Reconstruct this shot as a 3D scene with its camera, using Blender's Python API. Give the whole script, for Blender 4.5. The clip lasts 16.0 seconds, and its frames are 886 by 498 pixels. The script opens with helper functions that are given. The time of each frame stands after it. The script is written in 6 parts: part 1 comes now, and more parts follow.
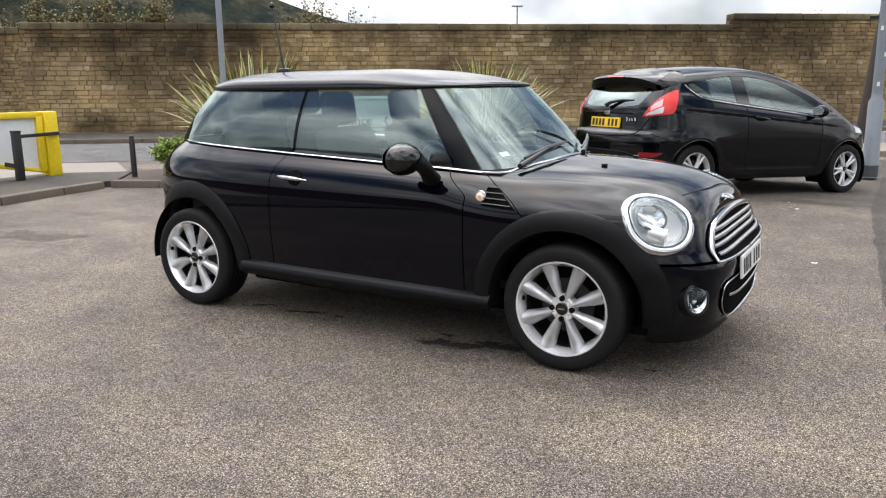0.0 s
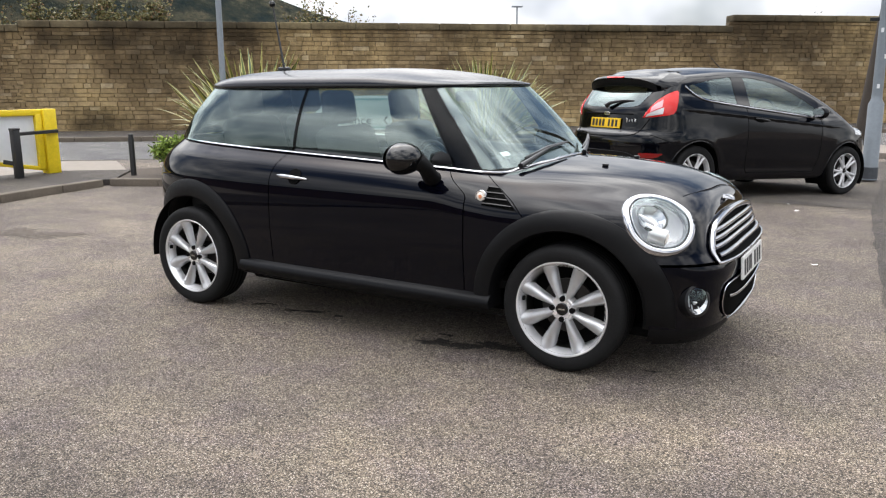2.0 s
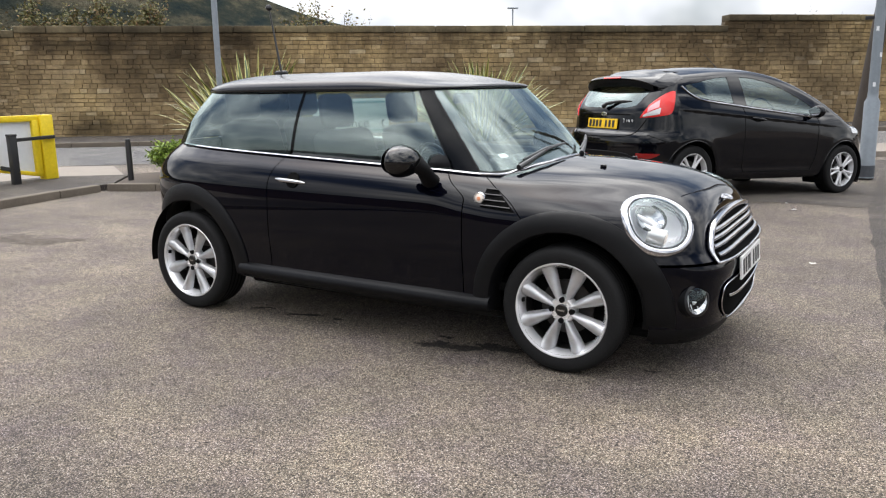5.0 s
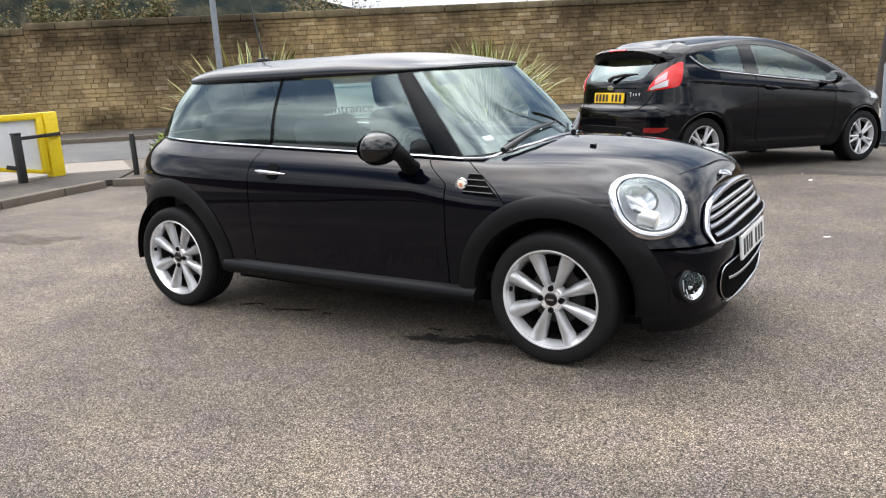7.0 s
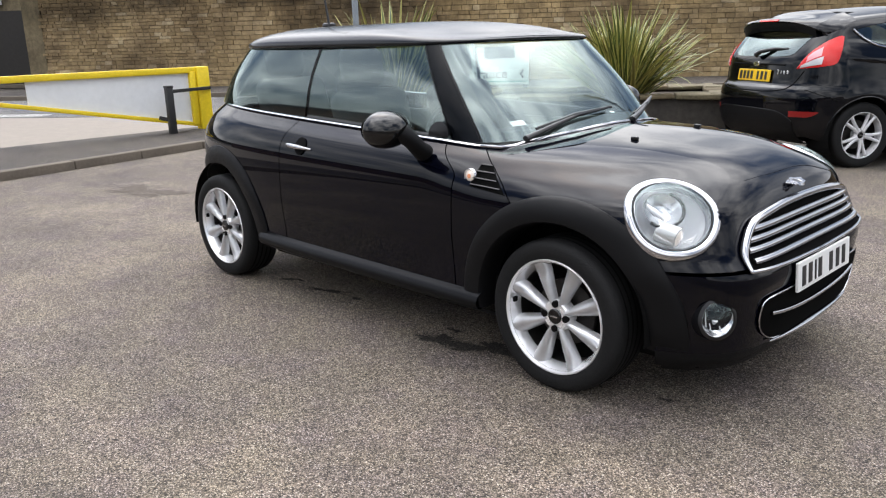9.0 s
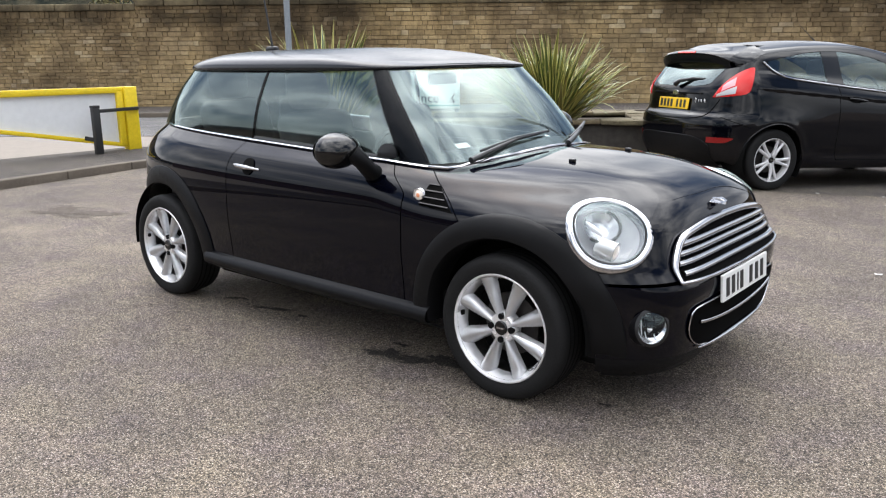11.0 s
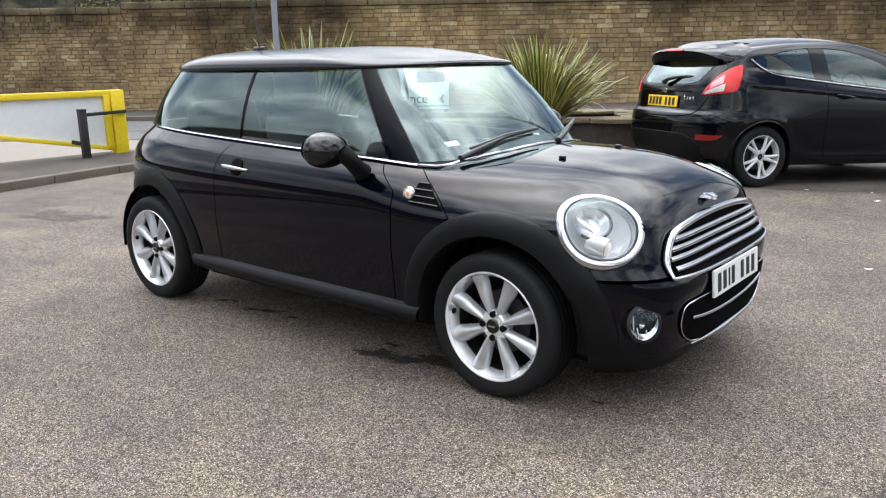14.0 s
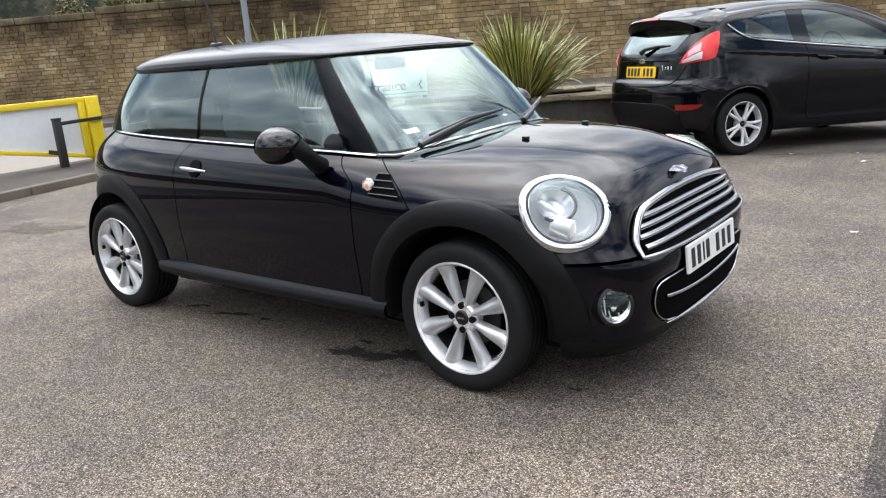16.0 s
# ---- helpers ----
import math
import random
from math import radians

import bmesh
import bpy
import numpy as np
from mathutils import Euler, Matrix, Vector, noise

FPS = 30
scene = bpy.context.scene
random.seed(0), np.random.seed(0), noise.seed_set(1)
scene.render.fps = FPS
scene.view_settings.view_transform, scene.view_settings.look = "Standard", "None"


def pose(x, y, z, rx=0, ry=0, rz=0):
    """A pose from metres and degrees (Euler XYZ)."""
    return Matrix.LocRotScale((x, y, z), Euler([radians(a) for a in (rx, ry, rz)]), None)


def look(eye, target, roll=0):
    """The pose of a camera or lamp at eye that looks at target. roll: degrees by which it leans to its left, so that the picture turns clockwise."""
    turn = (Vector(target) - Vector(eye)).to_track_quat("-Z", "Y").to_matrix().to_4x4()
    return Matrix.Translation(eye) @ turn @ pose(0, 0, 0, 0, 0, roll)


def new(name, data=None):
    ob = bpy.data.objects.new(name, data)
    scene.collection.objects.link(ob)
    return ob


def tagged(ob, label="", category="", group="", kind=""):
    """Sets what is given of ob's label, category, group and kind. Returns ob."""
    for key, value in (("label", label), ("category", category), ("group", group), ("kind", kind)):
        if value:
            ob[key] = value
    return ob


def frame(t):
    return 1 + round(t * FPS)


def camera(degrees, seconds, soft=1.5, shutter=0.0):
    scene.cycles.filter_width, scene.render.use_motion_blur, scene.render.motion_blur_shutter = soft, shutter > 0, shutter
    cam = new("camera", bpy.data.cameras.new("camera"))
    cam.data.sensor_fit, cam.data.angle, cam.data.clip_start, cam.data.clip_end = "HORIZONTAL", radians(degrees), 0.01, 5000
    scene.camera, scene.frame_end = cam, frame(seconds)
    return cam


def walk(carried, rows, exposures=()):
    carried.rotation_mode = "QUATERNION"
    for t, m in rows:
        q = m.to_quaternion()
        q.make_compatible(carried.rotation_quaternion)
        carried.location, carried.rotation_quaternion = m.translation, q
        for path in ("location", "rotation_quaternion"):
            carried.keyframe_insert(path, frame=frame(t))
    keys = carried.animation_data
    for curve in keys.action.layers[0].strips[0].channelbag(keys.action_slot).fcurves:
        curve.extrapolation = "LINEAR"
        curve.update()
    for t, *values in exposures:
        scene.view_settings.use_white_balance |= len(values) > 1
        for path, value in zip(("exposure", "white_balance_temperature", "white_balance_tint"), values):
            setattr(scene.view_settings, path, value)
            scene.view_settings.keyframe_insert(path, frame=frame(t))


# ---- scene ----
cam = camera(58.6, 16.0, soft=1.2, shutter=0.0)
PATH = [
    (0, (3.823, -4.16, 1.347), (2.824, -2.477, 0.941), -0.6),
    (0.5, (3.818, -4.148, 1.344), (2.829, -2.46, 0.926), -0.7),
    (1, (3.811, -4.148, 1.344), (2.813, -2.464, 0.935), -0.5),
    (1.5, (3.809, -4.15, 1.344), (2.807, -2.469, 0.929), -0.6),
    (2, (3.811, -4.155, 1.343), (2.815, -2.47, 0.937), -0.3),
    (2.5, (3.808, -4.151, 1.343), (2.814, -2.469, 0.913), -0.1),
    (3, (3.811, -4.156, 1.344), (2.815, -2.473, 0.926), -0.2),
    (3.5, (3.808, -4.158, 1.342), (2.799, -2.484, 0.916), -0.3),
    (4, (3.806, -4.16, 1.345), (2.8, -2.475, 0.962), -0.5),
    (6.5, (3.818, -4.128, 1.343), (2.838, -2.444, 0.892), -1.1),
    (7, (3.879, -3.901, 1.341), (2.839, -2.252, 0.895), -3.2),
    (7.5, (4.009, -3.609, 1.347), (2.88, -2.031, 0.865), -1.4),
    (8, (4.022, -3.375, 1.356), (2.947, -1.76, 0.873), -1.1),
    (8.5, (4.095, -3.2, 1.359), (2.846, -1.704, 0.911), -2.4),
    (9, (4.222, -3.112, 1.365), (2.847, -1.755, 0.846), -1.7),
    (9.5, (4.243, -3.212, 1.364), (2.918, -1.781, 0.923), -3.2),
    (10, (4.251, -3.283, 1.385), (2.977, -1.816, 0.912), -1.8),
    (12.5, (4.252, -3.288, 1.361), (3.024, -1.771, 0.926), -0.4),
    (13, (4.24, -3.272, 1.361), (3.027, -1.748, 0.908), -1.1),
    (13.5, (4.243, -3.273, 1.357), (3.022, -1.754, 0.903), -1.2),
    (14, (4.241, -3.272, 1.359), (3.013, -1.763, 0.896), -1.1),
    (14.5, (4.234, -3.27, 1.356), (3.016, -1.754, 0.891), -1.4),
    (15, (4.234, -3.272, 1.356), (2.997, -1.771, 0.892), -1.3),
    (15.5, (4.251, -3.271, 1.356), (3.02, -1.771, 0.87), -1.4),
    (16, (4.276, -3.092, 1.344), (3.055, -1.588, 0.846), -4.7),
]
walk(cam, [(t, look(eye, target, roll)) for t, eye, target, roll in PATH], exposures=[(0.0, 1.06, 6500, 10), (4.2, 1.06, 6500, 10), (6.4, 1.1, 6500, 10), (7.0, 1.2, 6450, 10), (7.6, 1.22, 6400, 10), (8.2, 1.22, 6400, 10), (9.0, 1.06, 6350, 11), (10.2, 1.1, 6350, 11), (12.5, 1.16, 6250, 9), (16.0, 1.16, 6250, 9)])

# ---- sky, sun, exposure ----
world = bpy.data.worlds.new("world")
scene.world = world
world.use_nodes = True
wn, wl = world.node_tree.nodes, world.node_tree.links
wn.clear()
w_out = wn.new("ShaderNodeOutputWorld")
w_bg = wn.new("ShaderNodeBackground")
w_sky = wn.new("ShaderNodeTexSky")
w_sky.sky_type = "NISHITA"
w_sky.sun_disc = False
SUN_ELEVATION, SUN_ROTATION = radians(60), radians(300)
w_sky.sun_elevation, w_sky.sun_rotation = SUN_ELEVATION, SUN_ROTATION
w_sky.air_density, w_sky.dust_density = 1.0, 2.0
w_geo = wn.new("ShaderNodeTexCoord")
w_map = wn.new("ShaderNodeMapping")
w_map.inputs["Scale"].default_value = (1.0, 1.0, 1.25)
w_map.inputs["Location"].default_value = (5.1, 2.7, 1.3)
w_noise = wn.new("ShaderNodeTexNoise")
w_noise.inputs["Scale"].default_value = 1.9
w_noise.inputs["Detail"].default_value = 5.0
w_noise.inputs["Roughness"].default_value = 0.55
w_ramp = wn.new("ShaderNodeValToRGB")
w_ramp.color_ramp.elements[0].position, w_ramp.color_ramp.elements[1].position = 0.35, 0.54
w_shade = wn.new("ShaderNodeTexNoise")
w_shade.inputs["Scale"].default_value = 3.2
w_shade.inputs["Detail"].default_value = 4.0
w_tone = wn.new("ShaderNodeValToRGB")
w_tone.color_ramp.elements[0].position, w_tone.color_ramp.elements[1].position = 0.36, 0.66
w_tone.color_ramp.elements[0].color = (8.5, 9.0, 10.0, 1)
w_tone.color_ramp.elements[1].color = (27, 26.7, 26.3, 1)
w_mix = wn.new("ShaderNodeMix")
w_mix.data_type = "RGBA"
wl.new(w_geo.outputs["Generated"], w_map.inputs["Vector"])
wl.new(w_map.outputs["Vector"], w_noise.inputs["Vector"])
wl.new(w_map.outputs["Vector"], w_shade.inputs["Vector"])
wl.new(w_noise.outputs["Fac"], w_ramp.inputs["Fac"])
wl.new(w_shade.outputs["Fac"], w_tone.inputs["Fac"])
wl.new(w_ramp.outputs["Color"], w_mix.inputs["Factor"])
wl.new(w_sky.outputs["Color"], w_mix.inputs["A"])
wl.new(w_tone.outputs["Color"], w_mix.inputs["B"])
w_lit = wn.new("ShaderNodeVectorMath")
w_lit.operation = "SCALE"
wl.new(w_mix.outputs["Result"], w_lit.inputs[0])
# a cloudy sky is brighter overhead than at the horizon
w_up = wn.new("ShaderNodeSeparateXYZ")
wl.new(w_geo.outputs["Generated"], w_up.inputs[0])
w_cie = wn.new("ShaderNodeMapRange")
for key, v in (("From Min", 0.0), ("From Max", 1.0), ("To Min", 0.58), ("To Max", 1.4)):
    w_cie.inputs[key].default_value = v
w_sq = wn.new("ShaderNodeMath")
w_sq.operation = "POWER"
w_sq.use_clamp = True
w_sq.inputs[1].default_value = 1.7
wl.new(w_up.outputs["Z"], w_sq.inputs[0])
wl.new(w_sq.outputs[0], w_cie.inputs["Value"])
# and on the side where the sun stands behind the cloud
w_dot = wn.new("ShaderNodeVectorMath")
w_dot.operation = "DOT_PRODUCT"
w_dot.inputs[1].default_value = (math.sin(SUN_ROTATION) * math.cos(SUN_ELEVATION), math.cos(SUN_ROTATION) * math.cos(SUN_ELEVATION), math.sin(SUN_ELEVATION))
wl.new(w_geo.outputs["Generated"], w_dot.inputs[0])
w_glow = wn.new("ShaderNodeMapRange")
w_glow.interpolation_type = "SMOOTHSTEP"
for key, v in (("From Min", 0.7), ("From Max", 1.0), ("To Min", 0.0), ("To Max", 0.95)):
    w_glow.inputs[key].default_value = v
wl.new(w_dot.outputs["Value"], w_glow.inputs["Value"])
w_sum = wn.new("ShaderNodeMath")
w_sum.operation = "ADD"
wl.new(w_glow.outputs["Result"], w_sum.inputs[0])
wl.new(w_cie.outputs["Result"], w_sum.inputs[1])
wl.new(w_sum.outputs[0], w_lit.inputs["Scale"])
wl.new(w_lit.outputs["Vector"], w_bg.inputs["Color"])
w_bg.inputs["Strength"].default_value = 0.072
wl.new(w_bg.outputs["Background"], w_out.inputs["Surface"])

sun_lamp = bpy.data.lights.new("sun", "SUN")
sun_lamp.energy, sun_lamp.angle, sun_lamp.color = 0.5, radians(80), (1.0, 0.965, 0.92)
sun = new("sun", sun_lamp)
sun.matrix_world = look((0, 0, 30), (0 - 30 * math.sin(SUN_ROTATION) / math.tan(SUN_ELEVATION), -30 * math.cos(SUN_ROTATION) / math.tan(SUN_ELEVATION), 0))
scene.view_settings.exposure = 1.18

# ---- materials ----
def material(name):
    m = bpy.data.materials.new(name)
    m.use_nodes = True
    return m, m.node_tree.nodes, m.node_tree.links, m.node_tree.nodes["Principled BSDF"]


def plain(name, color, rough=0.5, metal=0.0, coat=0.0, bump=0.0, scale=60.0, vary=0.0, spec=0.5):
    """A surface of one colour with fine grain, slight blotches and relief."""
    m, n, l, b = material(name)
    b.inputs["Base Color"].default_value = (*color, 1)
    b.inputs["Roughness"].default_value = rough
    b.inputs["Metallic"].default_value = metal
    b.inputs["Coat Weight"].default_value = coat
    b.inputs["Coat Roughness"].default_value = 0.02
    b.inputs["Coat IOR"].default_value = 1.36
    b.inputs["Specular IOR Level"].default_value = spec
    if bump or vary:
        tc = n.new("ShaderNodeTexCoord")
        tex = n.new("ShaderNodeTexNoise")
        tex.inputs["Scale"].default_value, tex.inputs["Detail"].default_value = scale, 6
        l.new(tc.outputs["Object"], tex.inputs["Vector"])
        if vary:
            big = n.new("ShaderNodeTexNoise")
            big.inputs["Scale"].default_value, big.inputs["Detail"].default_value = scale / 9, 5
            l.new(tc.outputs["Object"], big.inputs["Vector"])
            add = n.new("ShaderNodeMath")
            add.operation = "ADD"
            l.new(tex.outputs["Fac"], add.inputs[0])
            l.new(big.outputs["Fac"], add.inputs[1])
            ramp = n.new("ShaderNodeMapRange")
            ramp.inputs["From Min"].default_value, ramp.inputs["From Max"].default_value = 0.6, 1.4
            ramp.inputs["To Min"].default_value, ramp.inputs["To Max"].default_value = 1 - vary, 1 + vary
            l.new(add.outputs[0], ramp.inputs["Value"])
            mul = n.new("ShaderNodeVectorMath")
            mul.operation = "SCALE"
            mul.inputs[0].default_value = color
            l.new(ramp.outputs["Result"], mul.inputs["Scale"])
            l.new(mul.outputs["Vector"], b.inputs["Base Color"])
            rr = n.new("ShaderNodeMapRange")
            rr.inputs["To Min"].default_value, rr.inputs["To Max"].default_value = max(0.02, rough - 0.12), min(1, rough + 0.12)
            l.new(big.outputs["Fac"], rr.inputs["Value"])
            l.new(rr.outputs["Result"], b.inputs["Roughness"])
        if bump:
            bp = n.new("ShaderNodeBump")
            bp.inputs["Strength"].default_value, bp.inputs["Distance"].default_value = bump, 0.01
            l.new(tex.outputs["Fac"], bp.inputs["Height"])
            l.new(bp.outputs["Normal"], b.inputs["Normal"])
    return m


def noise_node(n, l, vec, scale, detail=6, rough=0.55):
    t = n.new("ShaderNodeTexNoise")
    t.inputs["Scale"].default_value, t.inputs["Detail"].default_value, t.inputs["Roughness"].default_value = scale, detail, rough
    l.new(vec, t.inputs["Vector"])
    return t.outputs["Fac"]


def ramp_node(n, l, fac, stops):
    r = n.new("ShaderNodeValToRGB")
    while len(r.color_ramp.elements) < len(stops):
        r.color_ramp.elements.new(0.5)
    for e, (p, c) in zip(r.color_ramp.elements, stops):
        e.position, e.color = p, (*c, 1)
    l.new(fac, r.inputs["Fac"])
    return r.outputs["Color"]


def mix_node(n, l, mode, fac, a, b):
    m = n.new("ShaderNodeMix")
    m.data_type, m.blend_type = "RGBA", mode
    for sock, v in ((m.inputs["Factor"], fac), (m.inputs["A"], a), (m.inputs["B"], b)):
        if isinstance(v, bpy.types.NodeSocket):
            l.new(v, sock)
        elif isinstance(v, tuple):
            sock.default_value = (*v, 1)
        else:
            sock.default_value = v
    return m.outputs["Result"]


def asphalt(name, dark, light, worn=()):
    """Worn tarmac: stone chips a few millimetres across in grey binder, with pale and dark blotches."""
    m, n, l, b = material(name)
    tc = n.new("ShaderNodeTexCoord").outputs["Object"]
    chips = n.new("ShaderNodeTexVoronoi")
    chips.inputs["Scale"].default_value = 205
    l.new(tc, chips.inputs["Vector"])
    fine = noise_node(n, l, tc, 60, 8, 0.75)
    bw = n.new("ShaderNodeSeparateColor")
    l.new(chips.outputs["Color"], bw.inputs["Color"])
    grey = lambda c, k, keep=0.55: tuple(min(1.0, k * (keep * v + (1 - keep) * sum(c) / 3)) for v in c)
    col = ramp_node(n, l, bw.outputs["Red"], [(0.0, grey(dark, 0.3)), (0.28, grey(dark, 0.9, 0.9)), (0.6, tuple((a + c) / 2 for a, c in zip(dark, light))), (0.86, grey(light, 1.06, 0.9)), (1.0, grey(light, 1.75, 0.5))])
    gaps = ramp_node(n, l, chips.outputs["Distance"], [(0.2, (1.16, 1.16, 1.16)), (0.7, (0.42, 0.42, 0.43))])
    col = mix_node(n, l, "MULTIPLY", 1.0, col, gaps)
    mid = ramp_node(n, l, noise_node(n, l, tc, 22, 9, 0.78), [(0.3, (0.66, 0.66, 0.66)), (0.5, (1.0, 1.0, 1.0)), (0.7, (1.28, 1.27, 1.25))])
    col = mix_node(n, l, "MULTIPLY", 1.0, col, mid)
    # lost chips leave small black pits
    pits = n.new("ShaderNodeTexVoronoi")
    pits.inputs["Scale"].default_value = 9.0
    l.new(tc, pits.inputs["Vector"])
    col = mix_node(n, l, "MULTIPLY", 1.0, col, ramp_node(n, l, pits.outputs["Distance"], [(0.05, (0.2, 0.2, 0.2)), (0.085, (1.0, 1.0, 1.0))]))
    # olive and mauve-grey dirt a hand to a pace across, then worn and stained areas
    col = mix_node(n, l, "MULTIPLY", 1.0, col, ramp_node(n, l, noise_node(n, l, tc, 3.1, 7, 0.66), [(0.32, (0.93, 0.9, 1.0)), (0.5, (1.0, 0.99, 0.98)), (0.66, (1.05, 1.05, 0.985))]))
    warp = n.new("ShaderNodeMapping")
    warp.inputs["Rotation"].default_value = (0, 0, 0.5)
    warp.inputs["Scale"].default_value = (0.55, 1.25, 1.0)
    l.new(tc, warp.inputs["Vector"])
    big = ramp_node(n, l, noise_node(n, l, warp.outputs["Vector"], 0.62, 9, 0.68), [(0.28, (0.56, 0.55, 0.56)), (0.44, (0.88, 0.87, 0.88)), (0.54, (1.07, 1.06, 1.03)), (0.7, (1.42, 1.38, 1.31))])
    col = mix_node(n, l, "MULTIPLY", 1.0, col, big)
    patch = ramp_node(n, l, noise_node(n, l, tc, 1.7, 6, 0.6), [(0.3, (0.8, 0.79, 0.8)), (0.7, (1.17, 1.16, 1.12))])
    col = mix_node(n, l, "MULTIPLY", 1.0, col, patch)
    # stretches worn pale by traffic: (x, y, half width, how much paler)
    for x, y, wide, gain in worn:
        off = n.new("ShaderNodeVectorMath")
        off.operation = "DISTANCE"
        off.inputs[1].default_value = (x, y, 0)
        l.new(tc, off.inputs[0])
        edge = n.new("ShaderNodeMath")
        edge.operation = "MULTIPLY_ADD"
        edge.inputs[1].default_value = 0.45 / wide
        l.new(off.outputs["Value"], edge.inputs[0])
        l.new(noise_node(n, l, warp.outputs["Vector"], 2.0, 7, 0.6), edge.inputs[2])
        col = mix_node(n, l, "MULTIPLY", 1.0, col, ramp_node(n, l, edge.outputs[0], [(0.5, (gain, gain * 0.99, gain * 0.97)), (1.0, (1.0, 1.0, 1.0))]))
    l.new(col, b.inputs["Base Color"])
    b.inputs["Roughness"].default_value = 0.85
    b.inputs["Specular IOR Level"].default_value = 0.3
    bp = n.new("ShaderNodeBump")
    bp.inputs["Strength"].default_value, bp.inputs["Distance"].default_value = 0.75, 0.005
    mx = n.new("ShaderNodeMath")
    mx.operation = "MULTIPLY_ADD"
    l.new(chips.outputs["Distance"], mx.inputs[0])
    mx.inputs[1].default_value = -0.8
    l.new(fine, mx.inputs[2])
    l.new(mx.outputs[0], bp.inputs["Height"])
    l.new(bp.outputs["Normal"], b.inputs["Normal"])
    return m


def stone(name, stops, per="Random Per Island", grime=0.85):
    """Weathered sandstone: each block its own tone, dark streaks of soot over the face."""
    m, n, l, b = material(name)
    if per == "Random Per Island":
        rnd = n.new("ShaderNodeNewGeometry").outputs["Random Per Island"]
    else:
        rnd = n.new("ShaderNodeObjectInfo").outputs["Random"]
    pos = n.new("ShaderNodeNewGeometry").outputs["Position"]
    col = ramp_node(n, l, rnd, stops)
    grain = ramp_node(n, l, noise_node(n, l, pos, 9, 8, 0.7), [(0.3, (0.7, 0.7, 0.7)), (0.7, (1.2, 1.18, 1.15))])
    col = mix_node(n, l, "MULTIPLY", 1.0, col, grain)
    mp = n.new("ShaderNodeMapping")
    mp.inputs["Scale"].default_value = (0.5, 0.5, 0.55)
    mp.inputs["Location"].default_value = (3.4, 1.2, 2.1)
    l.new(pos, mp.inputs["Vector"])
    soot = ramp_node(n, l, noise_node(n, l, mp.outputs["Vector"], 0.45, 10, 0.68), [(0.38, (0.36, 0.35, 0.35)), (0.45, (0.72, 0.7, 0.69)), (0.52, (1.06, 1.05, 1.0)), (0.6, (1.5, 1.48, 1.32))])
    col = mix_node(n, l, "MULTIPLY", grime, col, soot)
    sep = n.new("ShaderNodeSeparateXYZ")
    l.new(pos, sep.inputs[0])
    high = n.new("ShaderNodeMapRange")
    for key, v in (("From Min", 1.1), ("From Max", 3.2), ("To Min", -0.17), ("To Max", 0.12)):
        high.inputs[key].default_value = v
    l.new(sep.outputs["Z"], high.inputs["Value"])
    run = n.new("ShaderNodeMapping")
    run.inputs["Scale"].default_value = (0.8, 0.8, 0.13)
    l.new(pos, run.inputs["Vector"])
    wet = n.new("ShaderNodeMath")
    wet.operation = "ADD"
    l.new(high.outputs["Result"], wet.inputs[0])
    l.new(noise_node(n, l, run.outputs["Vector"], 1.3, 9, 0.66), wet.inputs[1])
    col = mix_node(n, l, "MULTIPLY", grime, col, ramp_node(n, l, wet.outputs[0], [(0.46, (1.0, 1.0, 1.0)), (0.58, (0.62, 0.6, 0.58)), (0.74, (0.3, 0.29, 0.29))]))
    # soot where smoke and spray once reached the face: (x, y, z, half width, half height, darkest)
    ragged = noise_node(n, l, pos, 1.6, 9, 0.7)
    for x, y, z, wide, tall, dark in SOOT:
        off = n.new("ShaderNodeVectorMath")
        off.operation = "SUBTRACT"
        off.inputs[1].default_value = (x, y, z)
        l.new(pos, off.inputs[0])
        size = n.new("ShaderNodeVectorMath")
        size.operation = "MULTIPLY"
        size.inputs[1].default_value = (1 / wide, 1 / wide, 1 / tall)
        l.new(off.outputs[0], size.inputs[0])
        far = n.new("ShaderNodeVectorMath")
        far.operation = "LENGTH"
        l.new(size.outputs[0], far.inputs[0])
        edge = n.new("ShaderNodeMath")
        edge.operation = "MULTIPLY_ADD"
        edge.inputs[1].default_value = 0.5
        l.new(far.outputs["Value"], edge.inputs[0])
        l.new(ragged, edge.inputs[2])
        col = mix_node(n, l, "MULTIPLY", 1.0, col, ramp_node(n, l, edge.outputs[0], [(0.0, (dark, dark, dark)), (0.6, (dark * 1.15,) * 3), (0.8, ((1 + dark) / 2,) * 3), (1.0, (1.0, 1.0, 1.0))]))
    l.new(col, b.inputs["Base Color"])
    b.inputs["Roughness"].default_value = 0.92
    b.inputs["Specular IOR Level"].default_value = 0.2
    bp = n.new("ShaderNodeBump")
    bp.inputs["Strength"].default_value, bp.inputs["Distance"].default_value = 0.6, 0.02
    l.new(noise_node(n, l, pos, 22, 8, 0.7), bp.inputs["Height"])
    l.new(bp.outputs["Normal"], b.inputs["Normal"])
    return m


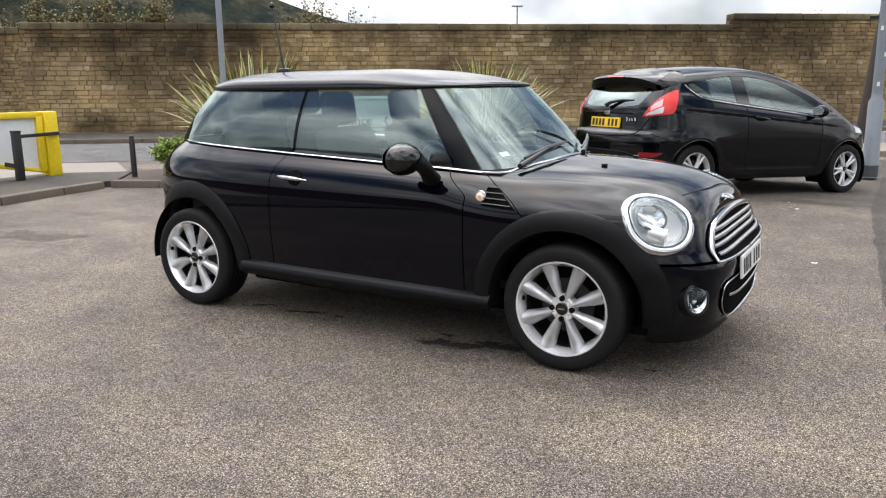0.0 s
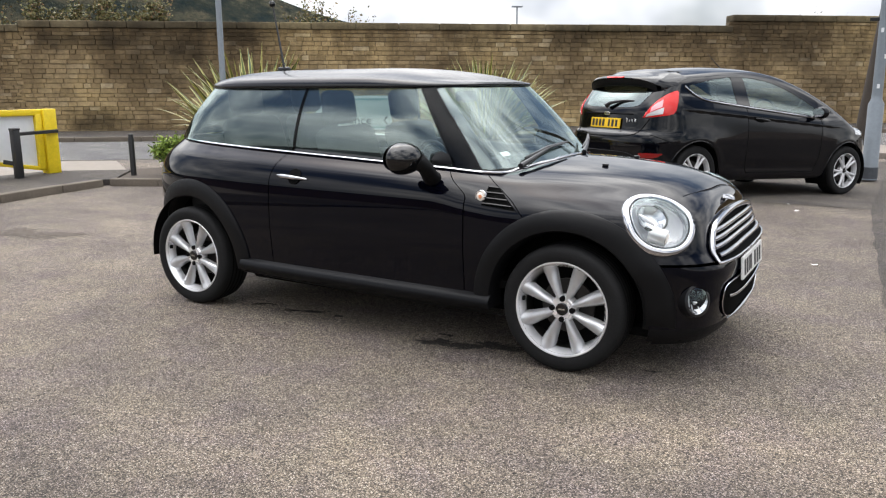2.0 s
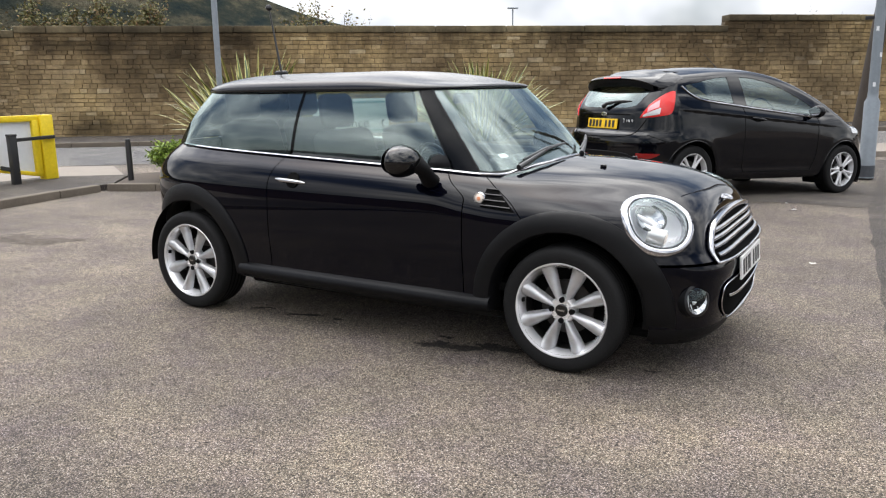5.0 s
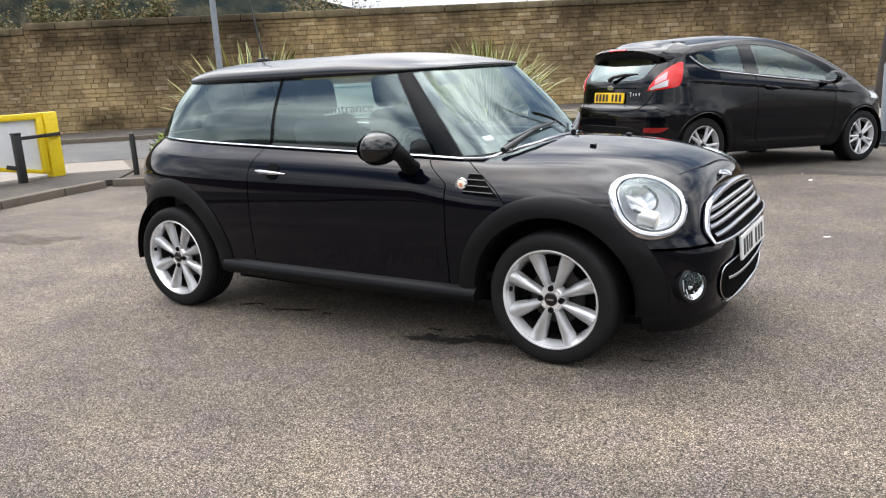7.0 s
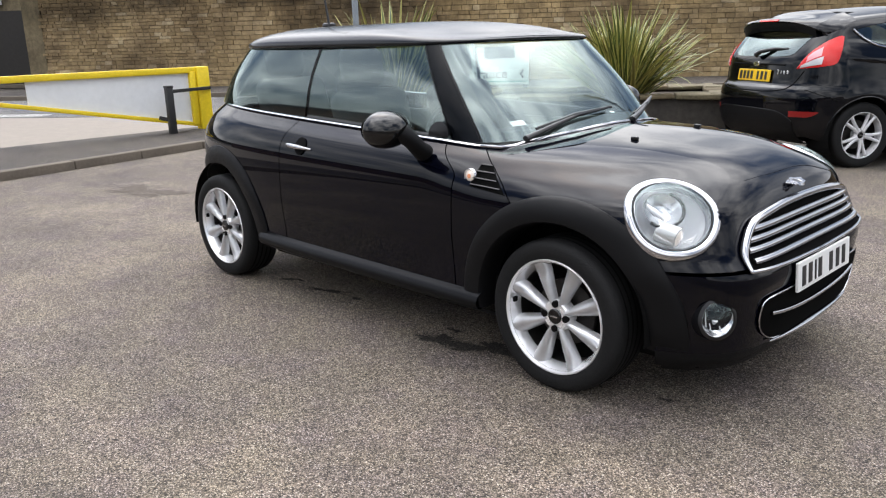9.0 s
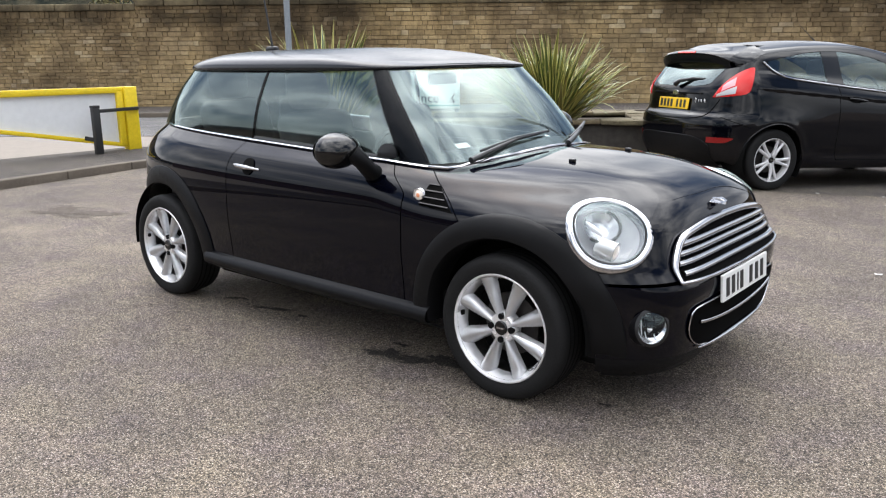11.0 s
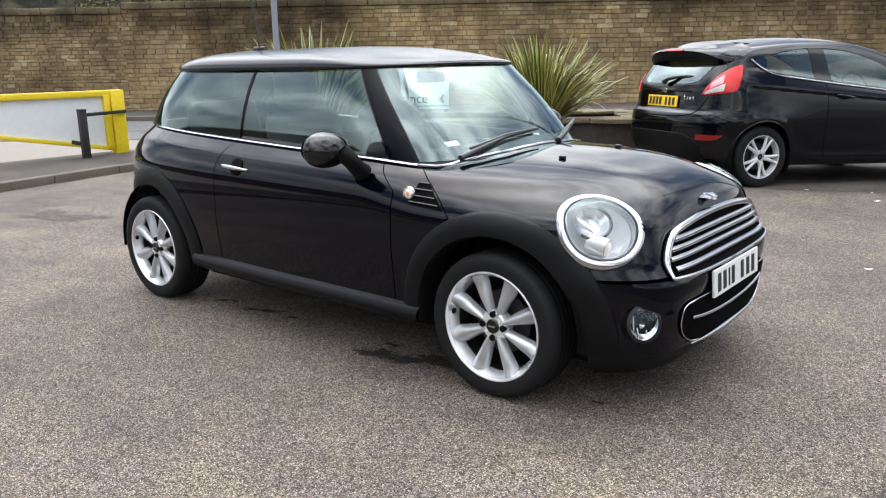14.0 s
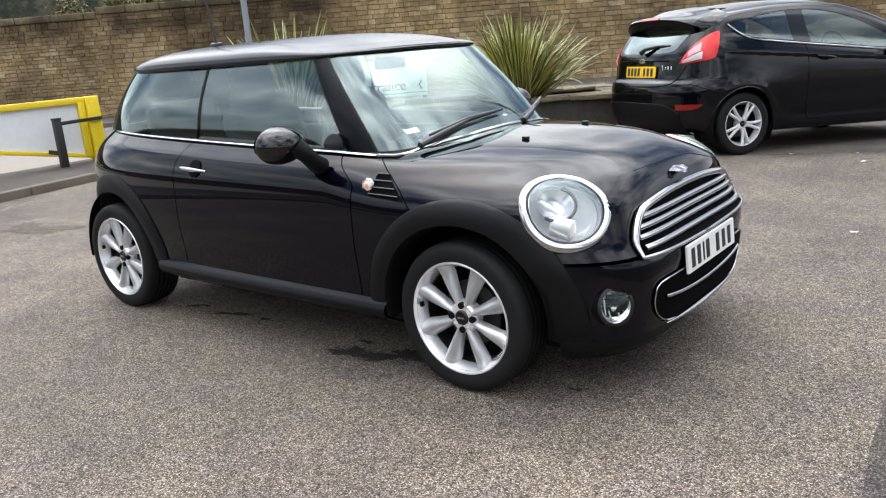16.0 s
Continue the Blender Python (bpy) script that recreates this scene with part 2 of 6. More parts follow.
def glass(name, tint, rough=0.0, least=0.13):
    """Thin pane: tinted see-through, with the mirror gloss of glass at grazing angles."""
    m, n, l, b = material(name)
    out = n["Material Output"]
    clear = n.new("ShaderNodeBsdfTransparent")
    clear.inputs["Color"].default_value = (*tint, 1)
    gloss = n.new("ShaderNodeBsdfGlossy")
    gloss.inputs["Roughness"].default_value = rough
    gloss.inputs["Color"].default_value = (0.85, 1.0, 0.99, 1)
    face = n.new("ShaderNodeLayerWeight")
    face.inputs["Blend"].default_value = 0.5
    power = n.new("ShaderNodeMath")
    power.operation = "POWER"
    l.new(face.outputs["Facing"], power.inputs[0])
    power.inputs[1].default_value = 4.5
    fres = n.new("ShaderNodeMapRange")
    fres.inputs["To Min"].default_value, fres.inputs["To Max"].default_value = least, 1.0
    l.new(power.outputs[0], fres.inputs["Value"])
    mix = n.new("ShaderNodeMixShader")
    l.new(fres.outputs["Result"], mix.inputs["Fac"])
    l.new(clear.outputs["BSDF"], mix.inputs[1])
    l.new(gloss.outputs["BSDF"], mix.inputs[2])
    l.new(mix.outputs["Shader"], out.inputs["Surface"])
    n.remove(b)
    return m


M_TARMAC = asphalt("tarmac", (0.108, 0.09, 0.0745), (0.268, 0.226, 0.186), [(-2.6, 0.2, 1.8, 1.22), (-0.6, -1.6, 1.6, 1.16)])
M_ROAD = asphalt("road", (0.09, 0.09, 0.09), (0.24, 0.24, 0.24))
M_PATH = asphalt("path", (0.055, 0.048, 0.042), (0.125, 0.11, 0.096))
M_CONCRETE = plain("concrete", (0.205, 0.178, 0.15), 0.9, bump=0.3, scale=40, vary=0.18)
M_KERB = plain("kerb", (0.105, 0.086, 0.066), 0.9, bump=0.5, scale=45, vary=0.3)
SAND = [(0.0, (0.215, 0.158, 0.088)), (0.3, (0.258, 0.19, 0.105)), (0.65, (0.295, 0.22, 0.124)), (0.93, (0.335, 0.254, 0.148)), (1.0, (0.4, 0.325, 0.215))]
SOOT = [(-7.0, 17.3, 1.6, 2.4, 1.3, 0.68), (-21.6, 6.6, 2.5, 2.6, 0.8, 0.4), (-19.2, 8.4, 2.7, 1.4, 0.4, 0.4), (-16.34, 10.49, 0.4, 1.0, 0.55, 0.3), (-16.9, 10.1, 2.65, 1.2, 0.35, 0.3), (-15.9, 10.8, 2.6, 0.9, 0.3, 0.35), (-14.3, 12.0, 2.35, 1.3, 0.5, 0.4), (-12.9, 13.0, 2.7, 1.0, 0.35, 0.45), (-4.6, 19.0, 2.7, 2.6, 0.45, 0.5), (-7.5, 16.9, 2.6, 1.4, 0.4, 0.5), (0.6, 22.8, 2.6, 2.6, 1.0, 0.55), (3.2, 24.6, 2.4, 2.4, 1.2, 0.5)]
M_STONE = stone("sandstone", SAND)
M_STONE_PIECE = stone("sandstone_piece", SAND, per="Object")
M_MORTAR = plain("mortar", (0.12, 0.092, 0.058), 0.95, bump=0.5, scale=30, vary=0.3)
M_COPING = stone("coping", [(0.0, (0.16, 0.13, 0.08)), (1.0, (0.27, 0.23, 0.15))], grime=0.75)
M_PAINT = plain("black_paint", (0.0008, 0.001, 0.0032), 0.025)
M_PAINT.node_tree.nodes["Principled BSDF"].inputs["IOR"].default_value = 1.33
M_PAINT_OLD = plain("worn_black_paint", (0.0012, 0.0014, 0.0028), 0.06)
M_PAINT_OLD.node_tree.nodes["Principled BSDF"].inputs["IOR"].default_value = 1.41
# copy of the black paint, dulled to mute mirrored sky on roof and pillars
M_ROOF = plain("dulled_black_paint", (0.004, 0.005, 0.007), 0.2, vary=0.15, scale=20, spec=0.4)
M_CLAD = plain("black_plastic", (0.003, 0.0031, 0.0037), 0.52, bump=0.12, scale=400, vary=0.12, spec=0.19)
M_SILL = plain("satin_plastic", (0.004, 0.0042, 0.005), 0.33, bump=0.06, scale=400, vary=0.1, spec=0.15)
M_TRIM = plain("black_trim", (0.006, 0.006, 0.007), 0.3)
M_GLOSS = plain("gloss_black", (0.004, 0.004, 0.004), 0.08)
M_RUBBER = plain("tyre_rubber", (0.010, 0.010, 0.0102), 0.7, bump=0.2, scale=120, vary=0.25, spec=0.16)
M_ALLOY = plain("alloy", (0.86, 0.86, 0.87), 0.24, metal=0.62, vary=0.08, scale=30)
M_ALLOY_GREY = plain("alloy_grey", (0.62, 0.62, 0.63), 0.3, metal=0.35, vary=0.08, scale=30)
M_CHROME = plain("chrome", (0.52, 0.52, 0.54), 0.1, metal=1.0)
M_DISC = plain("brake_steel", (0.05, 0.047, 0.045), 0.45, metal=0.8, vary=0.15, scale=50)
M_DARK = plain("inner_dark", (0.003, 0.003, 0.003), 0.85, spec=0.1)
M_CABIN = plain("cabin_plastic", (0.02, 0.021, 0.023), 0.65, vary=0.1, scale=40)
M_CLOTH = plain("seat_cloth", (0.022, 0.023, 0.026), 0.9, bump=0.2, scale=300, vary=0.15)
M_GLASS = glass("car_glass", (0.84, 0.94, 0.9), least=0.165)
M_TINTED = glass("tinted_glass", (0.5, 0.57, 0.55), least=0.15)
M_LENS = glass("lamp_lens", (0.97, 0.98, 0.98), least=0.045)
M_WHITE = plain("white_panel", (0.72, 0.73, 0.74), 0.45, vary=0.06, scale=12)
M_YELLOW = plain("yellow_paint", (0.75, 0.55, 0.015), 0.42, bump=0.1, scale=30, vary=0.14)
M_POST = plain("black_paint_rough", (0.014, 0.014, 0.015), 0.5, bump=0.3, scale=60, vary=0.2)
M_GALV = plain("grey_steel", (0.2, 0.225, 0.25), 0.5, metal=0.25, bump=0.1, scale=25, vary=0.12)
M_WOODPOLE = plain("weathered_wood", (0.042, 0.033, 0.026), 0.85, bump=0.4, scale=30, vary=0.3)
M_PLATE_W = plain("plate_white", (0.75, 0.75, 0.73), 0.35)
M_PLATE_Y = plain("plate_yellow", (0.8, 0.5, 0.01), 0.35)
M_INK = plain("ink", (0.012, 0.012, 0.013), 0.4)
M_RED = plain("lamp_red", (0.58, 0.016, 0.014), 0.2)
M_PINK = plain("lamp_pale", (0.75, 0.3, 0.33), 0.15, coat=1.0)
M_AMBER = plain("lamp_amber", (0.85, 0.76, 0.68), 0.15, coat=1.0)
M_SIDEGLASS = glass("side_glass", (0.6, 0.68, 0.64))
M_REARGLASS = glass("rear_glass", (0.16, 0.18, 0.17), least=0.13)
M_HEADLAMP = plain("headlamp_clear", (0.5, 0.51, 0.52), 0.1, metal=0.5, coat=1.0)
M_CLEARLENS = plain("lens_clear", (0.62, 0.6, 0.6), 0.12, coat=1.0, metal=0.2)
M_REFLECTOR = plain("reflector_red", (0.2, 0.008, 0.007), 0.25)
M_SOIL = plain("soil", (0.05, 0.036, 0.024), 0.95, bump=0.8, scale=25, vary=0.4)
M_SIGN = plain("sign_face", (0.68, 0.74, 0.72), 0.4, vary=0.04, scale=8)
M_TEAL = plain("sign_teal", (0.16, 0.42, 0.4), 0.4)
M_MOSS = plain("moss", (0.13, 0.11, 0.065), 0.95, bump=0.8, scale=40, vary=0.4)

import collections

from mathutils.bvhtree import BVHTree

# ---- mesh helpers ----
def link_mesh(name, bm, mat, parent=None, label="", smooth=None):
    me = bpy.data.meshes.new(name)
    bm.to_mesh(me)
    bm.free()
    for one in mat if isinstance(mat, (list, tuple)) else [mat]:
        me.materials.append(one)
    if smooth is not None:
        me.shade_smooth()
        if smooth < 180:
            me.set_sharp_from_angle(angle=radians(smooth))
    ob = new(name, me)
    ob.parent = parent
    if label:
        ob["label"] = label
    return ob


def part(name, bm, mat, parent, label="", smooth=None):
    return link_mesh(name, bm, mat, parent, label, smooth)


def thing(name, label, category, m=None, group=""):
    ob = new(name)
    ob.empty_display_size = 0.1
    if m is not None:
        ob.matrix_world = m
    return tagged(ob, label, category, group)


def box(size, at=(0, 0, 0), bevel=0.0, turn=None, bm=None, seg=2):
    bm2 = bmesh.new()
    bmesh.ops.create_cube(bm2, size=1.0)
    bmesh.ops.scale(bm2, vec=size, verts=bm2.verts)
    if bevel:
        bmesh.ops.bevel(bm2, geom=bm2.edges[:], offset=bevel, segments=seg, affect="EDGES", profile=0.5)
    m = Matrix.Translation(at) @ (turn or Matrix.Identity(4))
    bmesh.ops.transform(bm2, matrix=m, verts=bm2.verts)
    return merge(bm, bm2)


def merge(bm, other):
    if bm is None:
        return other
    me = bpy.data.meshes.new("tmp")
    other.to_mesh(me)
    other.free()
    bm.from_mesh(me)
    bpy.data.meshes.remove(me)
    return bm


def grid(rows, bm=None, close_u=False, flip=False):
    """A sheet of quads through rows of points."""
    bm = bm or bmesh.new()
    vs = [[bm.verts.new(p) for p in row] for row in rows]
    for a, b in zip(vs, vs[1:]):
        k = len(a)
        for i in range(k if close_u else k - 1):
            q = (a[i], a[(i + 1) % k], b[(i + 1) % k], b[i])
            try:
                bm.faces.new(tuple(reversed(q)) if flip else q)
            except ValueError:
                pass
    return bm


def tube(path, radius, sides=8, bm=None, caps=True, squash=1.0):
    """A round bar along a path of points; radius may be a list."""
    path = [Vector(p) for p in path]
    rows, up = [], Vector((0, 0, 1))
    for i, p in enumerate(path):
        d = (path[min(i + 1, len(path) - 1)] - path[max(i - 1, 0)]).normalized()
        side = d.cross(up)
        side = side.normalized() if side.length > 1e-3 else Vector((1, 0, 0))
        top = side.cross(d)
        r = radius[i] if isinstance(radius, (list, tuple)) else radius
        rows.append([p + r * (math.cos(t) * side + squash * math.sin(t) * top) for t in (2 * math.pi * k / sides for k in range(sides))])
    out = grid(rows, close_u=True, flip=True)
    if caps:
        out.verts.ensure_lookup_table()
        n = len(out.verts)
        out.faces.new([out.verts[k] for k in range(sides)])
        out.faces.new([out.verts[n - 1 - k] for k in range(sides)])
    return merge(bm, out)


def lathe(profile, sides=48, axis="y", bm=None, closed=False):
    """Profile of (radius, along) turned round an axis."""
    rows = []
    for r, a in profile:
        ring = []
        for k in range(sides):
            t = 2 * math.pi * k / sides
            c, s = r * math.cos(t), r * math.sin(t)
            ring.append((c, a, s) if axis == "y" else (c, s, a) if axis == "z" else (a, c, s))
        rows.append(ring)
    if closed:
        rows.append(rows[0])
    out = grid(rows, close_u=True, flip=(axis == "z"))
    bmesh.ops.remove_doubles(out, verts=out.verts, dist=1e-6)
    bmesh.ops.recalc_face_normals(out, faces=out.faces)
    return merge(bm, out)


def loft_tables(table, count):
    """Catmull-Rom through the rows of a short table, count rows out."""
    t = np.array(table, float)
    pad = np.vstack([2 * t[0] - t[1], t, 2 * t[-1] - t[-2]])
    out = []
    for s in np.linspace(0, len(t) - 1, count):
        i = min(int(s), len(t) - 2)
        f = s - i
        p0, p1, p2, p3 = pad[i : i + 4]
        out.append(0.5 * (2 * p1 + (p2 - p0) * f + (2 * p0 - 5 * p1 + 4 * p2 - p3) * f**2 + (3 * p1 - p0 - 3 * p2 + p3) * f**3))
    return np.array(out)


def oval(phi, width, front, rear, xm, nf, nr):
    """The plan outline of a car body at one height: phi -90 at the tail, 0 abeam, 90 at the nose."""
    c, s = math.cos(phi), math.sin(phi)
    n = nf if s > 0 else nr
    r = (abs(c) ** n + abs(s) ** n) ** (-1 / n)
    return xm + r * s * ((front - xm) if s > 0 else (xm - rear)), r * c * width


def phi_at(x, front, rear, xm, nf, nr):
    """The phi at which that outline stands at x."""
    q = (x - xm) / (front - xm) if x > xm else (x - xm) / (xm - rear)
    q = max(-0.9995, min(0.9995, q))
    n = nf if q > 0 else nr
    return math.atan2(q, (1 - abs(q) ** n) ** (1 / n))


def smoothstep(x, a, b):
    t = max(0.0, min(1.0, (x - a) / (b - a)))
    return t * t * (3 - 2 * t)


def mirrored(bm):
    """The same sheet on both sides of y = 0."""
    geom = bmesh.ops.duplicate(bm, geom=bm.verts[:] + bm.edges[:] + bm.faces[:])["geom"]
    vs = [g for g in geom if isinstance(g, bmesh.types.BMVert)]
    fs = [g for g in geom if isinstance(g, bmesh.types.BMFace)]
    for v in vs:
        v.co.y = -v.co.y
    bmesh.ops.reverse_faces(bm, faces=fs)
    bmesh.ops.remove_doubles(bm, verts=bm.verts, dist=1e-5)
    return bm


def flipped(bm):
    """The sheet moved to the other side of y = 0."""
    for v in bm.verts:
        v.co.y = -v.co.y
    bmesh.ops.reverse_faces(bm, faces=bm.faces)
    return bm


def thicken(bm, depth):
    """Gives a sheet a turned-in rim and back, depth metres to its inside."""
    bmesh.ops.solidify(bm, geom=bm.faces[:], thickness=-depth)
    return bm

# ---- ground, road, kerbs, wall ----
def ground_z(x, y):
    """The car park is level, but for a slight rise where the second car stands."""
    a = radians(57.38)
    s, q = (x - 1.071) * math.cos(a) + (y - 5.173) * math.sin(a), (y - 5.173) * math.cos(a) - (x - 1.071) * math.sin(a)
    inside = smoothstep(s, -2.4, -0.7) * (1 - smoothstep(s, 3.0, 4.6)) * (1 - smoothstep(abs(q), 1.0, 2.6))
    return inside * (0.079 - 0.0414 * s)


near = [-7 + 0.25 * k for k in range(73)]
far = [12, 14, 18, 25, 40, 80, 200, 450, 900]
lines_x = [-v for v in reversed(far)] + near + far
lines_y = lines_x
ground_bm = grid([[(x, y, ground_z(x, y)) for x in lines_x] for y in lines_y])
tagged(link_mesh("ground", ground_bm, M_TARMAC, smooth=180), "worn grey tarmac car park with pale stone chips", "ground", kind="structure")

WALL = pose(-20.6, 11.1, 0, 0, 0, 36) @ pose(0, 0, 0, 0, 0.32, 0)


WALL_FACE = WALL @ pose(0, -3.0, 0)


def wall_at(x, y, z=0.0):
    return WALL @ Vector((x, y, z))


def slab(name, corners, z0, z1, mat, label, category="pavement", bevel=0.0):
    bm = bmesh.new()
    f = bm.faces.new([bm.verts.new((x, y, z1)) for x, y in corners])
    bmesh.ops.recalc_face_normals(bm, faces=[f])
    if f.normal.z < 0:
        f.normal_flip()
    out = bmesh.ops.extrude_face_region(bm, geom=[f])["geom"]
    for v in out:
        if isinstance(v, bmesh.types.BMVert):
            v.co.z = z0
    bmesh.ops.recalc_face_normals(bm, faces=bm.faces)
    return tagged(link_mesh(name, bm, mat), label, category, kind="structure")


def wall_quad(x0, x1, y0, y1):
    return [wall_at(x, y)[:2] for x, y in ((x0, y0), (x1, y0), (x1, y1), (x0, y1))]


slab("road", wall_quad(-60, 90, -11.3, -6.15), -0.2, 0.006, M_ROAD, "grey asphalt public road beyond the car park", "road")
slab("pavement_far", wall_quad(-60, 90, -6.05, -2.8), -0.2, 0.11, M_PATH, "dark tarmac footway at the foot of the stone wall")
for k, (yy, x0, x1) in enumerate(((-8.3, -30, 60), (-10.9, -30, 60), (-10.65, -30, 60))):
    bm = bmesh.new()
    x = x0
    while x < x1:
        step = 4.0 if k == 0 else 30.0
        length = 2.6 if k == 0 else 30.0
        c = [bm.verts.new(wall_at(a, b, 0.0105)) for a, b in ((x, yy - 0.05), (x + length, yy - 0.05), (x + length, yy + 0.05), (x, yy + 0.05))]
        bm.faces.new(c)
        x += step + (2.0 if k == 0 else 0)
    tagged(link_mesh("road_marking", bm, plain("marking_paint", (0.6, 0.6, 0.57), 0.7, vary=0.25, scale=20)), "faded white painted line on the road", "road marking", kind="structure")
slab("concrete_apron", [(-30, -22), (-7.6, -10), (-7.6, 3.2), (-6.6, 3.95), (-8.8, 5.35), (-30, -9)], -0.2, 0.012, M_CONCRETE, "pale concrete apron at the entrance to the car park", "concrete")


def kerb_run(name, points, width, z, stone_len, label):
    """A run of separate kerb stones along a line."""
    owner = tagged(new(name), label, "kerb", kind="structure")
    for (x0, y0), (x1, y1) in zip(points, points[1:]):
        d = Vector((x1 - x0, y1 - y0))
        n = max(1, round(d.length / stone_len))
        for k in range(n):
            p = Vector((x0, y0)) + d * ((k + 0.5) / n)
            bm = box((d.length / n - 0.012, width, z + 0.15), (0, 0, (z - 0.15) / 2), 0.018)
            ob = part("kerb_stone", bm, M_KERB, owner, smooth=40)
            ob.matrix_basis = pose(p.x, p.y, random.uniform(-0.004, 0.004), 0, 0, math.degrees(math.atan2(d.y, d.x)) + random.uniform(-0.3, 0.3))
    return owner


KERB = [(-3.7, -6.6), (-4.6, -3.4), (-5.15, -0.6), (-5.48, 1.15), (-5.68, 2.1), (-5.77, 2.78)]
kerb_run("kerb", KERB, 0.14, 0.1, 0.9, "row of weathered concrete kerb stones edging the footway")
kerb_run("kerb", [(-5.72, 2.92), (-5.08, 3.22), (-2.5, 4.0)], 0.14, 0.1, 0.9, "row of weathered concrete kerb stones edging the planting bed")
fk = [wall_at(x, -6.1)[:2] for x in (-40, 60)]
kerb_run("kerb", fk, 0.15, 0.12, 1.6, "far kerb of concrete stones along the road")
slab("pavement_near", [(-3.76, -6.6), (-4.66, -3.4), (-5.21, -0.6), (-5.54, 1.15), (-5.74, 2.1), (-5.83, 2.84), (-5.74, 2.98), (-6.6, 3.95), (-7.58, 3.2), (-7.58, -10), (-5, -14)], -0.2, 0.085, M_PATH, "dark tarmac strip of footway behind the kerb")
slab("planting_bed", [(-5.68, 3.0), (-5.08, 3.29), (-2.5, 4.07), (-0.2, 5.5), (-1.4, 7.2), (-5.9, 5.9), (-6.55, 4.0)], -0.2, 0.09, M_SOIL, "bare brown soil of the planting bed", "soil")
near_walk = [wall_at(x, y)[:2] for x, y in ((16.5, -13.2), (45, -13.2), (45, -11.4), (16.5, -11.4))]
slab("pavement_side", near_walk, -0.2, 0.1, M_CONCRETE, "pale footway between the car park and the road")


def stone_block(w, h, chamfer=0.008, depth=0.06):
    """Verts and faces of one dressed stone, its face to -y, its back open."""
    c = chamfer
    v = [(0, 0, 0), (w, 0, 0), (w, 0, h), (0, 0, h)]
    v = [(x, 0.0, z) for x, _, z in v]
    inner = [(c, -c, c), (w - c, -c, c), (w - c, -c, h - c), (c, -c, h - c)]
    back = [(0, depth, 0), (w, depth, 0), (w, depth, h), (0, depth, h)]
    verts = inner + v + back
    faces = [(0, 1, 2, 3)]
    for o in (0, 4):
        for k in range(4):
            a, b = o + k, o + (k + 1) % 4
            faces.append((a, a + 4, b + 4, b))
    return verts, faces


def stone_wall(name, x0, x1, top, picks, label, course=0.94):
    """A coursed stone wall: core, courses of blocks with open joints, coping stones."""
    rnd = random.Random(int(x0 * 7) + 5)
    owner = tagged(new(name), label, "stone wall", kind="structure")
    owner.matrix_world = WALL_FACE
    part("core", box((x1 - x0, 0.45, top - 0.2), ((x0 + x1) / 2, 0.245, (top - 0.2) / 2)), M_MORTAR, owner)
    verts, faces, pieces, z = [], [], 0, 0.05
    shared = {}
    while z < top - 0.24:
        h = course * rnd.choice((0.115, 0.125, 0.135, 0.14, 0.15, 0.16))
        h = min(h, top - 0.2 - z)
        if top - 0.2 - z - h < 0.08:
            h = top - 0.2 - z
        x = x0 - rnd.uniform(0, 0.15)
        while x < x1 - 0.08:
            w = min(course * rnd.choice((0.17, 0.22, 0.27, 0.32, 0.37, 0.43, 0.5)), x1 - x)
            out = rnd.uniform(-0.012, 0.014)
            if picks and picks[0] <= x <= picks[1] and pieces < 300:
                key = (round(w, 3), round(h, 3))
                if key not in shared:
                    vs, fs = stone_block(w - 0.011, h - 0.011)
                    me = bpy.data.meshes.new("stone")
                    me.from_pydata(vs, [], fs)
                    me.materials.append(M_STONE_PIECE)
                    shared[key] = me
                ob = new("stone", shared[key])
                ob.parent = owner
                ob.location = (x + 0.007, out, z + 0.007)
                pieces += 1
            else:
                vs, fs = stone_block(w - 0.011, h - 0.011)
                o = len(verts)
                verts += [(a + x + 0.007 + rnd.uniform(-0.006, 0.006), b + out + rnd.uniform(-0.004, 0.004), c + z + 0.007 + rnd.uniform(-0.006, 0.006)) for a, b, c in vs]
                faces += [tuple(i + o for i in f) for f in fs]
            x += w
        z += h
    me = bpy.data.meshes.new("stonework")
    me.from_pydata(verts, [], faces)
    me.materials.append(M_STONE)
    ob = new("stonework", me)
    ob.parent = owner
    ob["kind"] = "stuff"
    x = x0
    while x < x1 - 0.05:
        w = min(rnd.uniform(0.8, 1.3), x1 - x)
        bm = box((w - 0.012, 0.56, 0.19 + rnd.uniform(-0.008, 0.008)), (x + w / 2, 0.22, top - 0.1), 0.025)
        part("coping_stone", bm, M_COPING, owner, smooth=40)
        x += w
    return owner


stone_wall("wall_left", -4.4, 1.22, 3.06, None, "sooty sandstone boundary wall, lower and darker stretch", 0.76)
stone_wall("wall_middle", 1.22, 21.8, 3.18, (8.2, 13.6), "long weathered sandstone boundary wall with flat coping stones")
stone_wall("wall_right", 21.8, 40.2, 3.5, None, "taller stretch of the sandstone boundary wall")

pier = thing("gate_pier", "rough grey stone gate pier beside a dark opening", "pier", WALL_FACE)
part("shaft", box((0.62, 0.62, 3.1), (-4.75, 0.3, 1.55), 0.03), M_COPING, pier, smooth=40)
part("cap", box((0.78, 0.78, 0.18), (-4.75, 0.3, 3.18), 0.04), M_COPING, pier, smooth=40)
shed = thing("old_building", "dark stone building with a deep doorway and a pale window frame", "building", WALL_FACE @ pose(2.4, 0, 0))
part("wall", box((9, 0.5, 5.5), (-13.5, 2.6, 2.75)), M_COPING, shed)
